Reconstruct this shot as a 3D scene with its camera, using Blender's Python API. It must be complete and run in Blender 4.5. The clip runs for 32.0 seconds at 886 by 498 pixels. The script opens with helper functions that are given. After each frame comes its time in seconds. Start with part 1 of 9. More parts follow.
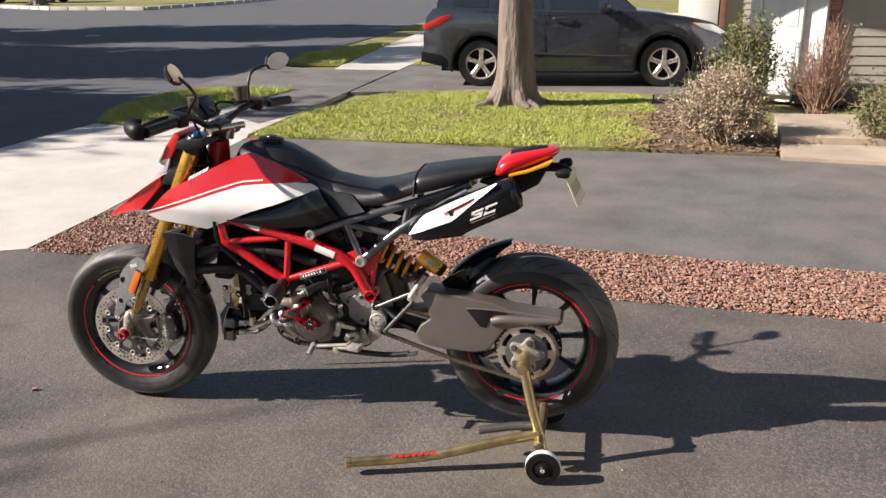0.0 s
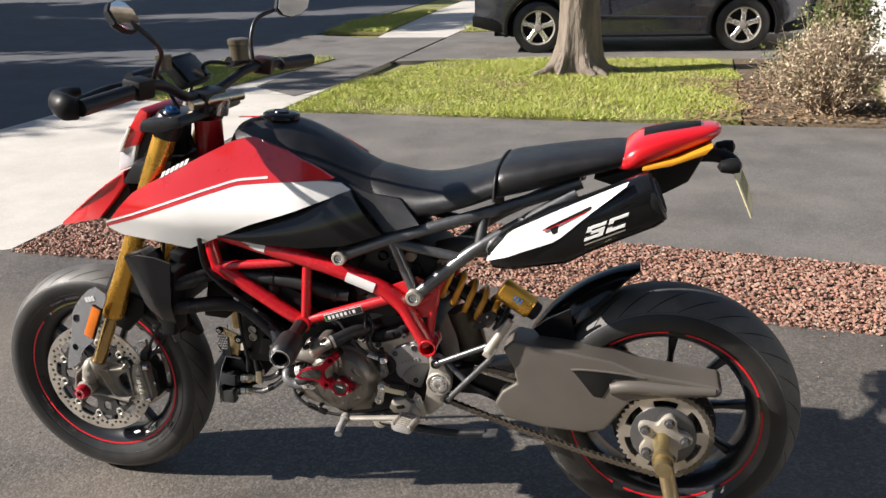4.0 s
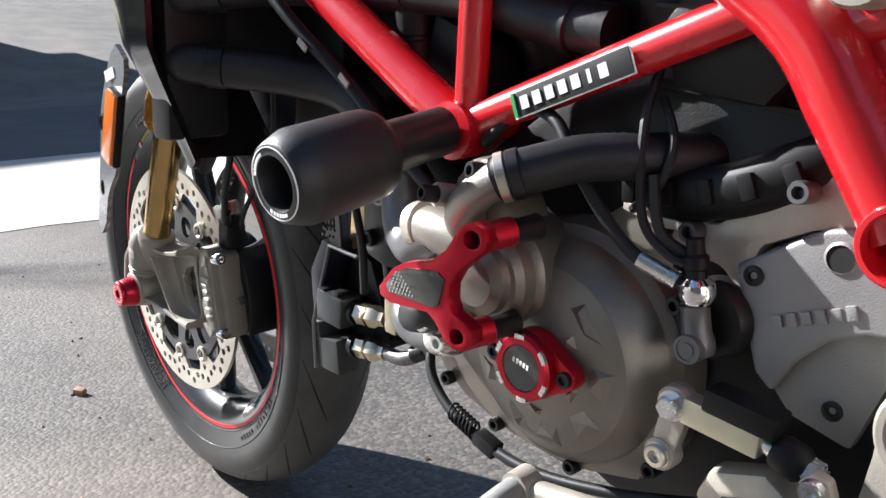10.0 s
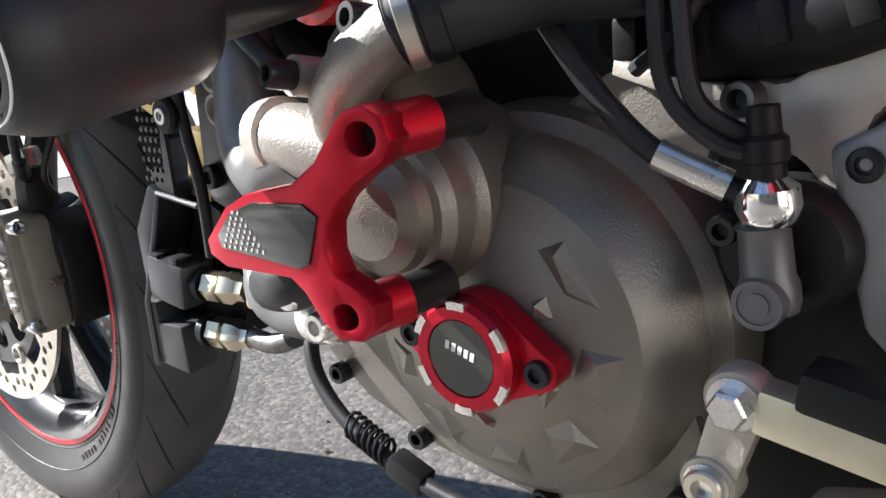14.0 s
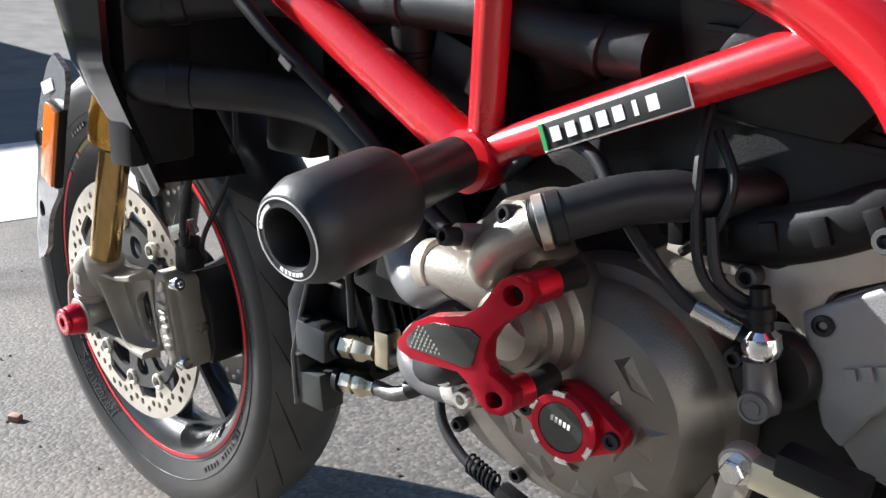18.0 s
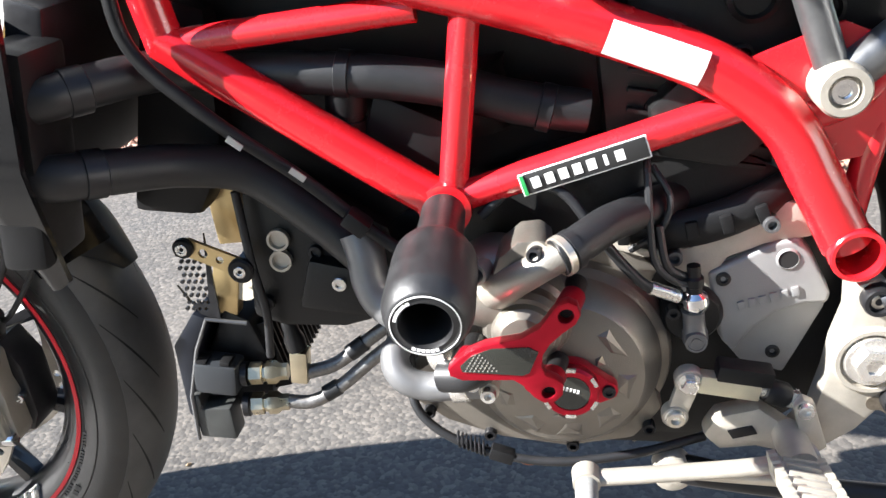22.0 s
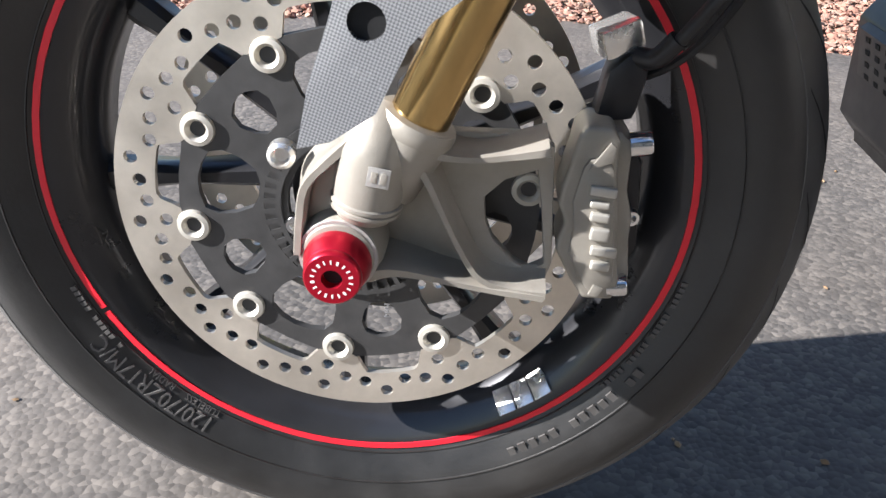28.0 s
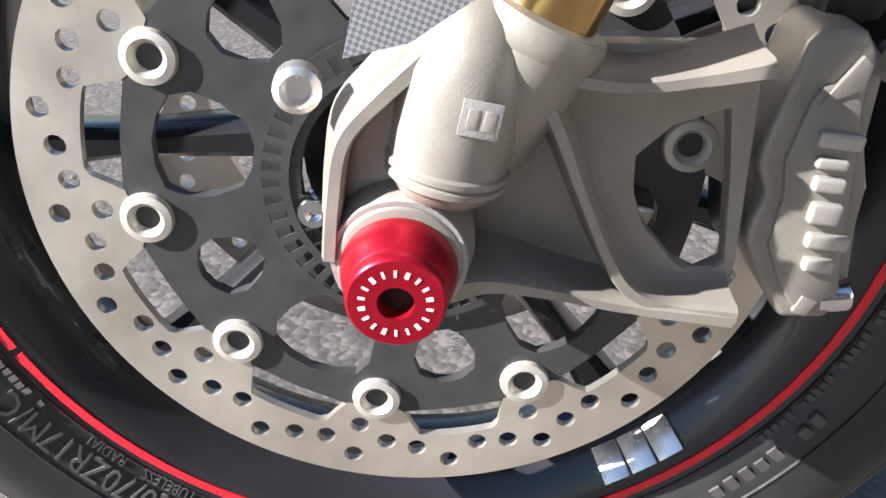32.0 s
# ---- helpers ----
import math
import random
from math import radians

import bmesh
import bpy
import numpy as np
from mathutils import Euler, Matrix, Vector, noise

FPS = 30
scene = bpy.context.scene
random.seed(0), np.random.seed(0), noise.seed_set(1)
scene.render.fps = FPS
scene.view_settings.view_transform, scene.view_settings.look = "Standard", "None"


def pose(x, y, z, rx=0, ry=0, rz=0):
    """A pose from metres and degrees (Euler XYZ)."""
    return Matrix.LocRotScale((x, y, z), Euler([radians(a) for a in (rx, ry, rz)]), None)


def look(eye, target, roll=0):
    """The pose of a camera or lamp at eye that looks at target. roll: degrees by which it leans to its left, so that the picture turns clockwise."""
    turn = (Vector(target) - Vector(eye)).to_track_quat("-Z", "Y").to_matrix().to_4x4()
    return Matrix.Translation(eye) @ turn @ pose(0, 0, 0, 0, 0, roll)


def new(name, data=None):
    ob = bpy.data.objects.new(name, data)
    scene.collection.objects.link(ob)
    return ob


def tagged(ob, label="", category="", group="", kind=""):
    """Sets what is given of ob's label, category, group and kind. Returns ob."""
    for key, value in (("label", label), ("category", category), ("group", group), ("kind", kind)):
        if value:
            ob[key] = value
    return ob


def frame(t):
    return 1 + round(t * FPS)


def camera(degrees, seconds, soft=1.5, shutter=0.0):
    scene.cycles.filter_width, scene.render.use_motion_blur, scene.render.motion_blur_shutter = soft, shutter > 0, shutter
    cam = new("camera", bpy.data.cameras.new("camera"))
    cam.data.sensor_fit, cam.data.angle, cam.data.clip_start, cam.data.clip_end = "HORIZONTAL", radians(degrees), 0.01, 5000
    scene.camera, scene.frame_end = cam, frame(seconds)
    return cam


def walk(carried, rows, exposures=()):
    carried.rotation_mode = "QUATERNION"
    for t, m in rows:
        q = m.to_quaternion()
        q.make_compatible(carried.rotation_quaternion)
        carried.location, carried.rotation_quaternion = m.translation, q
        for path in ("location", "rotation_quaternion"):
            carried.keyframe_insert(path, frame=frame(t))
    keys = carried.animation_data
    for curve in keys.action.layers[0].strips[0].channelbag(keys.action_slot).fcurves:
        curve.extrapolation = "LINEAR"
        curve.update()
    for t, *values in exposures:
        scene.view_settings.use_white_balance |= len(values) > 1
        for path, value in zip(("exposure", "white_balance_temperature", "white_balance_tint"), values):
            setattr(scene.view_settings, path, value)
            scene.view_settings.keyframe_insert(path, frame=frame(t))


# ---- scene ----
cam = camera(53.8, 32.0)
PATH = [
    (0, (1.780, -2.955, 1.638), (1.429, -1.083, 1.028), -0.5),
    (0.5, (1.788, -2.964, 1.637), (1.406, -1.093, 1.041), -1.1),
    (1, (1.790, -2.972, 1.634), (1.374, -1.104, 1.055), -1.3),
    (1.5, (1.778, -2.942, 1.628), (1.339, -1.073, 1.067), -1.6),
    (2, (1.722, -2.856, 1.614), (1.296, -0.989, 1.038), -2.5),
    (2.5, (1.663, -2.738, 1.591), (1.268, -0.879, 0.966), -2.5),
    (4.5, (1.452, -1.706, 1.377), (0.931, 0.091, 0.672), -0.5),
    (5, (1.429, -1.467, 1.282), (0.757, 0.244, 0.494), 1.2),
    (5.5, (1.367, -1.233, 1.161), (0.556, 0.411, 0.361), 1.3),
    (6, (1.354, -1.036, 0.951), (0.333, 0.563, 0.319), 0.3),
    (6.5, (1.287, -0.877, 0.816), (0.18, 0.673, 0.207), 0.3),
    (7, (1.252, -0.773, 0.715), (0.05, 0.749, 0.227), 1.0),
    (7.5, (1.228, -0.732, 0.677), (-0.019, 0.778, 0.274), 1.5),
    (8, (1.21, -0.705, 0.667), (-0.112, 0.746, 0.285), 1.6),
    (8.5, (1.203, -0.682, 0.687), (-0.199, 0.695, 0.318), 1.4),
    (9, (1.188, -0.649, 0.67), (-0.256, 0.675, 0.267), 0.3),
    (9.5, (1.167, -0.612, 0.658), (-0.281, 0.696, 0.221), -0.9),
    (10, (1.144, -0.588, 0.64), (-0.301, 0.711, 0.168), -1.7),
    (10.5, (1.114, -0.564, 0.642), (-0.342, 0.725, 0.176), -1.7),
    (11, (1.078, -0.542, 0.645), (-0.404, 0.723, 0.196), -1.8),
    (11.5, (1.036, -0.52, 0.65), (-0.474, 0.712, 0.199), -2.4),
    (12, (1.027, -0.502, 0.624), (-0.464, 0.743, 0.145), -3.4),
    (12.5, (1.017, -0.475, 0.601), (-0.424, 0.81, 0.075), -4.2),
    (13, (0.999, -0.455, 0.585), (-0.376, 0.885, 0.024), -4.5),
    (13.5, (0.985, -0.442, 0.57), (-0.327, 0.957, 0.002), -4.3),
    (14, (0.975, -0.428, 0.566), (-0.275, 1.02, -0.017), -4.3),
    (14.5, (0.974, -0.422, 0.57), (-0.245, 1.049, -0.022), -4.1),
    (16.5, (1.013, -0.47, 0.595), (-0.232, 1.003, 0.065), -0.4),
    (17, (1.035, -0.513, 0.627), (-0.26, 0.932, 0.145), 1.2),
    (17.5, (1.046, -0.547, 0.657), (-0.28, 0.874, 0.185), 0.3),
    (18, (1.05, -0.584, 0.671), (-0.263, 0.828, 0.142), -2.3),
    (18.5, (1.071, -0.624, 0.706), (-0.193, 0.795, 0.081), -4.5),
    (19, (1.061, -0.676, 0.752), (-0.04, 0.835, 0.04), -4.4),
    (19.5, (1.037, -0.752, 0.813), (0.088, 0.837, 0.054), -3.3),
    (20, (0.968, -0.755, 0.828), (0.063, 0.853, 0.057), -4.7),
    (20.5, (0.927, -0.754, 0.827), (0.117, 0.888, 0.023), -5.8),
    (21, (0.889, -0.756, 0.827), (0.288, 0.966, 0.006), -5.6),
    (21.5, (0.834, -0.782, 0.827), (0.418, 0.996, 0.013), -4.9),
    (22, (0.77, -0.796, 0.835), (0.486, 1.003, 0.007), -3.5),
    (22.5, (0.713, -0.793, 0.817), (0.508, 1.006, -0.032), -2.0),
    (23, (0.671, -0.777, 0.812), (0.535, 1.008, -0.081), -2.8),
    (23.5, (0.633, -0.732, 0.835), (0.644, 1.039, -0.094), -4.9),
    (24, (0.573, -0.736, 0.846), (0.731, 1.012, -0.114), -3.6),
    (24.5, (0.473, -0.766, 0.85), (0.74, 0.993, -0.065), -2.3),
    (25, (0.337, -0.796, 0.855), (0.559, 1.01, 0.024), -2.1),
    (25.5, (0.229, -0.747, 0.801), (0.312, 1.065, -0.039), -2.7),
    (26, (0.192, -0.687, 0.741), (0.172, 1.105, -0.146), -2.6),
    (26.5, (0.169, -0.694, 0.675), (0.119, 1.087, -0.233), 0.1),
    (28.5, (0.066, -0.531, 0.542), (-0.028, 1.216, -0.427), 1.2),
    (29, (0.051, -0.491, 0.509), (-0.051, 1.251, -0.469), 0.4),
    (29.5, (0.043, -0.456, 0.49), (-0.034, 1.285, -0.491), 0.3),
    (30, (0.027, -0.433, 0.481), (-0.024, 1.314, -0.492), 0.8),
    (30.5, (0.017, -0.413, 0.469), (-0.023, 1.334, -0.504), 1.1),
    (31, (0.016, -0.402, 0.465), (-0.004, 1.345, -0.509), 1.7),
    (31.5, (0.016, -0.398, 0.465), (0.016, 1.353, -0.503), 1.5),
    (32, (0.018, -0.396, 0.466), (0.018, 1.359, -0.493), 1.1),
]
walk(cam, [(t, look(eye, target, roll)) for t, eye, target, roll in PATH],
     exposures=[(0, 1.0, 6750, 16), (2.5, 1.0, 6750, 16), (4.5, 1.0, 6500, 12), (6, 1.12, 6350, 12), (7, 1.45, 6150, 11), (9, 1.58, 6000, 11), (11, 1.58, 6000, 11), (12, 1.6, 6000, 11), (13, 1.68, 6000, 11), (14, 1.9, 6000, 11), (16.5, 2.65, 5950, 9), (17.2, 2.1, 5950, 10), (18, 1.66, 5950, 10), (20, 1.9, 6000, 11), (22, 2.38, 6100, 10), (24, 2.47, 6050, 10), (25, 2.4, 5980, 9), (26, 1.8, 6000, 13), (29, 1.82, 6000, 13), (32, 1.88, 6000, 13)])

# ---- world, sun, exposure ----
SUN_TO = Vector((-1.58, -0.51, 1.0)).normalized()
world = bpy.data.worlds.new("sky")
scene.world = world
world.use_nodes = True
wn = world.node_tree
sky = wn.nodes.new("ShaderNodeTexSky")
sky.sky_type = "NISHITA"
sky.sun_disc = False
sky.dust_density = 0.4
sky.sun_elevation = math.asin(SUN_TO.z)
sky.sun_rotation = math.atan2(SUN_TO.x, SUN_TO.y)
wn.links.new(sky.outputs[0], wn.nodes["Background"].inputs[0])
wn.nodes["Background"].inputs[1].default_value = 0.05
sun = new("sun", bpy.data.lights.new("sun", "SUN"))
sun.data.energy, sun.data.angle, sun.data.color = 5.0, radians(0.55), (1.0, 0.95, 0.88)
sun.matrix_world = look((0, 0, 30), Vector((0, 0, 30)) - SUN_TO)


# ---- mesh helpers ----
def finish(bm, angle=38):
    bmesh.ops.remove_doubles(bm, verts=bm.verts, dist=1e-6)
    bmesh.ops.recalc_face_normals(bm, faces=bm.faces)
    me = bpy.data.meshes.new("mesh")
    bm.to_mesh(me)
    bm.free()
    me.polygons.foreach_set("use_smooth", [True] * len(me.polygons))
    me.set_sharp_from_angle(angle=radians(angle))
    return me


def part(name, bm, material, parent=None, label="", angle=38):
    me = bm if isinstance(bm, bpy.types.Mesh) else finish(bm, angle)
    if not me.materials:
        me.materials.append(material)
    ob = new(name, me)
    if parent is not None:
        ob.parent = parent
    if label:
        ob["label"] = label
    return ob


def thing(name, label, category, at=(0, 0, 0), group="", kind=""):
    ob = new(name)
    ob.empty_display_size = 0.1
    ob.location = at
    return tagged(ob, label, category, group, kind)


def curve_pts(pts, n=6):
    """Catmull-Rom through the points."""
    p = [Vector(q) for q in pts]
    if len(p) < 3 or n < 2:
        return p
    out = []
    e = [2 * p[0] - p[1]] + p + [2 * p[-1] - p[-2]]
    for i in range(1, len(e) - 2):
        a, b, c, d = e[i - 1], e[i], e[i + 1], e[i + 2]
        for k in range(n):
            t = k / n
            out.append(0.5 * (2 * b + (c - a) * t + (2 * a - 5 * b + 4 * c - d) * t * t + (3 * b - 3 * c + d - a) * t ** 3))
    return out + [p[-1]]


def loft(bm, rings, cap=True, closed=True):
    vs = [[bm.verts.new(v) for v in ring] for ring in rings]
    n = len(vs[0])
    for a, b in zip(vs, vs[1:]):
        for i in range(n if closed else n - 1):
            j = (i + 1) % n
            bm.faces.new((a[i], a[j], b[j], b[i]))
    if cap and closed:
        bm.faces.new(vs[0][::-1])
        bm.faces.new(vs[-1])
    return bm


def tube(pts, r, n=14, curve=6, bm=None, squash=1.0):
    """A bent tube; r is one radius or one for each given point."""
    bm = bm or bmesh.new()
    path = curve_pts(pts, curve)
    radii = [r] * len(path) if not isinstance(r, (list, tuple)) else list(np.interp(np.linspace(0, 1, len(path)), np.linspace(0, 1, len(r)), r))
    t0 = (path[1] - path[0]).normalized()
    side = t0.cross(Vector((0, 0, 1)) if abs(t0.z) < 0.9 else Vector((0, 1, 0))).normalized()
    rings = []
    for i, q in enumerate(path):
        t = (path[min(i + 1, len(path) - 1)] - path[max(i - 1, 0)]).normalized()
        side = (side - t * side.dot(t)).normalized()
        up = t.cross(side)
        rings.append([q + float(radii[i]) * (math.cos(a) * side + squash * math.sin(a) * up) for a in np.linspace(0, 2 * math.pi, n, endpoint=False)])
    return loft(bm, rings)


def frame_of(axis):
    d = Vector(axis).normalized()
    u = d.cross(Vector((0, 0, 1)) if abs(d.z) < 0.9 else Vector((1, 0, 0))).normalized()
    return d, u, d.cross(u)


def lathe(prof, origin=(0, 0, 0), axis=(0, 1, 0), n=32, bm=None, cap=True, phase=0.0):
    """prof: (radius, height along the axis) from one end to the other."""
    bm = bm or bmesh.new()
    d, u, w = frame_of(axis)
    o = Vector(origin)
    rings = [[o + d * float(h) + float(max(r, 1e-5)) * (math.cos(a) * u + math.sin(a) * w) for a in np.linspace(phase, phase + 2 * math.pi, n, endpoint=False)] for r, h in prof]
    return loft(bm, rings, cap)


def ring_lathe(prof, origin=(0, 0, 0), axis=(0, 1, 0), n=64, bm=None):
    """A closed section turned round the axis."""
    bm = bm or bmesh.new()
    d, u, w = frame_of(axis)
    o = Vector(origin)
    rings = [[o + d * float(h) + float(r) * (math.cos(a) * u + math.sin(a) * w) for r, h in prof] for a in np.linspace(0, 2 * math.pi, n, endpoint=False)]
    vs = [[bm.verts.new(v) for v in ring] for ring in rings]
    m = len(prof)
    for k in range(n):
        a, b = vs[k], vs[(k + 1) % n]
        for i in range(m):
            j = (i + 1) % m
            bm.faces.new((a[i], a[j], b[j], b[i]))
    return bm


def bevelled(bm, width, seg=2, angle=30):
    edges = [e for e in bm.edges if len(e.link_faces) == 2 and e.calc_face_angle(0) > radians(angle)]
    if width > 0 and edges:
        bmesh.ops.bevel(bm, geom=edges, offset=width, segments=seg, affect="EDGES", profile=0.6, clamp_overlap=True)
    return bm


def prism(pts, y0, y1, bevel=0.0, bm=None, seg=2):
    """A plate: an outline in x and z between two y."""
    own = bmesh.new()
    a = [own.verts.new((x, y0, z)) for x, z in pts]
    b = [own.verts.new((x, y1, z)) for x, z in pts]
    own.faces.new(a)
    own.faces.new(b[::-1])
    for i in range(len(pts)):
        j = (i + 1) % len(pts)
        own.faces.new((a[j], a[i], b[i], b[j]))
    bmesh.ops.recalc_face_normals(own, faces=own.faces)
    bevelled(own, bevel, seg)
    return join(bm, own)


def join(bm, own):
    if bm is None:
        return own
    me = bpy.data.meshes.new("tmp")
    own.to_mesh(me)
    own.free()
    bm.from_mesh(me)
    bpy.data.meshes.remove(me)
    return bm


def box(c, s, rot=(0, 0, 0), bevel=0.0, bm=None, seg=2):
    own = bmesh.new()
    bmesh.ops.create_cube(own, size=1, matrix=pose(*c, *rot) @ Matrix.Diagonal((*s, 1)))
    bevelled(own, bevel, seg)
    return join(bm, own)


def circle(cx, cz, r, n=24, a0=0.0, a1=360.0):
    full = abs(a1 - a0) >= 360
    return [(cx + r * math.cos(radians(a)), cz + r * math.sin(radians(a))) for a in np.linspace(a0, a1, n, endpoint=not full)]


def holed(outer, holes, y0, y1, bm=None, bevel=0.0):
    """A plate in x and z with holes through it."""
    own = bmesh.new()
    edges = []
    for loop in [outer] + list(holes):
        vs = [own.verts.new((x, y0, z)) for x, z in loop]
        edges += [own.edges.new((vs[i], vs[(i + 1) % len(vs)])) for i in range(len(vs))]
    bmesh.ops.triangle_fill(own, use_beauty=True, use_dissolve=False, edges=edges, normal=(0, -1, 0))
    got = bmesh.ops.extrude_face_region(own, geom=own.faces[:])
    for v in got["geom"]:
        if isinstance(v, bmesh.types.BMVert):
            v.co.y = y1
    bmesh.ops.recalc_face_normals(own, faces=own.faces)
    return join(bm, own)


def skin(top, bottom, y_of, th=0.006, nx=24, nz=8, bm=None, inward=1.0):
    """A curved panel between an upper and a lower edge (x, z); y_of(x, z, u, v) is its outer face, th its thickness."""
    own = bm or bmesh.new()
    def edge(pts, u):
        s = np.cumsum([0] + [math.hypot(b[0] - a[0], b[1] - a[1]) for a, b in zip(pts, pts[1:])])
        return np.interp(u * s[-1], s, [p[0] for p in pts]), np.interp(u * s[-1], s, [p[1] for p in pts])
    grids = []
    for layer in (0, th):
        g = []
        for i in range(nx + 1):
            u = i / nx
            (xa, za), (xb, zb) = edge(bottom, u), edge(top, u)
            row = []
            for k in range(nz + 1):
                v = k / nz
                x, z = xa + (xb - xa) * v, za + (zb - za) * v
                row.append(own.verts.new((x, y_of(x, z, u, v) + inward * layer, z)))
            g.append(row)
        grids.append(g)
    a, b = grids
    for g in grids:
        for i in range(nx):
            for k in range(nz):
                own.faces.new((g[i][k], g[i + 1][k], g[i + 1][k + 1], g[i][k + 1]))
    rim = [(i, 0) for i in range(nx)] + [(nx, k) for k in range(nz)] + [(i, nz) for i in range(nx, 0, -1)] + [(0, k) for k in range(nz, 0, -1)]
    for (i, k), (p, q) in zip(rim, rim[1:] + rim[:1]):
        own.faces.new((a[i][k], a[p][q], b[p][q], b[i][k]))
    return own


def mirrored(ob, name=None):
    """The same part on the far side of the machine (y to -y)."""
    me = ob.data.copy()
    me.transform(Matrix.Diagonal((1, -1, 1, 1)))
    me.flip_normals()
    o = new(name or ob.name.split(".")[0], me)
    o.parent = ob.parent
    if "label" in ob:
        o["label"] = ob["label"]
    return o


def bolt(name, at, r, parent, material, axis=(0, -1, 0), h=0.006, label="", hexed=False):
    """A socket-head or hexagon bolt; the axis points out of the surface."""
    if hexed:
        bm = lathe([(r * 1.25, -0.002), (r * 1.25, h * 0.35), (r, h * 0.36), (r, h), (r * 0.85, h * 1.12)], at, axis, 6)
        lathe([(r * 1.3, -0.002), (r * 1.3, h * 0.3)], at, axis, 20, bm)
    else:
        bm = lathe([(r, -0.003), (r, h * 0.85), (r * 0.9, h), (r * 0.55, h), (r * 0.5, h * 0.35), (r * 0.02, h * 0.3)], at, axis, 16)
    return part(name, bm, material, parent, label)


# ---- materials ----
def mat(name, col, rough=0.5, metal=0.0, var=0.12, scale=30.0, bump=0.0, bscale=None, coat=0.0, spec=0.5, dust=0.0, dust_col=(0.35, 0.32, 0.28), stretch=(1, 1, 1), sheen=0.0):
    m = bpy.data.materials.new(name)
    m.use_nodes = True
    nt = m.node_tree
    b = nt.nodes["Principled BSDF"]
    N, L = nt.nodes.new, nt.links.new
    tc = N("ShaderNodeTexCoord")
    mp = N("ShaderNodeMapping")
    mp.inputs["Scale"].default_value = stretch
    L(tc.outputs["Object"], mp.inputs[0])
    n1 = N("ShaderNodeTexNoise")
    n1.inputs["Scale"].default_value, n1.inputs["Detail"].default_value, n1.inputs["Roughness"].default_value = scale, 6, 0.62
    L(mp.outputs[0], n1.inputs["Vector"])
    ramp = N("ShaderNodeMapRange")
    ramp.inputs["From Min"].default_value, ramp.inputs["From Max"].default_value = 0.3, 0.7
    ramp.inputs["To Min"].default_value, ramp.inputs["To Max"].default_value = 1 - var, 1 + var
    L(n1.outputs["Fac"], ramp.inputs["Value"])
    mul = N("ShaderNodeMix")
    mul.data_type, mul.blend_type = "RGBA", "MULTIPLY"
    mul.inputs["Factor"].default_value = 1.0
    mul.inputs["A"].default_value = (*col, 1)
    L(ramp.outputs[0], mul.inputs["B"])
    out = mul.outputs["Result"]
    if dust > 0:
        n2 = N("ShaderNodeTexNoise")
        n2.inputs["Scale"].default_value, n2.inputs["Detail"].default_value = scale * 0.22, 8
        L(tc.outputs["Object"], n2.inputs["Vector"])
        r2 = N("ShaderNodeMapRange")
        r2.inputs["From Min"].default_value, r2.inputs["From Max"].default_value = 0.48, 0.75
        r2.inputs["To Max"].default_value = dust
        L(n2.outputs["Fac"], r2.inputs["Value"])
        mx = N("ShaderNodeMix")
        mx.data_type = "RGBA"
        L(r2.outputs[0], mx.inputs["Factor"])
        L(out, mx.inputs["A"])
        mx.inputs["B"].default_value = (*dust_col, 1)
        out = mx.outputs["Result"]
    L(out, b.inputs["Base Color"])
    rr = N("ShaderNodeMapRange")
    rr.inputs["From Min"].default_value, rr.inputs["From Max"].default_value = 0.25, 0.75
    rr.inputs["To Min"].default_value, rr.inputs["To Max"].default_value = max(0.02, rough * 0.82), min(1.0, rough * 1.18)
    L(n1.outputs["Fac"], rr.inputs["Value"])
    L(rr.outputs[0], b.inputs["Roughness"])
    b.inputs["Metallic"].default_value = metal
    b.inputs["Specular IOR Level"].default_value = spec
    b.inputs["Coat Weight"].default_value = coat
    b.inputs["Coat Roughness"].default_value = 0.06
    if bump > 0:
        n3 = N("ShaderNodeTexNoise")
        n3.inputs["Scale"].default_value, n3.inputs["Detail"].default_value = bscale or scale * 6, 4
        L(mp.outputs[0], n3.inputs["Vector"])
        bp = N("ShaderNodeBump")
        bp.inputs["Strength"].default_value, bp.inputs["Distance"].default_value = min(1.0, bump), 0.0006
        L(n3.outputs["Fac"], bp.inputs["Height"])
        L(bp.outputs[0], b.inputs["Normal"])
    return m


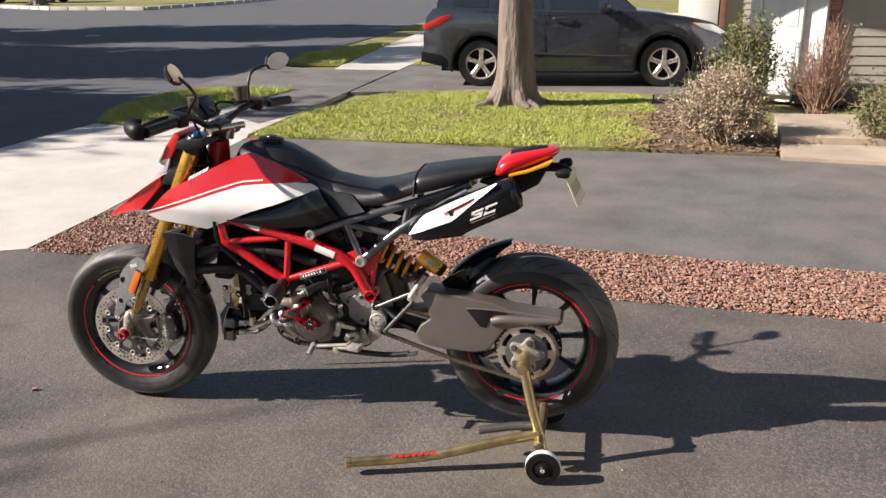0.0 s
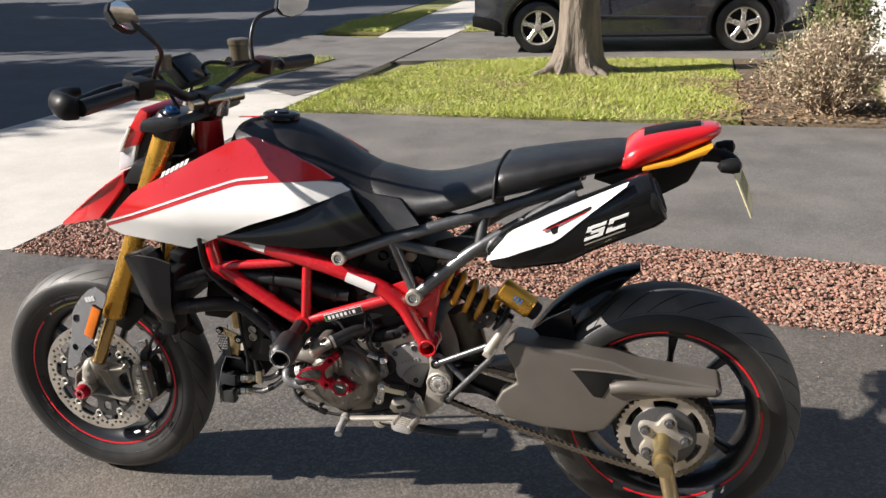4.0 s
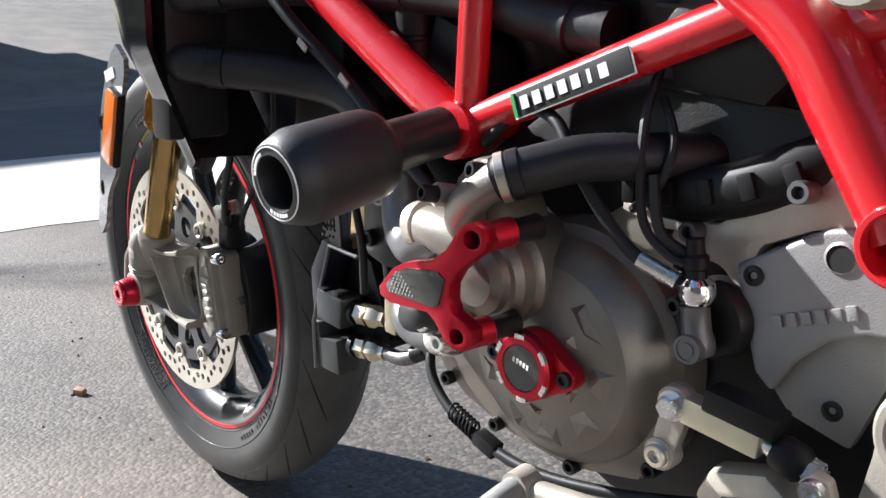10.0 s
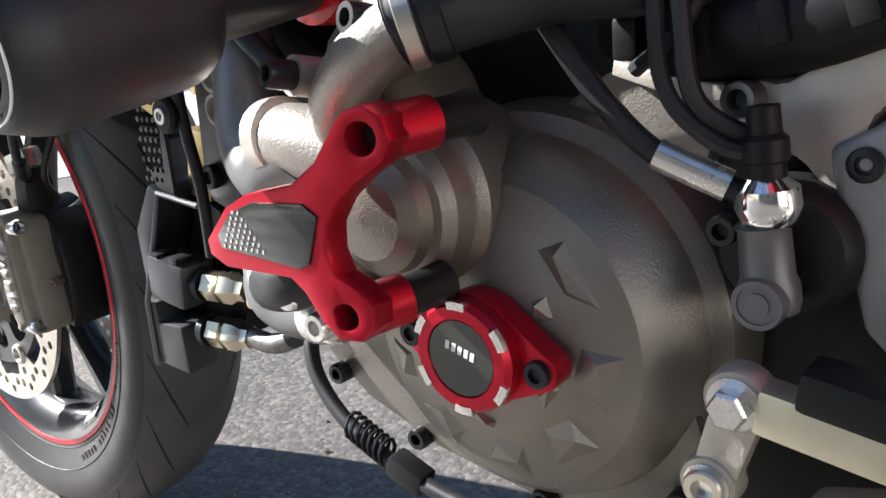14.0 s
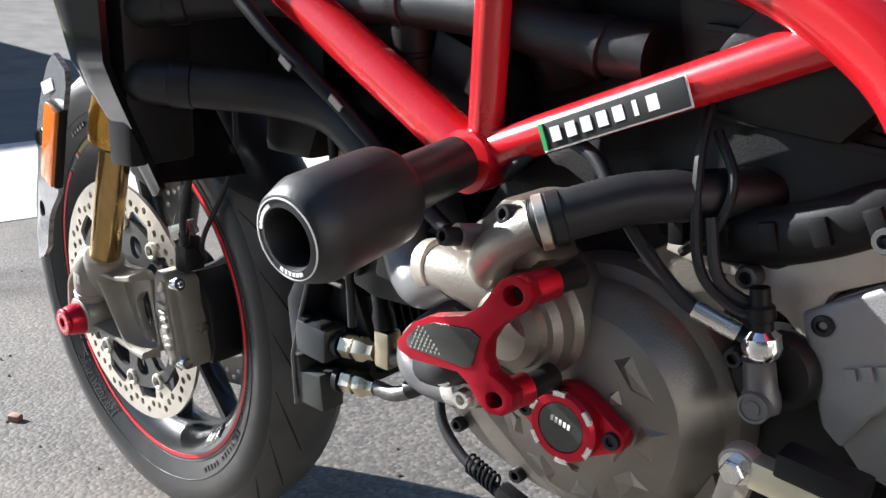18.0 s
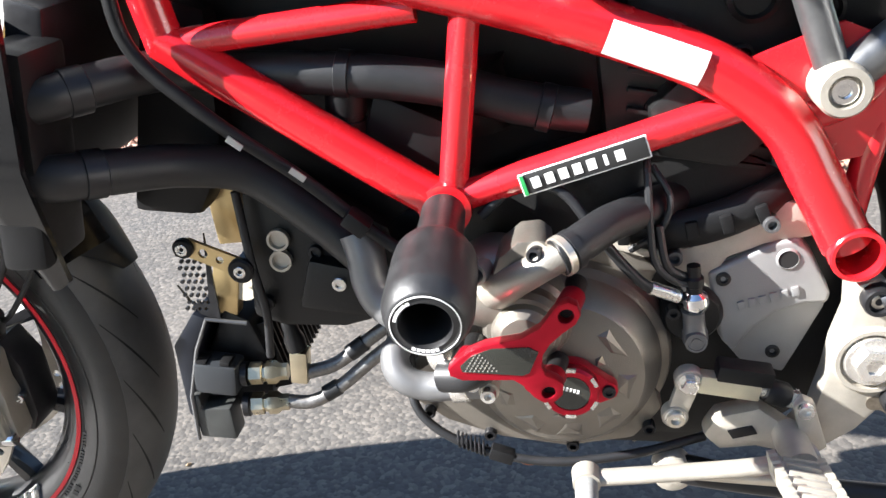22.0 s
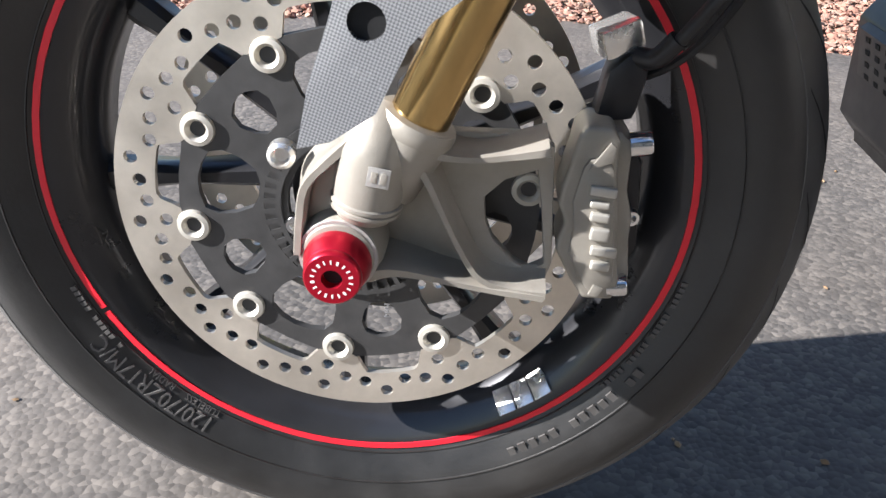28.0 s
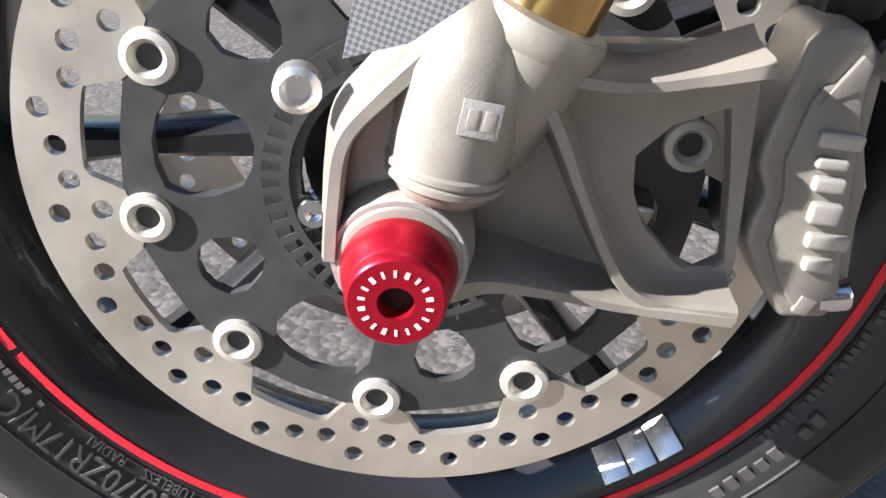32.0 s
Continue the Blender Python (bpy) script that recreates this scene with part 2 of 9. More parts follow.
def aggregate(name, base, light, dark, scale, rough=0.9, patch=0.35, dust_col=(0.2, 0.18, 0.155), bump=0.8, amount=0.5):
    """Asphalt: a dark binder with lighter and darker stones, and large worn patches."""
    m = mat(name, base, rough, 0, 0.2, 1.3)
    nt = m.node_tree
    N, L = nt.nodes.new, nt.links.new
    b = nt.nodes["Principled BSDF"]
    tc = [n for n in nt.nodes if n.bl_idname == "ShaderNodeTexCoord"][0]
    src = b.inputs["Base Color"].links[0].from_socket
    vo = N("ShaderNodeTexVoronoi")
    vo.inputs["Scale"].default_value = scale
    L(tc.outputs["Object"], vo.inputs["Vector"])
    cr = N("ShaderNodeValToRGB")
    e = cr.color_ramp.elements
    e[0].position, e[0].color = 0.0, (*dark, 1)
    e[1].position, e[1].color = 1.0, (*light, 1)
    mid = e.new(0.55)
    mid.color = (*base, 1)
    bw = N("ShaderNodeSeparateColor")
    L(vo.outputs["Color"], bw.inputs[0])
    L(bw.outputs[0], cr.inputs["Fac"])
    mx = N("ShaderNodeMix")
    mx.data_type = "RGBA"
    mx.inputs["Factor"].default_value = amount
    L(src, mx.inputs["A"])
    L(cr.outputs["Color"], mx.inputs["B"])
    n2 = N("ShaderNodeTexNoise")
    n2.inputs["Scale"].default_value, n2.inputs["Detail"].default_value, n2.inputs["Roughness"].default_value = 0.9, 9, 0.6
    L(tc.outputs["Object"], n2.inputs["Vector"])
    r2 = N("ShaderNodeMapRange")
    r2.inputs["From Min"].default_value, r2.inputs["From Max"].default_value, r2.inputs["To Max"].default_value = 0.42, 0.72, patch
    L(n2.outputs["Fac"], r2.inputs["Value"])
    m2 = N("ShaderNodeMix")
    m2.data_type = "RGBA"
    L(r2.outputs[0], m2.inputs["Factor"])
    L(mx.outputs["Result"], m2.inputs["A"])
    m2.inputs["B"].default_value = (*dust_col, 1)
    n4 = N("ShaderNodeTexNoise")
    n4.inputs["Scale"].default_value, n4.inputs["Detail"].default_value, n4.inputs["Distortion"].default_value = 2.3, 9, 0.25
    L(tc.outputs["Object"], n4.inputs["Vector"])
    r4 = N("ShaderNodeMapRange")
    r4.inputs["From Min"].default_value, r4.inputs["From Max"].default_value = 0.32, 0.62
    r4.inputs["To Min"].default_value, r4.inputs["To Max"].default_value = 0.8, 1.1
    L(n4.outputs["Fac"], r4.inputs["Value"])
    m4 = N("ShaderNodeMix")
    m4.data_type, m4.blend_type = "RGBA", "MULTIPLY"
    m4.inputs["Factor"].default_value = min(1.0, patch * 2.0)
    L(m2.outputs["Result"], m4.inputs["A"])
    L(r4.outputs[0], m4.inputs["B"])
    L(m4.outputs["Result"], b.inputs["Base Color"])
    bp = N("ShaderNodeBump")
    bp.inputs["Strength"].default_value, bp.inputs["Distance"].default_value = bump, 0.003
    L(vo.outputs["Distance"], bp.inputs["Height"])
    bp.invert = True
    L(bp.outputs[0], b.inputs["Normal"])
    return m


def weave(name, c1, c2, scale, rough=0.25, coat=0.6, bump=0.3):
    """Carbon cloth: a small checker of two greys under lacquer."""
    m = mat(name, c1, rough, 0.1, 0.1, 40, coat=coat)
    nt = m.node_tree
    N, L = nt.nodes.new, nt.links.new
    b = nt.nodes["Principled BSDF"]
    tc = [n for n in nt.nodes if n.bl_idname == "ShaderNodeTexCoord"][0]
    mp = N("ShaderNodeMapping")
    mp.inputs["Rotation"].default_value = (0, radians(25), 0)
    mp.inputs["Scale"].default_value = (1, 0.001, 1)
    L(tc.outputs["Object"], mp.inputs[0])
    ck = N("ShaderNodeTexChecker")
    ck.inputs["Scale"].default_value = scale
    ck.inputs["Color1"].default_value, ck.inputs["Color2"].default_value = (*c1, 1), (*c2, 1)
    L(mp.outputs[0], ck.inputs["Vector"])
    L(ck.outputs["Color"], b.inputs["Base Color"])
    bp = N("ShaderNodeBump")
    bp.inputs["Strength"].default_value, bp.inputs["Distance"].default_value = bump, 0.0006
    L(ck.outputs["Fac"], bp.inputs["Height"])
    L(bp.outputs[0], b.inputs["Normal"])
    return m


RED = mat("red paint", (0.56, 0.008, 0.012), 0.3, 0, 0.06, 12, coat=0.8)
FRAME_RED = mat("red frame paint", (0.54, 0.010, 0.016), 0.26, 0, 0.06, 25, coat=0.6, bump=0.05, bscale=300)
WHITE = mat("white paint", (0.82, 0.81, 0.78), 0.35, 0, 0.03, 10, coat=0.5)
BLACK = mat("black plastic", (0.008, 0.008, 0.0085), 0.48, 0, 0.25, 40, bump=0.12, bscale=700, spec=0.25)
GLOSS = mat("glossy black paint", (0.006, 0.006, 0.0065), 0.16, 0, 0.15, 20, coat=0.2, spec=0.3)
RIMPAINT = mat("black rim lacquer", (0.022, 0.022, 0.024), 0.3, 0.3, 0.15, 20, coat=0.35)
SATIN = mat("satin black metal", (0.02, 0.02, 0.022), 0.38, 0.4, 0.25, 60, bump=0.05)
GREYTUBE = mat("grey metallic paint", (0.15, 0.152, 0.155), 0.33, 0.7, 0.12, 60, bump=0.06, bscale=400)
LEATHER = mat("seat cover", (0.012, 0.012, 0.013), 0.38, 0, 0.2, 30, bump=0.5, bscale=900, dust=0.05)
RUBBER = mat("tyre rubber", (0.013, 0.0127, 0.0122), 0.44, 0, 0.3, 30, bump=0.25, bscale=300, dust=0.22, dust_col=(0.1, 0.093, 0.082), spec=0.6)
TREAD = mat("worn tread rubber", (0.065, 0.063, 0.06), 0.6, 0, 0.25, 25, bump=0.3, bscale=220, dust=0.6, dust_col=(0.19, 0.18, 0.163))
HOSE = mat("hose rubber", (0.014, 0.0142, 0.0155), 0.46, 0, 0.2, 40, bump=0.15, bscale=300, dust=0.12, dust_col=(0.045, 0.045, 0.045), spec=0.4)
GOLD = mat("gold anodised aluminium", (0.76, 0.42, 0.07), 0.28, 0.8, 0.06, 20, coat=0.2)
GOLDROD = mat("titanium nitride fork tube", (0.5, 0.34, 0.14), 0.2, 1.0, 0.15, 12, stretch=(6, 6, 1))
YELLOW = mat("yellow spring paint", (0.72, 0.3, 0.02), 0.35, 0, 0.08, 40, coat=0.4)
STEEL = mat("brushed stainless steel", (0.66, 0.61, 0.53), 0.38, 0.85, 0.18, 18, bump=0.12, bscale=600, stretch=(1, 1, 1))
ALU = mat("cast aluminium", (0.46, 0.425, 0.365), 0.44, 0.45, 0.16, 26, bump=0.4, bscale=600, dust=0.28, dust_col=(0.33, 0.28, 0.22))
BRIGHT = mat("machined aluminium", (0.78, 0.76, 0.72), 0.26, 0.85, 0.08, 60, bump=0.05)
ENGINE = mat("bronze-grey engine casting", (0.235, 0.213, 0.183), 0.38, 0.65, 0.12, 14, bump=0.5, bscale=900, dust=0.15, dust_col=(0.27, 0.245, 0.21))
ENGDARK = mat("dark engine casting", (0.012, 0.0118, 0.0118), 0.42, 0.2, 0.2, 20, bump=0.35, bscale=700, spec=0.35)
GREYCAST = mat("dark grey cylinder casting", (0.075, 0.072, 0.07), 0.5, 0.3, 0.2, 24, bump=0.5, bscale=700)
MAGN = mat("magnesium-grey cover", (0.42, 0.405, 0.38), 0.44, 0.4, 0.1, 14, bump=0.4, bscale=900)
COVERGREY = mat("dark grey cover coating", (0.27, 0.268, 0.266), 0.44, 0.3, 0.12, 14, bump=0.5, bscale=900, dust=0.2, dust_col=(0.24, 0.23, 0.215))
CASTG = mat("grey-brown casting", (0.33, 0.305, 0.265), 0.4, 0.55, 0.14, 24, bump=0.5, bscale=700, dust=0.2, dust_col=(0.27, 0.24, 0.2))
SWING = mat("grey-brown swingarm paint", (0.16, 0.145, 0.125), 0.38, 0.4, 0.08, 9, bump=0.15, bscale=900)
REDANO = mat("red anodised aluminium", (0.46, 0.010, 0.028), 0.32, 0.7, 0.08, 50, bump=0.06)
CALIPER = mat("grey caliper coating", (0.27, 0.25, 0.212), 0.46, 0.35, 0.12, 30, bump=0.25, bscale=1100, dust=0.25, dust_col=(0.24, 0.205, 0.16))
FOOTM = mat("grey cast foot coating", (0.31, 0.286, 0.243), 0.46, 0.35, 0.14, 28, bump=0.2, bscale=1100, dust=0.3, dust_col=(0.25, 0.21, 0.165))
CHROME = mat("polished steel", (0.8, 0.8, 0.8), 0.12, 1.0, 0.04, 30)
ZINC = mat("yellow zinc plating", (0.55, 0.43, 0.2), 0.32, 0.9, 0.3, 18, bump=0.1, dust=0.3, dust_col=(0.5, 0.42, 0.5))
ORANGE = mat("orange reflector", (0.85, 0.2, 0.01), 0.18, 0, 0.12, 20, coat=1.0, bump=0.6, bscale=500)
STICKER = mat("white label", (0.8, 0.79, 0.77), 0.5, 0, 0.03, 60)
REDLINE = mat("red rim tape", (0.75, 0.015, 0.03), 0.4, 0, 0.05, 60)
INK = mat("black print", (0.02, 0.02, 0.02), 0.5, 0, 0.1, 60)
GREENINK = mat("green print", (0.03, 0.3, 0.08), 0.5, 0, 0.1, 60)
YELLOWINK = mat("yellow print", (0.5, 0.46, 0.14), 0.5, 0, 0.1, 60)
# Near-black put into holes, gaps and grooves in place of their shade.
SHADEBLACK = mat("painted hole shade", (0.006, 0.006, 0.006), 0.8, 0, 0.1, 60)
CARBON = weave("carbon cloth", (0.14, 0.143, 0.148), (0.27, 0.275, 0.28), 800)
DARKCARBON = weave("dark carbon cloth", (0.016, 0.017, 0.014), (0.027, 0.028, 0.023), 900)
GLASSY = mat("mirror glass", (0.85, 0.86, 0.86), 0.03, 1.0, 0.0, 10)
LENS = mat("clear lamp lens", (0.75, 0.76, 0.78), 0.08, 0.3, 0.05, 30, coat=1.0)
REDLENS = mat("red lamp lens", (0.6, 0.01, 0.02), 0.12, 0, 0.05, 30, coat=1.0)
YELLOWPLATE = mat("yellow plate", (0.74, 0.68, 0.42), 0.4, 0, 0.06, 40)
PLATEBAR = mat("faded plate print", (0.36, 0.33, 0.2), 0.5, 0, 0.1, 60)
BRASS = mat("brass fitting", (0.62, 0.55, 0.4), 0.3, 1.0, 0.1, 50)

ASPHALT = aggregate("driveway asphalt", (0.096, 0.087, 0.077), (0.22, 0.195, 0.165), (0.036, 0.033, 0.030), 130, 0.62, 0.55, dust_col=(0.19, 0.158, 0.125), bump=0.35, amount=0.5)
ASPHALT2 = aggregate("neighbour driveway asphalt", (0.125, 0.118, 0.11), (0.24, 0.225, 0.205), (0.06, 0.058, 0.056), 150, 0.88, 0.5, dust_col=(0.2, 0.178, 0.15), bump=0.4, amount=0.4)
ROADMAT = aggregate("road asphalt", (0.075, 0.078, 0.086), (0.15, 0.15, 0.155), (0.04, 0.04, 0.045), 90, 0.85, 0.3, dust_col=(0.12, 0.12, 0.125), bump=0.4, amount=0.35)
CONCRETE = aggregate("concrete", (0.52, 0.49, 0.44), (0.62, 0.59, 0.54), (0.4, 0.37, 0.33), 140, 0.9, 0.14, dust_col=(0.46, 0.42, 0.36), bump=0.3, amount=0.35)
SLAB = aggregate("tan slab", (0.42, 0.34, 0.25), (0.5, 0.42, 0.32), (0.33, 0.27, 0.2), 140, 0.9, 0.4, dust_col=(0.36, 0.28, 0.2), bump=0.3, amount=0.35)
SOIL = aggregate("soil and leaf litter", (0.1, 0.07, 0.045), (0.24, 0.17, 0.1), (0.03, 0.02, 0.012), 60, 0.95, 0.5, dust_col=(0.16, 0.12, 0.075), bump=1.0)
TURF = aggregate("turf", (0.17, 0.175, 0.05), (0.36, 0.33, 0.12), (0.09, 0.07, 0.03), 45, 0.95, 0.5, dust_col=(0.3, 0.27, 0.1), bump=1.0)

# ---- the ground ----
def sheet(name, pts, z, material, label, category="ground", thick=0.05, kind="structure"):
    """A flat piece of ground: an outline in x and y, its top at z."""
    bm = bmesh.new()
    a = [bm.verts.new((x, y, z)) for x, y in pts]
    b = [bm.verts.new((x, y, z - thick)) for x, y in pts]
    bm.faces.new(a)
    bm.faces.new(b[::-1])
    for i in range(len(pts)):
        j = (i + 1) % len(pts)
        bm.faces.new((a[i], b[i], b[j], a[j]))
    bmesh.ops.recalc_face_normals(bm, faces=bm.faces)
    ob = part(name, bm, material)
    return tagged(ob, label, category, kind=kind)


def near(x):
    """The near edge of the gravel strip, bowed a little behind the machine."""
    return 1.525 - 0.08 * x + 0.28 * math.exp(-((x - 0.15) / 0.75) ** 2)


def far(x):
    return 2.36 - 0.115 * x + 0.28 * math.exp(-((x - 0.15) / 0.75) ** 2)


XS = [-1.72 + 0.28 * k for k in range(21)] + [6.0, 9.0]
sheet("ground", [(-600, -600), (600, -600), (600, 600), (-600, 600)], -0.05, TURF, "wide grassy ground reaching the horizon", thick=1.0)
sheet("driveway", [(-2.75, -9), (9, -9)] + [(x, near(x)) for x in XS[::-1]] + [(-1.86, 1.6), (-2.2, 0.45)], 0.0, ASPHALT, "worn grey asphalt driveway under the motorcycle", "driveway")
sheet("driveway_neighbour", [(x, far(x)) for x in XS] + [(9, 4.7), (3.4, 5.22), (0.9, 5.3), (-1.1, 5.46), (-1.84, 5.45), (-1.75, 3.0)], 0.0, ASPHALT2, "grey asphalt driveway beyond the gravel strip", "driveway")
sheet("gravel_bed", [(x, near(x)) for x in XS] + [(x, far(x)) for x in XS[::-1]], -0.012, SOIL, "soil bed under the reddish gravel", "gravel")
sheet("driveway_apron", [(-2.76, -9), (-2.205, 0.45), (-1.865, 1.6), (-1.725, near(-1.72)), (-1.725, far(-1.72)), (-1.755, 3.0), (-1.845, 5.45), (-1.9, 5.62), (-3.9, 6.05), (-4.0, 5.4), (-4.05, 4.4), (-4.4, 1.0), (-5.2, -9)], 0.003, CONCRETE, "pale concrete driveway apron by the road", "pavement")
sheet("sidewalk", [(-3.2, 5.91), (-1.9, 5.63), (-1.8, 8.9), (-1.75, 11.4), (-1.65, 15.6), (-1.9, 30), (-3.5, 30), (-3.2, 17.2), (-2.95, 12.5), (-2.6, 9.3)], 0.006, CONCRETE, "pale concrete sidewalk slabs beside the lawn", "pavement")
sheet("lawn", [(-1.82, 5.48), (-1.1, 5.48), (0.9, 5.32), (2.2, 5.42), (2.4, 9.25), (-1.2, 9.1), (-1.72, 7.35)], 0.012, TURF, "mown spring lawn round the tree", "lawn")
sheet("planting_bed", [(2.22, 5.42), (3.32, 5.24), (3.5, 7.4), (2.9, 9.2), (2.42, 9.25)], 0.01, SOIL, "mulched planting bed with leaf litter", "soil")
sheet("driveway_far", [(-1.78, 9.0), (-1.2, 9.12), (2.9, 9.27), (6.5, 9.6), (6.5, 13.2), (-1.7, 12.6)], 0.0, ASPHALT2, "dark asphalt driveway under the parked car", "driveway")
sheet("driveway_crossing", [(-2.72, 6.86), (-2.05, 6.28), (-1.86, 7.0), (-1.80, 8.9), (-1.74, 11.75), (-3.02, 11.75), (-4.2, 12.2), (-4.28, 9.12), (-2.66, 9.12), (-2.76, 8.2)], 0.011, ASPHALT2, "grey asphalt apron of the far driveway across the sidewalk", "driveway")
sheet("road", [(-5.21, -9), (-4.41, 1.0), (-4.06, 4.4), (-4.01, 5.4), (-3.91, 6.05), (-4.35, 7.3), (-4.3, 9.0), (-4.25, 12.5), (-4.3, 16), (-4.2, 30), (-4, 70), (-18, 70), (-18, 44), (-19, 35), (-24, 35.2), (-36, 42), (-70, 48), (-70, -9)], -0.03, ROADMAT, "dark asphalt street", "road")
sheet("verge", [(-3.89, 6.08), (-3.22, 5.94), (-2.75, 8.2), (-2.62, 9.1), (-3.8, 9.1), (-4.25, 8.8), (-4.33, 7.3)], 0.02, TURF, "grass verge between sidewalk and street", "lawn")
sheet("verge_middle", [(-4.1, 12.6), (-2.97, 12.6), (-3.2, 17.2), (-3.5, 17.2), (-4.2, 15.4)], 0.02, TURF, "grass verge further along the street", "lawn")
sheet("verge_far", [(-4.25, 22.5), (-3.32, 22.5), (-3.45, 27), (-4.1, 27)], 0.02, TURF, "grass verge far along the street", "lawn")
sheet("lawn_far", [(-1.7, 12.65), (5, 13.1), (5, 26), (-1.85, 26)], 0.01, TURF, "lawn beyond the parked car", "lawn")
sheet("lawn_opposite", [(-19.2, 35.3), (-18.2, 44), (-18.2, 70), (-90, 90), (-90, 50), (-36, 42.4), (-24, 35.6)], 0.08, TURF, "grass on the opposite side of the street", "lawn", thick=0.2)
sheet("slab_path", [(3.34, 5.08), (5.9, 4.75), (6.0, 5.72), (3.43, 5.74)], 0.03, SLAB, "tan concrete slab path to the house", "pavement", thick=0.08)
sheet("slab_step", [(3.44, 5.75), (6.0, 5.73), (6.3, 7.3), (3.62, 7.2)], 0.09, SLAB, "tan concrete landing one step up", "pavement", thick=0.17)
sheet("lawn_across", [(-70, -60), (-9.6, -60), (-9.4, -9), (-9.3, 0.6), (-11.5, 2.6), (-70, 12)], 0.08, TURF, "grass in front of the unseen house across the street", "lawn", thick=0.2)
# A side street that climbs away on the far side of the road.
bm = bmesh.new()
rise = lambda x: -0.026 + 0.185 * max(0.0, -12.5 - x)
rows = [[bm.verts.new((x, y, rise(x))) for y in (2.4 + 0.16 * (-9.5 - x) + k * (0.8 * ((1.72 - x) / 0.833 - 2.86) - 2.4 - 0.16 * (-9.5 - x)) / 8 for k in range(9))] for x in (-9.5, -12.5, -20.0, -30.0, -45.0, -70.0)]
for a, b in zip(rows, rows[1:]):
    for k in range(8):
        bm.faces.new((a[k], a[k + 1], b[k + 1], b[k]))
tagged(part("side_street", bm, ASPHALT2), "grey asphalt side street climbing away", "road", kind="structure")
# Joints across the sidewalk and the apron.
for k in range(9):
    y = 6.4 + 1.5 * k
    ob = part("sidewalk_joint", box((-2.4 - 0.05 * k, y, 0.0045), (1.6, 0.012, 0.004), (0, 0, -6)), SOIL)
    tagged(ob, "dark joint between sidewalk slabs", "joint", kind="structure")
# Kerb stones: low blocks along the street edge.
kerb = thing("kerb", "pale stone kerb of short blocks beside the opposite lawn", "kerb", kind="structure")
block = finish(box((0, 0, 0.02), (0.92, 0.18, 0.22), (0, 0, 0), 0.02))
block.materials.append(CONCRETE)
run = [Vector((-36, 42.2, 0)), Vector((-24, 35.4, 0)), Vector((-19.1, 35.15, 0)), Vector((-18.1, 44, 0)), Vector((-18.1, 60, 0))]
for p, r in zip(run, run[1:]):
    n = int((r - p).length / 0.95)
    for k in range(n):
        o = new("kerb_block", block)
        o.parent = kerb
        o.matrix_local = Matrix.Translation(p + (r - p) * ((k + 0.5) / n)) @ pose(0, 0, 0, 0, 0, math.degrees(math.atan2((r - p).y, (r - p).x)) + random.uniform(-1, 1))

# ---- the motorcycle ----
bike = thing("motorcycle", "red, white and black sport motorcycle held upright on a rear stand", "motorcycle", (0.75, 0, 0))
bike.location = (0, 0, 0)
FX, FZ, FR = 0.005, 0.3185, 0.314
RX, RZ, RR = 1.548, 0.356, 0.318


def wheel_tyre(cx, cz, R, half, rim_r, parent, edge):
    """Tread, sidewalls and bead as one turned tyre."""
    prof = []
    for a in np.linspace(-100, 100, 17):
        prof.append((R - half * 0.78 * (1 - math.cos(radians(a))) * 0.92, half * math.sin(radians(a)) * 1.0))
    prof += [(rim_r + 0.022, half * 0.88), (rim_r + 0.009, half * 0.755), (rim_r - 0.004, half * 0.66), (rim_r - 0.004, -half * 0.66), (rim_r + 0.009, -half * 0.755), (rim_r + 0.022, -half * 0.88)]
    tyre = part("tyre", ring_lathe(prof, (cx, 0, cz), (0, 1, 0), 112), RUBBER, parent, "black road tyre with dusty tread", 50)
    # A worn, dusty band over the middle of the tread.
    band = []
    angles = np.linspace(-66, 66, 11)
    for a in angles:
        band.append((R + 0.0006 - half * 0.78 * (1 - math.cos(radians(a))) * 0.92, half * math.sin(radians(a))))
    for a in angles[::-1]:
        band.append((R - 0.002 - half * 0.78 * (1 - math.cos(radians(a))) * 0.92, half * math.sin(radians(a)) * 0.98))
    part("tread", ring_lathe(band, (cx, 0, cz), (0, 1, 0), 112), TREAD, tyre, "dusty grey worn tread")
    # Slanted rain grooves: flat strips, near-black in place of the grooves' shade.
    bm = bmesh.new()
    for k in range(26):
        for s in (-1, 1):
            base = 2 * math.pi * (k + (0.5 if s > 0 else 0)) / 26
            rows = []
            for i in range(7):
                f = i / 6
                a = radians(18 + 44 * f)
                th = base + 0.30 * f
                w = 0.0022 * (0.4 + math.sin(math.pi * min(0.92, f + 0.06)))
                r = R + 0.0011 - half * 0.78 * (1 - math.cos(a)) * 0.92
                y = s * half * math.sin(a)
                rows.append([(cx + r * math.cos(th + d * w / R), y, cz + r * math.sin(th + d * w / R)) for d in (-1, 1)])
            vs = [[bm.verts.new(v) for v in row] for row in rows]
            for a, b in zip(vs, vs[1:]):
                bm.faces.new((a[0], a[1], b[1], b[0]))
    tagged(part("tread_groove", bm, SHADEBLACK, tyre, "slanted rain grooves as near-black strips"), kind="stuff")
    return tyre


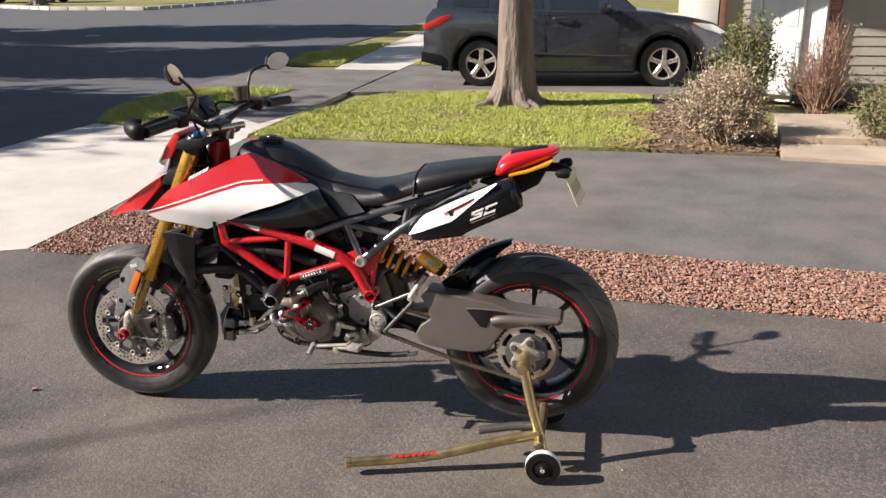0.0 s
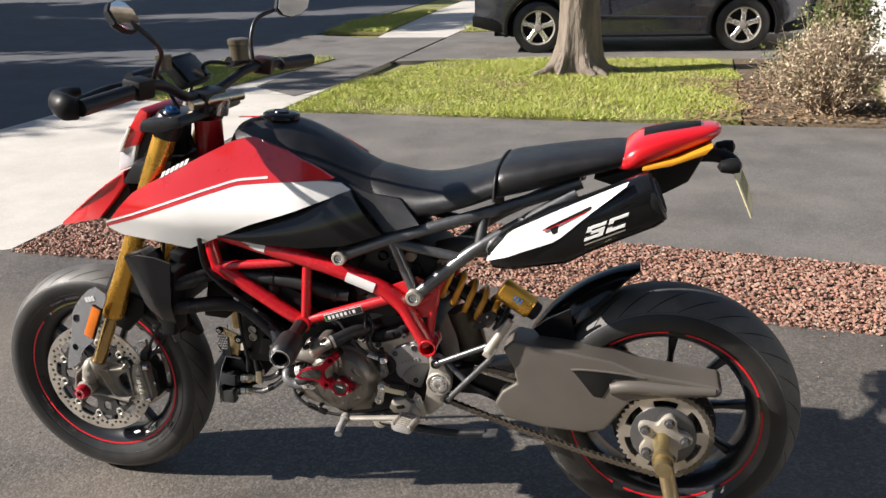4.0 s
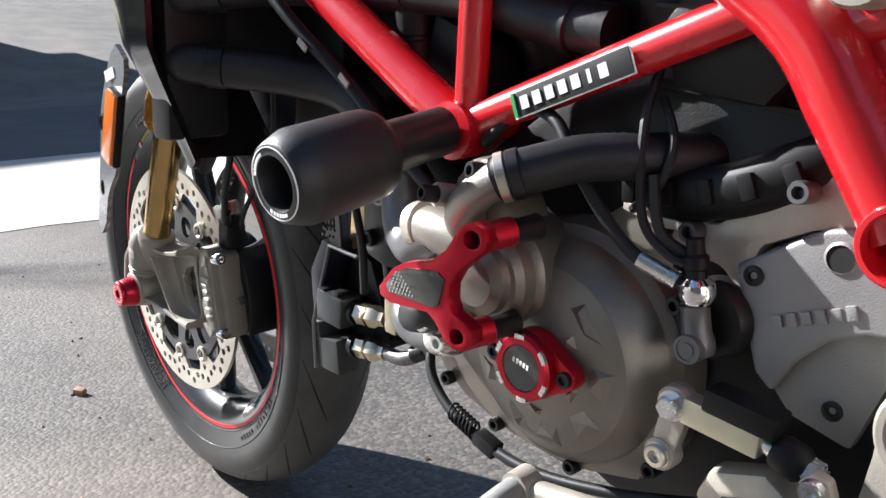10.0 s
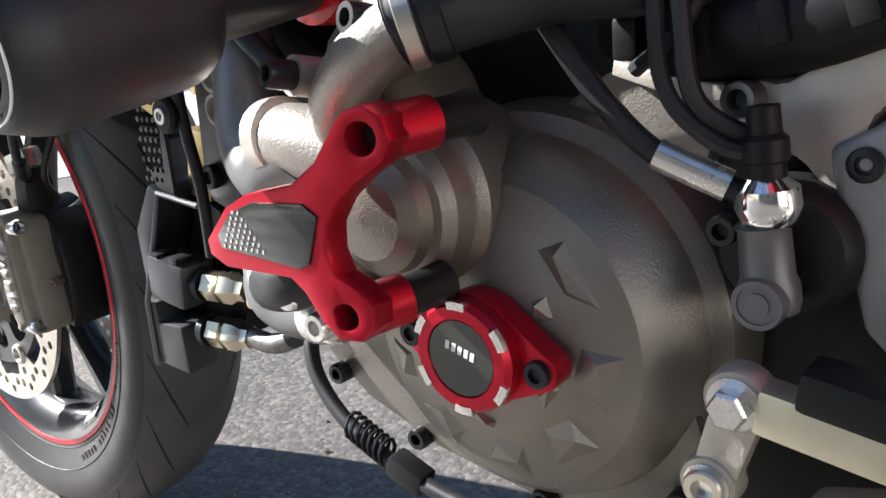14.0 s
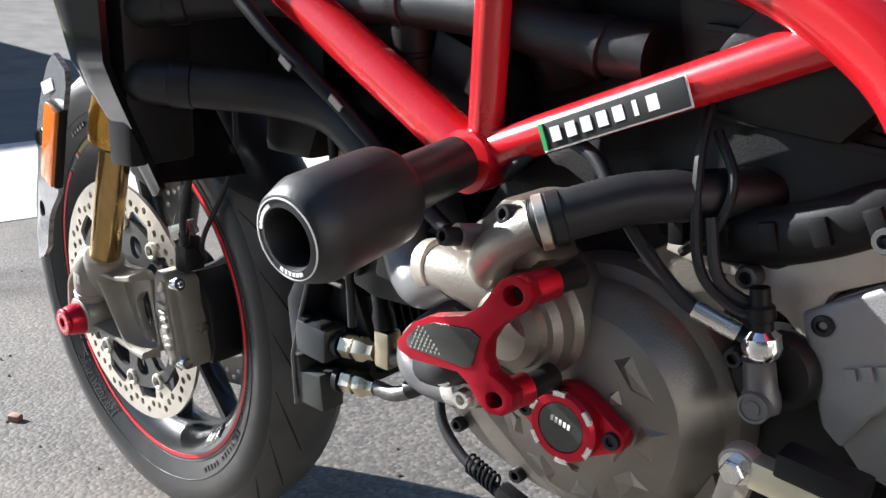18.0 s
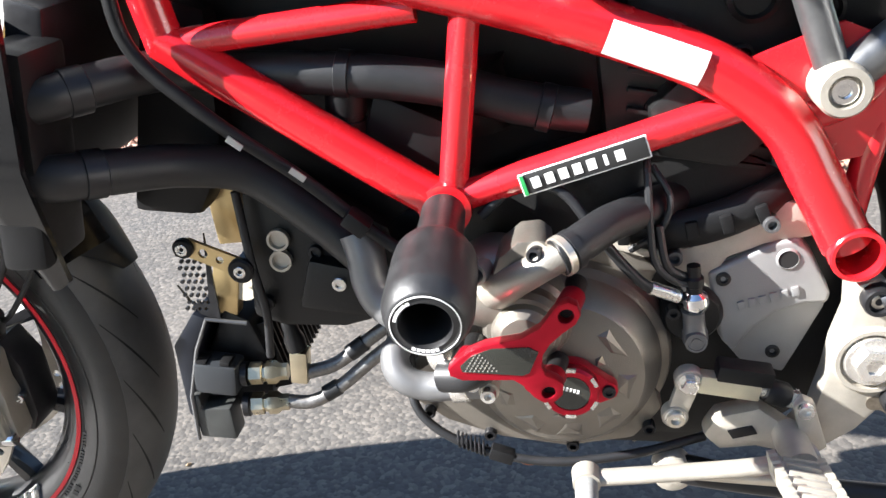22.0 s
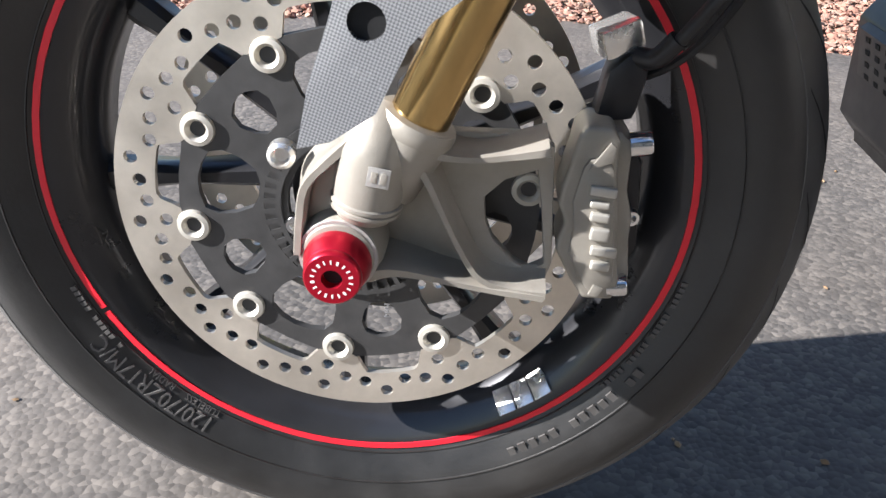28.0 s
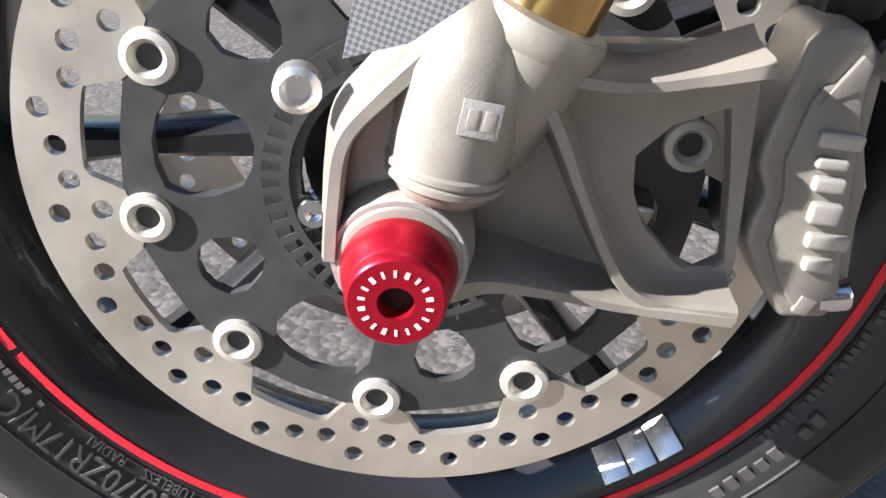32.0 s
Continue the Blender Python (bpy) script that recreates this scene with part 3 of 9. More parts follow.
def wheel_rim(cx, cz, rim_r, half, parent, spokes, hub_r, phase=0.0):
    w = half * 0.72
    prof = [(rim_r + 0.009, -w), (rim_r + 0.009, -w + 0.006), (rim_r - 0.002, -w + 0.008), (rim_r - 0.012, -w * 0.55), (rim_r - 0.02, -w * 0.4), (rim_r - 0.02, w * 0.4), (rim_r - 0.012, w * 0.55), (rim_r - 0.002, w - 0.008), (rim_r + 0.009, w - 0.006), (rim_r + 0.009, w),
            (rim_r - 0.006, w), (rim_r - 0.022, w * 0.6), (rim_r - 0.03, w * 0.4), (rim_r - 0.03, -w * 0.4), (rim_r - 0.022, -w * 0.6), (rim_r - 0.006, -w)]
    rim = part("rim", ring_lathe(prof, (cx, 0, cz), (0, 1, 0), 96), RIMPAINT, parent, "glossy black forged rim", 60)
    for k in range(spokes):
        a = phase + 2 * math.pi * k / spokes
        d, t = Vector((math.cos(a), 0, math.sin(a))), Vector((-math.sin(a), 0, math.cos(a)))
        rings = []
        for f in (0.0, 0.25, 0.6, 0.9, 1.0):
            r = hub_r * 0.8 + (rim_r - 0.022 - hub_r * 0.8) * f
            tw = (0.0125 - 0.006 * math.sin(math.pi * min(f, 0.75) / 1.5)) * (1.0 if f < 0.9 else 1.7)
            ty = 0.017 - 0.004 * f
            c = Vector((cx, 0, cz)) + d * r
            rings.append([c + t * tw * p + Vector((0, ty * q, 0)) for p, q in ((-1, -0.6), (-0.5, -1), (0.5, -1), (1, -0.6), (1, 0.6), (0.5, 1), (-0.5, 1), (-1, 0.6))])
        part("spoke", loft(bmesh.new(), rings), RIMPAINT, rim)
    part("hub", lathe([(hub_r * 0.7, -0.05), (hub_r, -0.045), (hub_r * 0.92, -0.02), (hub_r * 0.8, 0), (hub_r * 0.92, 0.02), (hub_r, 0.045), (hub_r * 0.7, 0.05)], (cx, 0, cz), (0, 1, 0), 40), SATIN, rim)
    return rim


def rim_tape(cx, cz, r, y, parent, spans):
    for a0, a1 in spans:
        n = max(4, int(abs(a1 - a0) / 4))
        outer = circle(cx, cz, r + 0.0024, n, a0, a1 - 0.001) + circle(cx, cz, r - 0.0024, n, a1 - 0.001, a0)
        part("rim_tape", prism(outer, y - 0.0006, y + 0.0004), REDLINE, parent, "red stripe on the rim edge")


front_wheel = part("front_wheel", lathe([(0.012, -0.115), (0.012, 0.115)], (FX, 0, FZ), (0, 1, 0), 20), STEEL, bike, "front wheel with black forged rim and drilled discs")
wheel_tyre(FX, FZ, FR, 0.061, 0.222, front_wheel, 0)
front_rim = wheel_rim(FX, FZ, 0.222, 0.061, front_wheel, 9, 0.048, 0.42)
rim_tape(FX, FZ, 0.2235, -0.0446, front_wheel, [(-192, -152), (-151, 70), (71, 100), (137, 168)])

rear_wheel = part("rear_wheel", lathe([(0.022, -0.10), (0.022, 0.09)], (RX, 0, RZ), (0, 1, 0), 20), STEEL, bike, "rear wheel with black forged rim")
wheel_tyre(RX, RZ, RR, 0.092, 0.224, rear_wheel, 0)
wheel_rim(RX, RZ, 0.224, 0.092, rear_wheel, 9, 0.06, 0.1)
rim_tape(RX, RZ, 0.2255, -0.0669, rear_wheel, [(-200, -120), (-112, -60), (-50, 10), (20, 80), (90, 150)])


# ---- brake disc with drilled holes ----
def drilled_disc(cx, cz, y, r_in, r_out, spots, th=0.0045, n=120, hole=0.0046, lobes=False):
    """A drilled ring; with lobes its inner edge reaches in at the ten rivets and draws back between them."""
    inner = []
    for k in range(240):
        a = 2 * math.pi * k / 240
        off = abs((math.degrees(a - RIVET) + 18) % 36 - 18)
        f = min(1.0, max(0.0, (off - 6.0) / 4.5))
        r = r_in + (0.0155 * f * f * (3 - 2 * f) if lobes else 0.0)
        inner.append((cx + r * math.cos(a), cz + r * math.sin(a)))
    holes = [inner] + [circle(cx + r * math.cos(a), cz + r * math.sin(a), hole, 12) for r, a in spots]
    return holed(circle(cx, cz, r_out, n), holes, y - th / 2, y + th / 2)


RIVETM = mat("pale rivet coating", (0.58, 0.55, 0.48), 0.45, 0.5, 0.08, 60)
CARRIERM = mat("dark anodised carrier", (0.062, 0.061, 0.06), 0.44, 0.4, 0.15, 60, bump=0.1)
RIVET = math.atan2(0.369 - FZ, -0.096 - FX)
SPIRAL = ((0, 0.1305), (0, 0.1490), (6, 0.1385), (12, 0.1415), (18, 0.1495), (24, 0.1405), (30, 0.1430), (36, 0.1305), (36, 0.1490), (42, 0.1425), (48, 0.1395), (54, 0.1505), (60, 0.1445), (66, 0.1410))
spots = [(r, RIVET - math.radians(2.6) + math.radians(72 * k + 36 + a)) for k in range(5) for a, r in SPIRAL]
front_disc = part("brake_disc", drilled_disc(FX, FZ, -0.067, 0.1185, 0.161, spots, lobes=True), STEEL, front_wheel, "drilled stainless steel brake disc")
part("brake_disc", drilled_disc(FX, FZ, 0.067, 0.119, 0.161, spots), STEEL, front_wheel, "drilled stainless steel brake disc")


def disc_carrier(cx, cz, y, parent):
    """Dark carrier: a ring with a boss at each floating rivet, on forked arms."""
    def pol(r, a):
        return cx + r * math.cos(a), cz + r * math.sin(a)
    pts = []
    for k in range(10):
        a = RIVET + 2 * math.pi * k / 10
        for d, r in ((-0.12, 0.1195), (-0.09, 0.122), (-0.05, 0.1175), (0.05, 0.1175), (0.09, 0.122), (0.12, 0.1195), (0.22, 0.1185), (0.314, 0.1185), (0.41, 0.1185)):
            pts.append(pol(r, a + d))
    holes = [circle(cx, cz, 0.046, 40)]
    for k in range(10):
        a = RIVET + 2 * math.pi * (k + 0.5) / 10
        if k % 2 == 0:
            edge = ((0.066, -0.10), (0.070, -0.20), (0.082, -0.25), (0.094, -0.25), (0.102, -0.20), (0.105, -0.10), (0.106, 0.0), (0.105, 0.10), (0.102, 0.20), (0.094, 0.25), (0.082, 0.25), (0.070, 0.20), (0.066, 0.10), (0.064, 0.0))
        else:
            edge = ((0.074, -0.06), (0.080, -0.13), (0.090, -0.16), (0.098, -0.13), (0.102, -0.06), (0.103, 0.0), (0.102, 0.06), (0.098, 0.13), (0.090, 0.16), (0.080, 0.13), (0.074, 0.06))
        holes.append([pol(r, a + d) for r, d in edge])
    return part("disc_carrier", holed(pts, holes, y - 0.003, y + 0.003), CARRIERM, parent, "dark anodised disc carrier")


carrier = disc_carrier(FX, FZ, -0.066, front_disc)
for k in range(10):
    a = RIVET + 2 * math.pi * k / 10
    c = (FX + 0.1125 * math.cos(a), -0.0695, FZ + 0.1125 * math.sin(a))
    part("rivet", lathe([(0.0105, -0.003), (0.0115, 0.0), (0.0108, 0.0025), (0.0078, 0.0032), (0.0056, 0.001), (0.0048, -0.002), (0.0046, -0.0045), (0.0002, -0.0045)], c, (0, -1, 0), 24), RIVETM, front_disc, "pale floating rivet")
# Slotted ring for the wheel sensor.
slots = []
for k in range(48):
    a = 2 * math.pi * k / 48
    slots.append([(FX + r * math.cos(a + d), FZ + r * math.sin(a + d)) for r, d in ((0.0535, -0.036), (0.0610, -0.036), (0.0610, 0.036), (0.0535, 0.036))])
part("sensor_ring", holed(circle(FX, FZ, 0.0645, 72), [circle(FX, FZ, 0.0500, 60)] + slots, -0.0735, -0.0725), CARRIERM, front_wheel, "thin slotted sensor ring")
for k in range(5):
    a = 0.9 + 2 * math.pi * k / 5
    bolt("carrier_bolt", (FX + 0.0415 * math.cos(a), -0.072, FZ + 0.0415 * math.sin(a)), 0.0068, front_wheel, CHROME, h=0.007)

# ---- fork ----
FORK = Vector((0.466, 0, 1.0)).normalized()


def fork_pt(z, y=-0.112):
    return Vector((0.0525 + 0.466 * (z - 0.4055), y, z))


for s in (-1, 1):
    leg = part("fork_leg", tube([fork_pt(0.398, 0.112 * s), fork_pt(0.60, 0.112 * s)], 0.0178, 32, 1), GOLDROD, bike, "gold-brown coated fork tube")
    part("outer_tube", lathe([(0.0295, 0), (0.0305, 0.003), (0.0305, 0.03), (0.0295, 0.034), (0.0285, 0.05), (0.0262, 0.09), (0.0262, 0.36), (0.0285, 0.38), (0.0285, 0.56), (0.027, 0.565)], fork_pt(0.545, 0.112 * s), FORK, 36), GOLD, leg, "gold anodised outer fork tube")
    part("dust_seal", lathe([(0.019, -0.003), (0.025, -0.001), (0.029, 0.004)], fork_pt(0.541, 0.112 * s), FORK, 30), BLACK, leg)
    part("fork_cap", lathe([(0.033, 0), (0.034, 0.01), (0.034, 0.045), (0.030, 0.055), (0.022, 0.058), (0.02, 0.064), (0.006, 0.066)], fork_pt(1.03, 0.112 * s), FORK, 28), SATIN, leg, "black fork clamp")
    part("preload_cap", lathe([(0.018, 0), (0.018, 0.006), (0.008, 0.008), (0.008, 0.014)], fork_pt(1.088, 0.112 * s), FORK, 20), mat("blue adjuster", (0.03, 0.12, 0.3), 0.3, 0.6), leg, "blue adjuster knob")
part("lower_yoke", prism([(0.205, 0.905), (0.28, 0.905), (0.345, 0.935), (0.36, 0.97), (0.25, 0.965)], -0.122, 0.122, 0.012), SATIN, bike, "black lower fork yoke")
part("top_yoke", prism([(0.30, 1.045), (0.37, 1.045), (0.42, 1.06), (0.41, 1.085), (0.31, 1.075)], -0.16, 0.16, 0.01), SATIN, bike, "black top fork yoke")
part("steering_head", tube([(0.395, 0, 0.80), (0.40, 0, 1.05)], 0.035, 20, 1), FRAME_RED, bike)

# ---- trellis frame, left and right ----
frame_ob = thing("frame", "", "", (0, 0, 0))
frame_ob.parent = bike
frame_ob["label"] = "red tubular trellis frame"


def frame_tube(pts, r, curve=8):
    ob = part("frame_tube", tube(pts, r, 18, curve), FRAME_RED, frame_ob)
    mirrored(ob)
    return ob


Y = -0.138
frame_tube([(0.41, -0.06, 0.90), (0.437, -0.12, 0.835), (0.465, Y, 0.803), (0.61, Y, 0.763), (0.76, Y, 0.722), (0.865, Y, 0.684), (0.925, Y, 0.642), (0.955, Y, 0.595), (0.986, Y + 0.002, 0.539)], 0.0205)
frame_tube([(0.437, Y + 0.012, 0.80), (0.4445, Y, 0.76), (0.4555, Y, 0.706)], 0.016, 6)
frame_tube([(0.452, Y, 0.712), (0.668, Y, 0.574)], 0.0175, 1)
frame_tube([(0.462, Y, 0.709), (0.655, Y + 0.004, 0.730)], 0.0115, 1)
frame_tube([(0.694, Y, 0.733), (0.677, Y, 0.578)], 0.0122, 1)
frame_tube([(0.668, Y, 0.574), (0.895, Y + 0.004, 0.649)], 0.0128, 1)
frame_tube([(0.935, Y + 0.01, 0.635), (0.985, Y + 0.015, 0.655), (1.02, Y + 0.03, 0.70)], 0.013, 4)
frame_tube([(1.012, Y + 0.022, 0.69), (0.995, Y + 0.014, 0.60), (0.988, Y + 0.012, 0.55)], 0.011, 4)
for s in (1, -1):
    boss = part("pivot_boss", ring_lathe([(0.0205, 0.045), (0.0205, 0.0), (0.0215, -0.014), (0.0215, -0.024), (0.0203, -0.0255), (0.0178, -0.0255), (0.0168, -0.023), (0.0168, 0.045)], (0.990, s * (Y + 0.004), 0.536), (0, -s, 0) if s < 0 else (0, s, 0), 40), FRAME_RED, frame_ob, "open red tube end")
    part("bore_floor", lathe([(0.0170, 0.0), (0.0170, 0.006)], (0.990, s * (Y + 0.035), 0.536), (0, s, 0), 30), SHADEBLACK, boss, "painted hole shade")
    part("frame_node", lathe([(0.02, 0.018), (0.0225, 0.0), (0.0215, -0.018), (0.012, -0.02)], (0.672, s * (Y + 0.002), 0.573), (0, s, 0), 28), FRAME_RED, frame_ob)
    part("cross_tube", tube([(0.672, s * 0.14, 0.573), (0.672, 0, 0.573)], 0.012, 12, 1), FRAME_RED, frame_ob)
gus = prism([(0.87, 0.672), (0.925, 0.632), (0.957, 0.60), (1.0, 0.61), (1.015, 0.69), (0.965, 0.71)], Y + 0.006, Y + 0.012, 0.002)
mirrored(part("gusset", gus, FRAME_RED, frame_ob))
# White labels on the upper rail.


def rail_label(a, b, r, width, parent, name="label"):
    """A label wrapped round part of a tube."""
    a, b = Vector(a), Vector(b)
    d = (b - a).normalized()
    out = Vector((0, -1, 0))
    up = out.cross(d).normalized()
    bm = bmesh.new()
    rows = []
    for e in (a, b):
        rows.append([bm.verts.new(e + r * (math.cos(t) * out + math.sin(t) * up)) for t in np.linspace(-width, width, 8)])
    for i in range(7):
        bm.faces.new((rows[0][i], rows[0][i + 1], rows[1][i + 1], rows[1][i]))
    return part(name, bm, STICKER, parent, "white paper label")


rail_label((0.797, Y, 0.7085), (0.866, Y, 0.683), 0.0226, 0.6, frame_ob)
rail_label((0.50, Y, 0.7935), (0.595, Y, 0.767), 0.0211, 0.45, frame_ob)

# ---- rear subframe ----
subframe = thing("subframe", "", "", (0, 0, 0))
subframe.parent = bike
subframe["label"] = "dark grey tubular rear subframe"


def sub_tube(pts, r, curve=6):
    mirrored(part("subframe_tube", tube(pts, r, 16, curve), GREYTUBE, subframe))


sub_tube([(0.785, Y, 0.755), (0.90, Y, 0.800), (1.015, Y + 0.01, 0.835), (1.13, Y + 0.03, 0.868), (1.25, Y + 0.05, 0.905), (1.34, Y + 0.06, 0.938)], 0.0145)
sub_tube([(0.963, Y, 0.666), (1.07, Y + 0.005, 0.757), (1.118, Y + 0.01, 0.792), (1.20, Y + 0.03, 0.84), (1.33, Y + 0.05, 0.915)], 0.0155)
sub_tube([(0.962, Y, 0.668), (0.935, Y, 0.735), (0.91, Y, 0.798)], 0.0125)
sub_tube([(0.91, Y, 0.795), (1.0, Y + 0.005, 0.776), (1.075, Y + 0.005, 0.762)], 0.012)
sub_tube([(1.126, Y + 0.03, 0.862), (1.114, Y + 0.014, 0.795)], 0.012, 1)
for s in (1, -1):
    for x, z, r in ((0.783, 0.755, 0.0175), (0.962, 0.666, 0.0195)):
        part("clamp_eye", lathe([(r, 0.02), (r, -0.02), (r * 0.9, -0.023), (r * 0.62, -0.0232), (r * 0.6, -0.016), (r * 0.02, -0.0155)], (x, s * (Y - 0.004), z), (0, s, 0), 32), ALU, subframe, "silver clamp eye")
        bolt("clamp_bolt", (x, s * (Y - 0.019), z), r * 0.5, subframe, CHROME, (0, -s if s < 0 else -1, 0), 0.005)

# ---- tank, seat and bodywork ----


def section(x, top, bot, wt, wb, p=2.6, n=22, y0=0.0):
    """A rounded cross-section across the machine at x, wt wide at mid height."""
    mid, h = (top + bot) / 2, (top - bot) / 2
    out = []
    for a in np.linspace(0, 2 * math.pi, n, endpoint=False):
        c, s = math.cos(a), math.sin(a)
        w = wb + (wt - wb) * (s + 1) / 2
        out.append(Vector((x, y0 + w * math.copysign(abs(c) ** (2 / p), c), mid + h * math.copysign(abs(s) ** (2 / p), s))))
    return out


def body(rows, p=2.6, n=26, sub=4):
    """Rows of x, top, bottom, half width above, half width below, joined smoothly."""
    a = np.array(rows, float)
    k = np.arange(len(a))
    fine = np.linspace(0, len(a) - 1, (len(a) - 1) * sub + 1)
    dense = []
    for f in fine:
        i = min(int(f), len(a) - 2)
        p0, p1, p2, p3 = a[max(i - 1, 0)], a[i], a[i + 1], a[min(i + 2, len(a) - 1)]
        t = f - i
        dense.append(0.5 * (2 * p1 + (p2 - p0) * t + (2 * p0 - 5 * p1 + 4 * p2 - p3) * t * t + (3 * p1 - 3 * p2 + p3 - p0) * t ** 3))
    return loft(bmesh.new(), [section(*r, p=p, n=n) for r in dense])


tank = part("fuel_tank", body([(0.47, 1.00, 0.86, 0.05, 0.09), (0.50, 1.045, 0.84, 0.085, 0.12), (0.56, 1.06, 0.82, 0.115, 0.145), (0.64, 1.052, 0.81, 0.125, 0.155), (0.72, 1.018, 0.81, 0.115, 0.155), (0.80, 0.968, 0.81, 0.10, 0.15), (0.87, 0.935, 0.815, 0.09, 0.14), (0.93, 0.91, 0.82, 0.08, 0.12)], 2.4), LEATHER, bike, "matt black tank cover running into the seat")
part("filler_cap", lathe([(0.045, 0), (0.045, 0.008), (0.04, 0.012), (0.02, 0.013), (0.018, 0.017), (0.001, 0.018)], (0.60, 0, 1.057), (0.1, 0, 1), 30), GLOSS, tank, "black filler cap")
part("decal", prism([(-0.025, -0.014), (0.025, -0.014), (0.025, 0.014), (-0.025, 0.014)], -0.0006, 0.0006), REDLINE, tank, "red shield decal").matrix_local = pose(0.53, -0.03, 1.063, 84, 0, 10)
seat = part("seat", body([(0.80, 0.955, 0.84, 0.07, 0.10), (0.86, 0.942, 0.83, 0.088, 0.125), (0.93, 0.925, 0.825, 0.10, 0.14), (1.0, 0.922, 0.845, 0.112, 0.146), (1.08, 0.938, 0.87, 0.12, 0.146), (1.155, 0.962, 0.898, 0.12, 0.138)], 2.8), LEATHER, bike, "long black seat with a stepped pillion part")
part("pillion_seat", body([(1.145, 0.955, 0.89, 0.10, 0.12), (1.16, 0.976, 0.895, 0.118, 0.13), (1.22, 0.988, 0.91, 0.118, 0.125), (1.32, 1.003, 0.94, 0.108, 0.11), (1.42, 1.014, 0.968, 0.09, 0.095), (1.47, 1.012, 0.985, 0.06, 0.07)], 3.0), LEATHER, seat, "black pillion seat")
part("seat_seam", tube([(1.15, -0.135, 0.90), (1.152, -0.115, 0.955), (1.153, -0.05, 0.972), (1.153, 0.05, 0.972), (1.152, 0.115, 0.955), (1.15, 0.135, 0.90)], 0.004, 8, 4), BLACK, seat)


def side_y(x, z, u, v):
    """How far the tank side stands out: widest low, drawn in at the top and the nose."""
    nose = max(0.0, (0.42 - x) / 0.26)
    tail = max(0.0, (x - 0.70) / 0.14)
    return -(0.178 - 0.42 * max(0.0, z - 0.86) ** 1.15 - 0.03 * nose ** 1.6 - 0.03 * tail - 0.35 * max(0.0, 0.83 - z))


red_top = [(0.163, 0.803), (0.205, 0.846), (0.262, 0.898), (0.40, 0.965), (0.52, 1.022), (0.572, 1.034), (0.66, 1.005), (0.73, 0.972), (0.776, 0.944)]
red_low = [(0.164, 0.800), (0.25, 0.828), (0.36, 0.866), (0.445, 0.895), (0.54, 0.925), (0.62, 0.933), (0.70, 0.938), (0.74, 0.941), (0.772, 0.942)]
white_low = [(0.166, 0.796), (0.20, 0.779), (0.30, 0.771), (0.395, 0.757), (0.47, 0.79), (0.565, 0.832), (0.66, 0.862), (0.745, 0.892), (0.814, 0.916)]
shell = part("tank_panel", skin(red_top, red_low, side_y, 0.01, 32, 8), RED, bike, "glossy red tank side panel")
mirrored(shell)
white = part("tank_panel_lower", skin([(x, z - 0.001) for x, z in red_low[:-1]] + [(0.79, 0.932)], white_low, side_y, 0.01, 32, 8), WHITE, bike, "white lower tank panel with a sharp edge")
mirrored(white)
mirrored(part("pinstripe", skin([(x, z + 0.015) for x, z in red_low[:6]], [(x, z + 0.010) for x, z in red_low[:6]], lambda x, z, u, v: side_y(x, z, u, v) - 0.0012, 0.002, 20, 1), WHITE, shell, "white pinstripe"))
for k in range(6):
    f = k / 6
    x, z = 0.345 + 0.075 * f, 0.932 + 0.037 * f
    part("lettering", skin([(x, z + 0.016), (x + 0.009, z + 0.020)], [(x - 0.006, z + 0.002), (x + 0.003, z + 0.006)], lambda x, z, u, v: side_y(x, z, u, v) - 0.0012, 0.002, 2, 2), WHITE, shell, "white maker's mark as plain bars")
low_top = [(0.47, 0.802), (0.565, 0.835), (0.66, 0.864), (0.745, 0.894), (0.815, 0.918)]
low_low = [(0.49, 0.795), (0.585, 0.782), (0.70, 0.778), (0.80, 0.79), (0.895, 0.822)]
mirrored(part("side_cover", skin(low_top, low_low, lambda x, z, u, v: -0.168 + 0.02 * v - 0.012 * math.sin(math.pi * v), 0.01, 20, 6), GLOSS, bike, "glossy black side cover"))
mirrored(part("seat_side", skin([(0.805, 0.925), (0.86, 0.905), (0.93, 0.895)], [(0.895, 0.822), (0.93, 0.83), (0.98, 0.845)], lambda x, z, u, v: -0.152 + 0.03 * v, 0.01, 12, 4), LEATHER, bike))
# Beak and head light.
def wedge(pts, width, bevel=0.004):
    """A side outline in x and z, its half width given for each x."""
    own = bmesh.new()
    a = [own.verts.new((x, -width(x), z)) for x, z in pts]
    b = [own.verts.new((x, width(x), z)) for x, z in pts]
    own.faces.new(a)
    own.faces.new(b[::-1])
    for i in range(len(pts)):
        j = (i + 1) % len(pts)
        own.faces.new((a[j], a[i], b[i], b[j]))
    bmesh.ops.recalc_face_normals(own, faces=own.faces)
    return bevelled(own, bevel, 2)


beak = part("front_mudguard_beak", wedge([(-0.062, 0.752), (-0.055, 0.764), (0.010, 0.808), (0.075, 0.852), (0.150, 0.898), (0.206, 0.934), (0.203, 0.900), (0.150, 0.842), (0.105, 0.800), (0.075, 0.792)], lambda x: 0.022 + 0.40 * min(0.19, x + 0.062)), RED, bike, "red pointed beak under the head light")
part("beak_lining", wedge([(0.072, 0.794), (0.112, 0.805), (0.150, 0.845), (0.203, 0.902), (0.205, 0.860), (0.155, 0.796)], lambda x: 0.068 + 0.12 * max(0.0, x - 0.07), 0.002), BLACK, beak, "matt black lining")
lamp = part("headlight", wedge([(0.172, 0.924), (0.180, 0.960), (0.196, 0.988), (0.242, 0.998), (0.222, 0.942)], lambda x: 0.072 + 0.15 * max(0.0, x - 0.172), 0.006), LENS, bike, "clear head light")
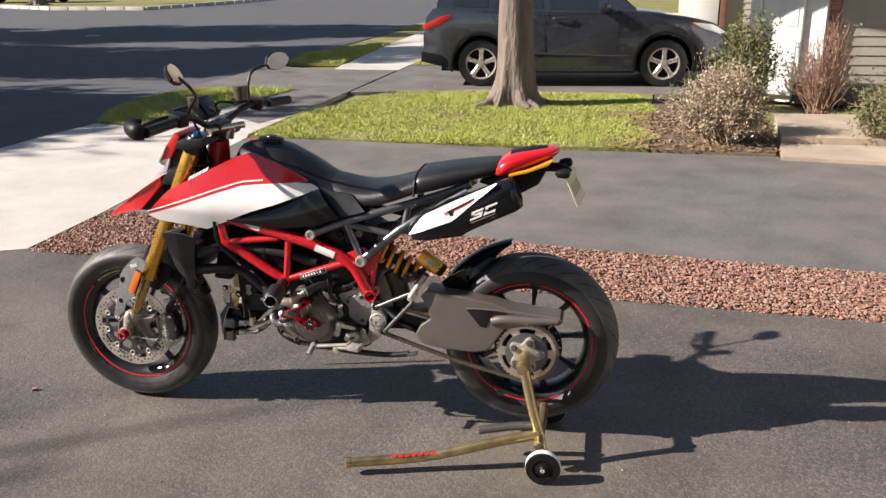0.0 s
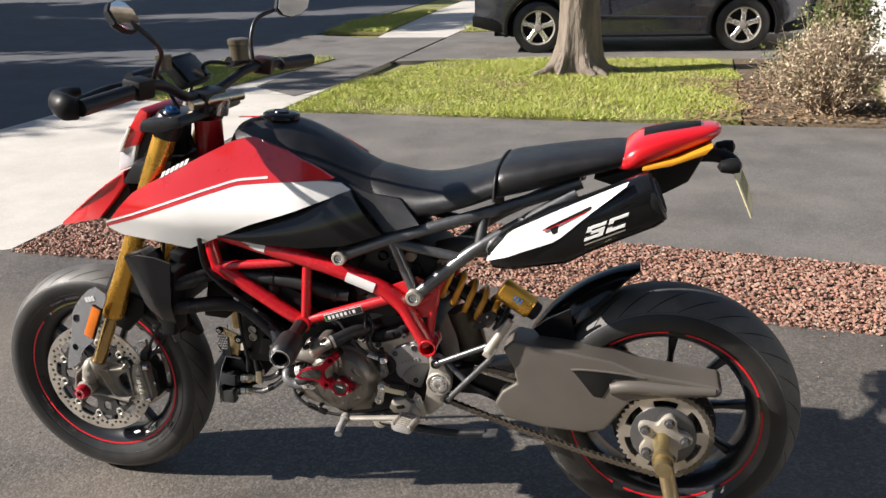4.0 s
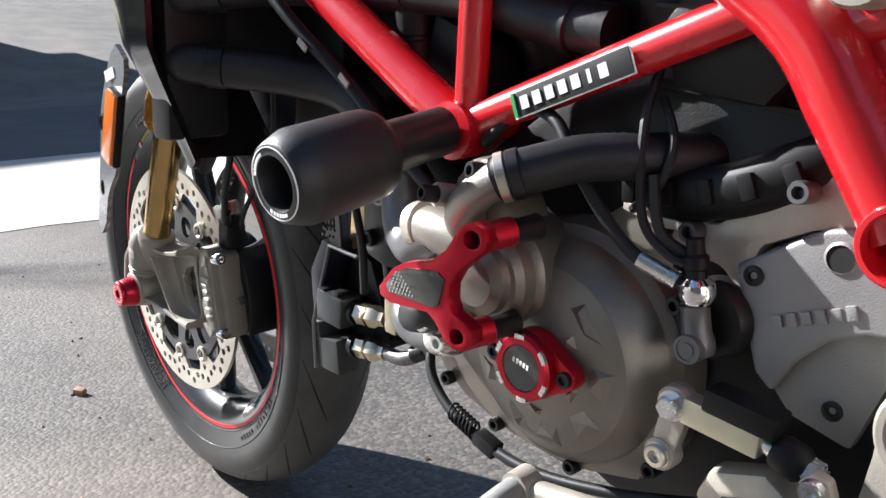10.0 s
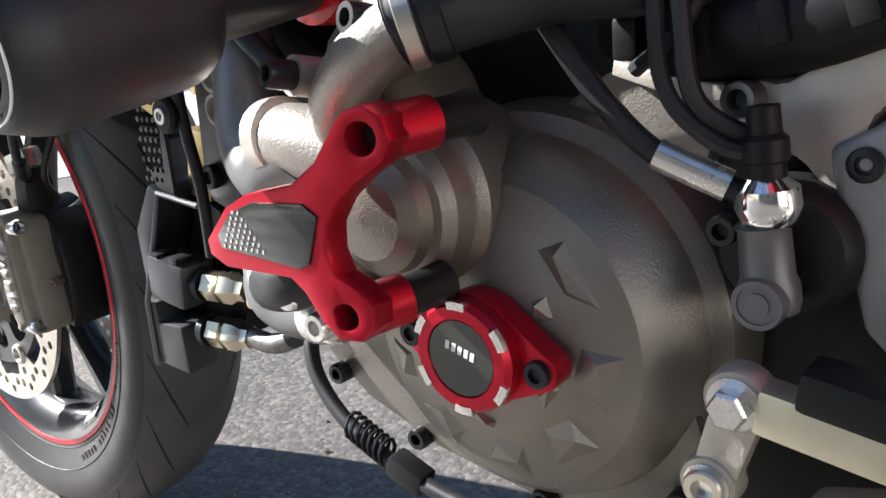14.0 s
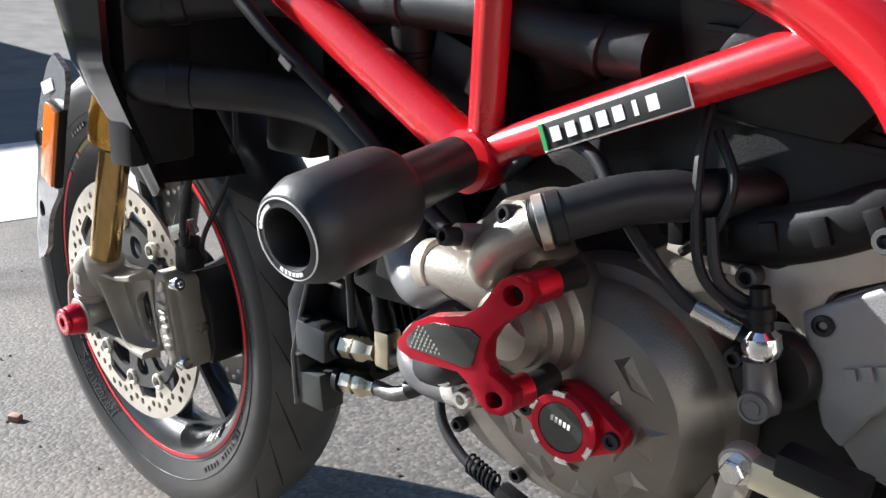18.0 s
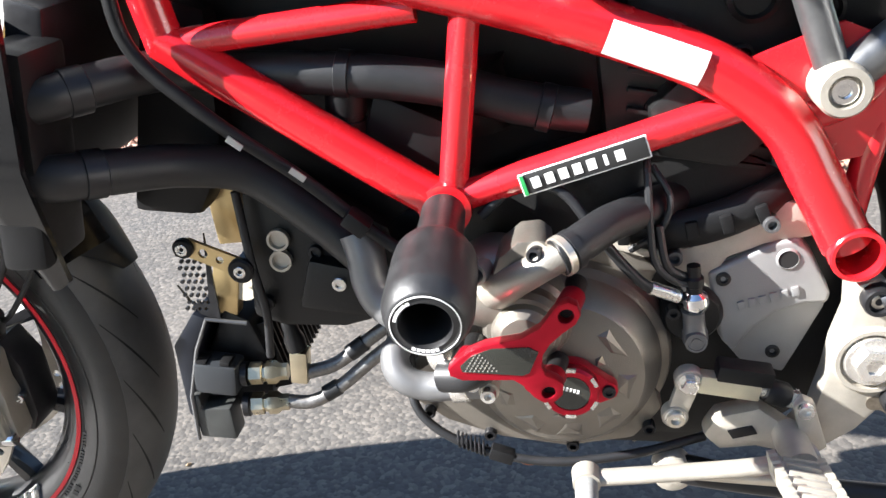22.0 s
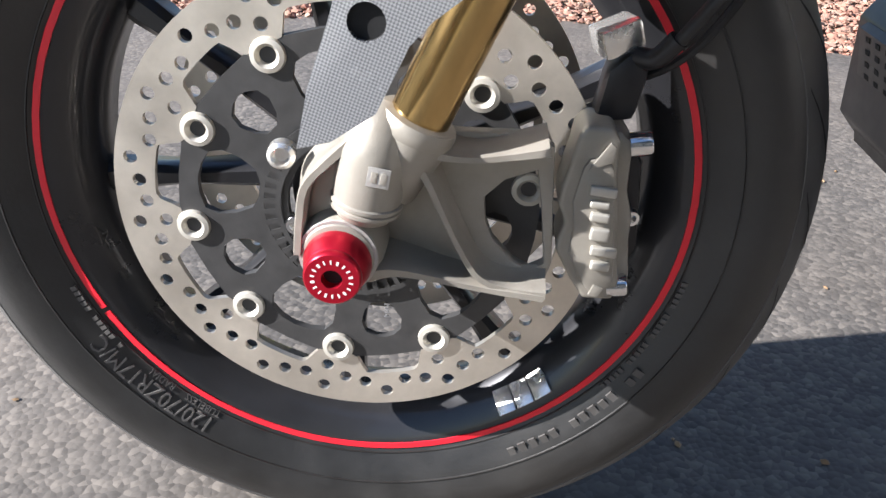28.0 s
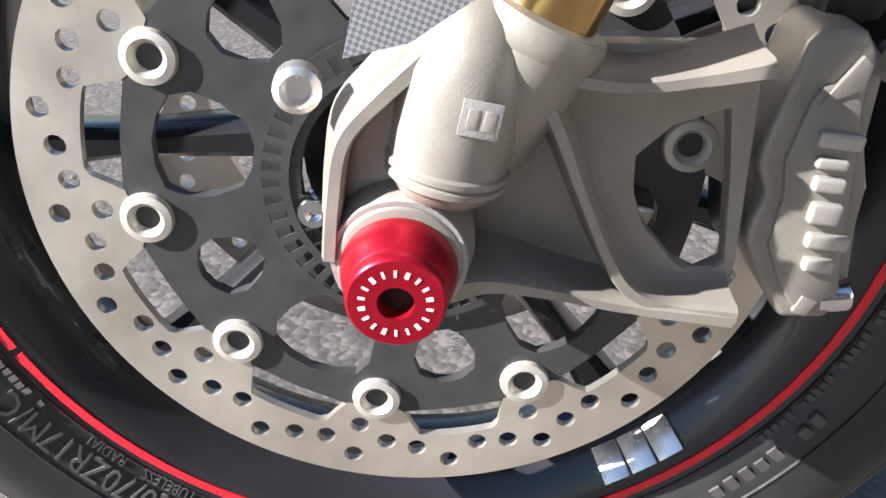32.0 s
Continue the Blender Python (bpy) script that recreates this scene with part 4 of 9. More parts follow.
part("headlight_cowl", wedge([(0.192, 0.984), (0.228, 1.040), (0.268, 1.090), (0.290, 1.078), (0.262, 1.024), (0.246, 0.997)], lambda x: 0.080 + 0.10 * max(0.0, x - 0.2), 0.005), RED, lamp, "red cowl over the head light")
part("headlight_rim", wedge([(0.188, 0.980), (0.230, 1.044), (0.234, 1.040), (0.198, 0.978)], lambda x: 0.086 + 0.10 * max(0.0, x - 0.2), 0.001), STICKER, lamp, "pale edge of the cowl")
part("headlight_housing", wedge([(0.222, 0.930), (0.244, 0.996), (0.286, 1.074), (0.320, 1.060), (0.300, 0.940)], lambda x: 0.074, 0.006), BLACK, lamp, "black housing behind the head light")
# Tail.
tail = part("tail_cowl", body([(1.42, 1.0, 0.965, 0.08, 0.09), (1.45, 1.03, 0.965, 0.10, 0.105), (1.50, 1.047, 0.985, 0.095, 0.10), (1.56, 1.057, 1.008, 0.075, 0.08), (1.615, 1.062, 1.032, 0.05, 0.055), (1.632, 1.058, 1.045, 0.03, 0.035)], 3.2), RED, bike, "red pointed tail cowl")
part("tail_inlay", body([(1.47, 1.044, 1.03, 0.03, 0.05), (1.53, 1.0575, 1.04, 0.035, 0.05), (1.59, 1.065, 1.05, 0.02, 0.03)], 3.0), BLACK, tail, "black insert")
part("tail_strip", prism([(1.47, 0.972), (1.53, 0.985), (1.60, 1.012), (1.615, 1.03), (1.54, 1.0), (1.47, 0.983)], -0.1, 0.1, 0.004), YELLOW, tail, "amber strip under the tail")
part("under_tail", prism([(1.36, 0.94), (1.50, 0.90), (1.57, 0.94), (1.60, 1.0), (1.45, 0.97)], -0.06, 0.06, 0.01), BLACK, bike, "black under-tail tray")
holder = part("plate_holder", tube([(1.56, 0, 0.985), (1.61, 0, 0.99), (1.648, 0, 0.985), (1.668, 0, 0.97)], 0.016, 12), BLACK, bike, "black plate bracket")
for y in (-0.09, 0.09):
    part("indicator", lathe([(0.002, -0.03), (0.013, -0.022), (0.017, 0.0), (0.015, 0.015), (0.004, 0.02)], (1.655, y, 0.988), (1, 0, 0.1), 20), BLACK, holder, "small black turn signal")
    part("indicator_stem", tube([(1.645, 0, 0.98), (1.65, y, 0.986)], 0.007, 10, 1), BLACK, holder)
part("number_plate", box((1.690, -0.004, 0.925), (0.003, 0.175, 0.11), (0, -24, -6), 0.001), YELLOWPLATE, holder, "small yellow plate with plain bars")
for k in range(5):
    part("plate_bar", box((1.6925 + 0.0029 * (k - 2), -0.004 - 0.055 + 0.0275 * k, 0.925), (0.001, 0.010, 0.042), (0, -24, -6)), PLATEBAR, holder)

# ---- front end details ----
FY = -0.112
foot = part("fork_foot", bevelled(holed([(-0.022, 0.312), (-0.020, 0.345), (-0.016, 0.364), (0.010, 0.384), (0.040, 0.392), (0.070, 0.386), (0.118, 0.386), (0.128, 0.378), (0.132, 0.30), (0.128, 0.287), (0.084, 0.288), (0.052, 0.294), (0.026, 0.294), (0.004, 0.292), (-0.012, 0.302)],
    [[(0.088, 0.344), (0.100, 0.356), (0.119, 0.363), (0.123, 0.337), (0.127, 0.300), (0.118, 0.295), (0.108, 0.300), (0.094, 0.316), (0.089, 0.329)]], FY + 0.012, FY + 0.022), 0.002, 2, 60), FOOTM, bike, "cast aluminium fork foot with arched webs")


def web(pts, w, depth, n=6):
    """A cast rib: a thin wall along a curve, standing proud of the plate."""
    path = curve_pts([(x, 0, z) for x, z in pts], n)
    ws = np.interp(np.linspace(0, 1, len(path)), np.linspace(0, 1, len(w)), w)
    ds = np.interp(np.linspace(0, 1, len(path)), np.linspace(0, 1, len(depth)), depth)
    rings = []
    for i, q in enumerate(path):
        t = (path[min(i + 1, len(path) - 1)] - path[max(i - 1, 0)]).normalized()
        e = Vector((-t.z, 0, t.x))
        rings.append([q + e * float(ws[i]) * a + Vector((0, FY + 0.014 - (float(ds[i]) + 0.012) * b, 0)) for a, b in ((2.3, 0.0), (1.35, 0.22), (1.0, 0.6), (0.95, 0.9), (0.6, 1.0), (-0.6, 1.0), (-0.95, 0.9), (-1.0, 0.6), (-1.35, 0.22), (-2.3, 0.0))])
    return loft(bmesh.new(), rings)


for pts, w, dep in (([(0.020, 0.394), (0.040, 0.386), (0.053, 0.368), (0.066, 0.338), (0.078, 0.312), (0.088, 0.298), (0.104, 0.291), (0.128, 0.289)], (0.006, 0.005, 0.0032, 0.0026, 0.0026, 0.003, 0.003, 0.004), (0.024, 0.022, 0.017, 0.014, 0.012, 0.011, 0.010, 0.012)),
        ([(0.042, 0.386), (0.056, 0.381), (0.078, 0.377), (0.100, 0.379), (0.124, 0.384)], (0.005, 0.0035, 0.0028, 0.003, 0.004), (0.022, 0.017, 0.012, 0.011, 0.013)),
        ([(0.020, 0.303), (0.036, 0.304), (0.060, 0.298), (0.090, 0.291), (0.127, 0.287)], (0.006, 0.004, 0.003, 0.0026, 0.0035), (0.022, 0.018, 0.013, 0.011, 0.012)),
        ([(-0.021, 0.318), (-0.019, 0.340), (-0.015, 0.360), (-0.003, 0.374), (0.012, 0.388)], (0.0032, 0.0032, 0.0032, 0.004), (0.026, 0.024, 0.022, 0.022))):
    part("foot_rib", web(pts, w, dep), FOOTM, foot, angle=50)
part("foot_sleeve", tube([(0.0165, -0.120, 0.335), (0.0172, -0.120, 0.339), (0.0185, -0.120, 0.347), (0.0213, -0.120, 0.362), (0.0247, -0.120, 0.380), (0.0285, -0.116, 0.393), (0.0325, -0.109, 0.402)], [0.008, 0.016, 0.0203, 0.0212, 0.0212, 0.0185, 0.010], 40, 5), FOOTM, foot, "pale cast sleeve of the fork foot")
for c, r in (((0.0183, -0.120, 0.3455), 0.0212), ((0.0190, -0.120, 0.3495), 0.0217)):
    part("sleeve_band", lathe([(r - 0.0012, -0.002), (r, -0.001), (r, 0.001), (r - 0.0012, 0.002)], c, (0.19, 0, 1), 44), FOOTM, foot)
part("foot_shoulder", tube([(0.0500, -0.113, 0.3985), (0.0470, -0.113, 0.392), (0.0420, -0.112, 0.383), (0.0360, -0.110, 0.370), (0.030, -0.106, 0.352)], [0.0210, 0.0225, 0.0225, 0.0215, 0.018], 36, 5), FOOTM, foot, "cast shoulder that holds the fork tube", 50)
part("sleeve_collar", lathe([(0.0215, -0.008), (0.0238, -0.005), (0.0240, 0.001), (0.0228, 0.004), (0.0185, 0.005)], (0.0478, -0.1125, 0.3950), (0.466, 0, 1), 44), FOOTM, foot, "clamp collar at the top of the cast foot")
part("foot_wall", prism([(-0.020, 0.318), (-0.0185, 0.342), (-0.0135, 0.361), (-0.001, 0.375), (0.014, 0.388), (0.036, 0.388), (0.030, 0.345), (0.010, 0.325)], -0.121, -0.095, 0.004, seg=3), FOOTM, foot)
part("axle_boss", lathe([(0.027, -0.03), (0.0265, 0.0), (0.0245, 0.010), (0.0215, 0.0155), (0.0205, 0.016), (0.01, 0.016)], (0.003, -0.119, 0.317), (0, -1, 0), 44), FOOTM, foot)
for r in (0.0215, 0.0232):
    part("boss_groove", lathe([(r, 0.012), (r + 0.0008, 0.0135), (r + 0.0004, 0.015)], (0.003, -0.119, 0.317), (0, -1, 0), 44), MAGN, foot)
sd = Vector((0.19, 0, 1)).normalized()
sn = Vector((0.10, -0.93, 0.30))
sn = (sn - sd * sn.dot(sd)).normalized()
sc0 = Vector((0.0240, -0.120, 0.3730)) + sn * 0.0213
m3 = Matrix((sd.cross(sn), -sn, sd)).transposed().to_4x4()
m3.translation = sc0
for nm, sz, off, mt in (("maker_mark", (0.013, 0.0009, 0.012), (0.004, 0, 0), MAGN), ("mark_bar", (0.0036, 0.0011, 0.0066), (0.0015, -0.0002, 0), ALU), ("mark_bar", (0.0036, 0.0011, 0.0066), (0.0068, -0.0002, 0), ALU)):
    own = box(off, sz, (0, 0, 0), 0.0003)
    bmesh.ops.transform(own, matrix=m3, verts=own.verts)
    part(nm, own, mt, foot, "grey printed maker's mark as a plain box" if nm == "maker_mark" else "")
part("pinch_bolt", lathe([(0.0085, 0), (0.0085, 0.008), (0.006, 0.010), (0.004, 0.006)], (-0.033, -0.105, 0.371), (0.1, -1, 0), 18), BRIGHT, foot)
cap = part("axle_slider", lathe([(0.0195, 0.0), (0.0205, 0.002), (0.0205, 0.005), (0.0178, 0.0175), (0.0168, 0.019), (0.0173, 0.0205), (0.0168, 0.0235), (0.0158, 0.0245), (0.0062, 0.0247), (0.0058, 0.018), (0.0002, 0.018)], (0.003, -0.132, 0.3145), (0, -1, 0), 48), REDANO, bike, "red anodised axle slider")
for k in range(18):
    a = 2 * math.pi * (k + 0.5) / 18
    part("engraved_letter", box((0.003 + 0.0113 * math.cos(a), -0.15672, 0.3145 + 0.0113 * math.sin(a)), (0.0024, 0.0003, 0.0009 if k % 3 else 0.0014), (0, -math.degrees(a), 0)), STICKER, cap, "engraved mark as plain bars")

part("slider_bore", lathe([(0.0060, 0), (0.0060, 0.0015), (0.0002, 0.0015)], (0.003, -0.1490, 0.3145), (0, -1, 0), 24), SHADEBLACK, cap, "painted hole shade")
# Caliper round the edge of the disc.
CALS = [(0.132, 0.392), (0.137, 0.398), (0.152, 0.397), (0.157, 0.389), (0.157, 0.370), (0.160, 0.346), (0.163, 0.314), (0.167, 0.286), (0.162, 0.281), (0.144, 0.281), (0.135, 0.295), (0.1245, 0.315), (0.125, 0.323), (0.1285, 0.335), (0.1235, 0.347), (0.1245, 0.357), (0.1285, 0.374)]
cal = part("brake_caliper", prism(CALS, -0.119, -0.083, 0.0035, seg=3), CALIPER, bike, "grey cast radial brake caliper")
part("caliper_half", prism([(0.125, 0.375), (0.158, 0.392), (0.178, 0.36), (0.182, 0.30), (0.172, 0.276), (0.135, 0.285), (0.128, 0.33)], -0.081, -0.036, 0.005), SATIN, cal, "black inner caliper half")
part("caliper_body", prism([(0.135, 0.390), (0.158, 0.392), (0.166, 0.384), (0.166, 0.352), (0.171, 0.335), (0.171, 0.318), (0.174, 0.290), (0.168, 0.279), (0.146, 0.284)], -0.109, -0.080, 0.004), CALIPER, cal)
part("caliper_pad", prism([(0.1365, 0.372), (0.140, 0.378), (0.150, 0.379), (0.1545, 0.372), (0.1575, 0.345), (0.161, 0.312), (0.162, 0.294), (0.156, 0.288), (0.147, 0.288), (0.140, 0.298), (0.1325, 0.315), (0.134, 0.335), (0.132, 0.350)], -0.1212, -0.117, 0.0018), CALIPER, cal)
for pts in ([(0.139, 0.371), (0.151, 0.389), (0.1545, 0.386), (0.1535, 0.377)], [(0.147, 0.286), (0.153, 0.284), (0.1565, 0.291), (0.150, 0.2935)]):
    part("caliper_notch", prism(pts, -0.1222, -0.1195, 0.0006), CALIPER, cal)
pale = mat("pale raised metal", (0.45, 0.425, 0.37), 0.42, 0.4, 0.08, 60)
for k, (h, x0, x1) in enumerate(((0.0085, -0.0105, 0.006), (0.0060, -0.006, 0.006), (0.0080, -0.006, 0.006), (0.0120, -0.006, 0.006), (0.0085, -0.0105, 0.006), (0.0080, -0.006, 0.006))):
    z = 0.3585 - (0.0, 0.0088, 0.0172, 0.0288, 0.0406, 0.0506)[k]
    xm = 0.1472 + 0.10 * (0.3585 - z)
    part("raised_letter", box((xm - (x0 + x1) / 2, -0.1225, z), (x1 - x0, 0.0045, h * 0.72), (0, 6, 0), 0.0016, seg=3), pale, cal, "raised maker's mark as plain bars")
for x, y, z, ax in ((0.170, -0.112, 0.385, (1, 0, 0.15)), (0.166, -0.112, 0.288, (1, 0, 0.1))):
    bolt("caliper_bolt", (x - 0.004, y, z), 0.0075, cal, CHROME, ax, 0.010)
bolt("pad_pin", (0.172, -0.086, 0.327), 0.0055, cal, CHROME, (0.2, -1, 0), 0.008)
bolt("pad_pin", (0.114, -0.074, 0.333), 0.009, cal, SATIN, (0, -1, 0), 0.006)
part("hose_bracket", prism([(0.142, 0.392), (0.148, 0.424), (0.160, 0.436), (0.172, 0.424), (0.166, 0.394)], -0.098, -0.070, 0.005), SATIN, cal, "black hose bracket")
part("banjo", box((0.152, -0.085, 0.442), (0.026, 0.022, 0.018), (0, -18, 20), 0.003), BRIGHT, cal, "bright hose joint block")
part("brake_hose", tube([(0.160, -0.090, 0.432), (0.176, -0.100, 0.434), (0.200, -0.112, 0.470), (0.228, -0.116, 0.515), (0.248, -0.114, 0.572), (0.255, -0.09, 0.70), (0.29, -0.10, 0.85)], 0.0042, 10, 8), HOSE, cal, "black brake hose")
part("hose_sleeve", tube([(0.164, -0.092, 0.432), (0.174, -0.099, 0.433), (0.184, -0.104, 0.446)], 0.0062, 10, 4), SATIN, cal)
part("sensor_cable", tube([(0.150, -0.06, 0.40), (0.20, -0.09, 0.44), (0.25, -0.075, 0.525), (0.258, -0.07, 0.60)], 0.003, 8, 8), HOSE, cal)

cal.location = (0.009, 0.018, -0.005)

# Carbon guard with orange reflector.
gb = holed([(-0.010, 0.398), (-0.003, 0.430), (0.010, 0.468), (0.019, 0.502), (0.026, 0.535), (0.031, 0.562), (0.045, 0.584), (0.072, 0.613), (0.095, 0.632), (0.120, 0.643), (0.148, 0.626), (0.147, 0.611), (0.128, 0.577), (0.088, 0.489), (0.060, 0.467), (0.049, 0.455), (0.032, 0.420), (0.008, 0.403)],
    [circle(0.046, 0.547, 0.0085, 18), circle(0.028, 0.465, 0.0098, 18)], -0.168, -0.162)
bmesh.ops.subdivide_edges(gb, edges=[e for e in gb.edges if e.calc_length() > 0.03], cuts=2)
for v in gb.verts:
    d = (v.co.x - (0.030 + 0.5 * (v.co.z - 0.48))) / 0.06
    v.co.y += 0.012 * max(0.0, -d) - 0.006 * max(0.0, d) + 0.06 * max(0.0, 0.43 - v.co.z)
guard = part("fork_guard", gb, CARBON, bike, "grey carbon-fibre fork guard")
for x, z, full in ((0.046, 0.547, True), (0.028, 0.465, False)):
    part("guard_cup", lathe([(0.0125, -0.001), (0.0118, 0.0012), (0.0095, 0.0), (0.0085, -0.010), (0.0002, -0.011)], (x, -0.1650, z), (0, -1, 0), 24), SATIN if full else SHADEBLACK, guard)
    if full:
        bolt("guard_bolt", (x + 0.001, -0.156, z), 0.0062, guard, SATIN, (0, -1, 0), 0.007)
for k in range(3):
    part("guard_label", box((0.0885 + 0.0095 * k, -0.1705, 0.606 + 0.0022 * k), (0.0082, 0.0012, 0.013), (0, -14, 0)), STICKER, guard, "pale worn sticker as plain bars")
refl = part("reflector_base", prism([(0.1072, 0.5955), (0.1338, 0.5838), (0.0936, 0.4955), (0.0676, 0.5108)], -0.178, -0.168, 0.003), BLACK, bike, "black reflector mount")
part("reflector", prism([(0.1085, 0.5930), (0.1315, 0.5825), (0.0922, 0.4985), (0.0697, 0.5115)], -0.182, -0.176, 0.002), ORANGE, refl, "orange side reflector")
mirrored(guard)

# Front mudguard: a black arc close over the tyre, behind the fork.
def arc_guard(cx, cz, r, a0, a1, widths, th, n=26, m=11):
    bm = bmesh.new()
    grids = []
    for layer in (0, -th):
        g = []
        for i in range(n + 1):
            f = i / n
            a = radians(a0 + (a1 - a0) * f)
            w = np.interp(f, np.linspace(0, 1, len(widths)), widths)
            row = []
            for k in range(m + 1):
                s = -1 + 2 * k / m
                rr = r + layer - np.interp(f, (0.0, 0.06, 0.14, 0.27, 0.44, 1.0), (0.006, 0.012, 0.022, 0.042, 0.056, 0.058)) * abs(s) ** 2.6
                row.append(bm.verts.new((cx + rr * math.cos(a), w * s, cz + rr * math.sin(a))))
            g.append(row)
        grids.append(g)
    for g in grids:
        for i in range(n):
            for k in range(m):
                bm.faces.new((g[i][k], g[i + 1][k], g[i + 1][k + 1], g[i][k + 1]))
    a, b = grids
    rim = [(i, 0) for i in range(n)] + [(n, k) for k in range(m)] + [(i, m) for i in range(n, 0, -1)] + [(0, k) for k in range(m, 0, -1)]
    for (i, k), (p, q) in zip(rim, rim[1:] + rim[:1]):
        bm.faces.new((a[i][k], a[p][q], b[p][q], b[i][k]))
    return bm


fender = part("front_fender", arc_guard(FX, FZ, FR + 0.020, 24, 76, (0.014, 0.050, 0.066, 0.072, 0.074, 0.070), 0.004, 30, 16), BLACK, bike, "black front mudguard")
mirrored(part("fender_stay", prism([(0.085, 0.50), (0.135, 0.48), (0.19, 0.535), (0.20, 0.575), (0.15, 0.60), (0.12, 0.57)], -0.086, -0.070, 0.006), BLACK, fender))
part("cable_clip", lathe([(0.008, -0.006), (0.0095, 0), (0.008, 0.006)], (0.257, -0.076, 0.545), (0.4, -0.5, 0.8), 14), BRIGHT, fender, "bright cable clip")
# Wheel balance weights on the inside of the rim.
for k in range(3):
    a = -59.3 + 4.3 * k
    own = box((0, 0, 0), (0.0045, 0.021, 0.0145), (0, 0, 0), 0.0008)
    m = Matrix.Translation((FX + 0.2075 * math.cos(radians(a)), -0.036, FZ + 0.2075 * math.sin(radians(a)))) @ pose(0, 0, 0, 0, -a, 0) @ pose(0, 0, 0, 0, 0, 41)
    bmesh.ops.transform(own, matrix=m, verts=own.verts)
    part("balance_weight", own, BRIGHT, front_rim, "stick-on balance weight")
# Maker's mark on the rim as plain bars.
EMBLEM = [(GREENINK, 129.2), (STICKER, 128.2), (REDLINE, 127.2)]
for m, a in EMBLEM + [(YELLOWINK, 125.2 - 1.45 * k - (0.9 if k > 9 else 0.0)) for k in range(16)]:
    lo, hi = (0.2215, 0.2268) if m is YELLOWINK else (0.2205, 0.2275)
    part("rim_mark", prism(circle(FX, FZ, hi, 4, a, a - 0.95) + circle(FX, FZ, lo, 4, a - 0.95, a), -0.0450, -0.0438), m, front_rim, "rim mark as plain bars")
# Raised marks on the tyre wall.
RAISED = mat("raised tyre lettering", (0.075, 0.071, 0.066), 0.55, 0, 0.2, 60)


def lettering(body, size, depth, material, parent, place, label="", wide=1.0):
    """Raised writing: flat letters in the built-in font, carried to their place by place(x, y, z)."""
    cu = bpy.data.curves.new("letters", "FONT")
    cu.body, cu.size, cu.extrude, cu.resolution_u, cu.align_x = body, size, depth, 2, "CENTER"
    ob = bpy.data.objects.new("letters", cu)
    scene.collection.objects.link(ob)
    me = bpy.data.meshes.new_from_object(ob.evaluated_get(bpy.context.evaluated_depsgraph_get()))
    bpy.data.objects.remove(ob)
    bpy.data.curves.remove(cu)
    for v in me.vertices:
        v.co = place(v.co.x * wide, v.co.y, v.co.z)
    me.materials.clear()
    me.materials.append(material)
    return part("lettering", me, material, parent, label)


def round_tyre(r, mid, y, slope):
    def place(x, h, d):
        a = radians(mid) - x / (r + 0.4 * h)
        rr = r + h
        return Vector((FX + rr * math.cos(a), y - d - slope * h, FZ + rr * math.sin(a)))
    return place


lettering("120/70ZR17M/C", 0.0165, 0.0012, RAISED, front_wheel, round_tyre(0.2362, -134.5, -0.0494, 0.52), "raised tyre size")
lettering("TUBELESS", 0.0072, 0.0008, RAISED, front_wheel, round_tyre(0.2293, -124.5, -0.0455, 0.59), "raised lettering")
lettering("MIN", 0.0065, 0.0002, mat("faded grey print", (0.16, 0.16, 0.16), 0.6), front_wheel, lambda x, h, d: Vector((FX + 0.021 - h, -0.0692 - d, FZ - 0.079 + x)), "small white print on the disc carrier")
lettering("RADIAL", 0.0072, 0.0008, RAISED, front_wheel, round_tyre(0.2293, -134, -0.0455, 0.59), "raised lettering")
for r, h, w, step, spans, y in ((0.243, 0.011, 0.0058, 2.2, ((-62, -30), (98, 124)), -0.0535), (0.233, 0.0055, 0.0032, 1.15, ((-158, -142), (-40, -12), (70, 92)), -0.0478)):
    for a0, a1 in spans:
        for k in range(int((a1 - a0) / step)):
            if k % 6 == 5:
                continue
            a = radians(a0 + step * k)
            part("sidewall_mark", box((FX + r * math.cos(a), y, FZ + r * math.sin(a)), (h * (1.0 if k % 3 else 0.8), 0.0016, w), (0, -math.degrees(a), 0)), RAISED, front_wheel)
for r, y in ((0.2515, -0.0565), (0.2300, -0.0456)):
    part("sidewall_ring", ring_lathe([(r - 0.0009, y + 0.001), (r - 0.0005, y - 0.0008), (r + 0.0005, y - 0.0008), (r + 0.0009, y + 0.001)], (FX, 0, FZ), (0, 1, 0), 112), RUBBER, front_wheel)

# ---- handlebar, controls and mirrors ----
bar = part("handlebar", tube([(0.36, -0.41, 1.155), (0.385, -0.20, 1.165), (0.40, -0.09, 1.12), (0.405, 0, 1.11), (0.41, 0.09, 1.12), (0.44, 0.20, 1.15), (0.505, 0.41, 1.14)], 0.012, 14, 8), SATIN, bike, "black tapered handlebar")
for a, b in (((0.352, -0.43, 1.153), (0.378, -0.29, 1.162)), ((0.475, 0.30, 1.145), (0.512, 0.43, 1.14))):
    part("grip", tube([a, b], 0.0175, 18, 1), HOSE, bar, "black rubber grip")
part("hand_lever_guard", tube([(0.352, -0.435, 1.153), (0.325, -0.44, 1.158), (0.285, -0.41, 1.165), (0.27, -0.36, 1.168), (0.275, -0.32, 1.168)], [0.016, 0.02, 0.016, 0.012, 0.008], 14, 6, squash=1.4), BLACK, bar, "black lever guard with a pale tip")
part("clutch_lever", tube([(0.335, -0.22, 1.17), (0.305, -0.27, 1.165), (0.30, -0.40, 1.155)], 0.0075, 10, 6), SATIN, bar)
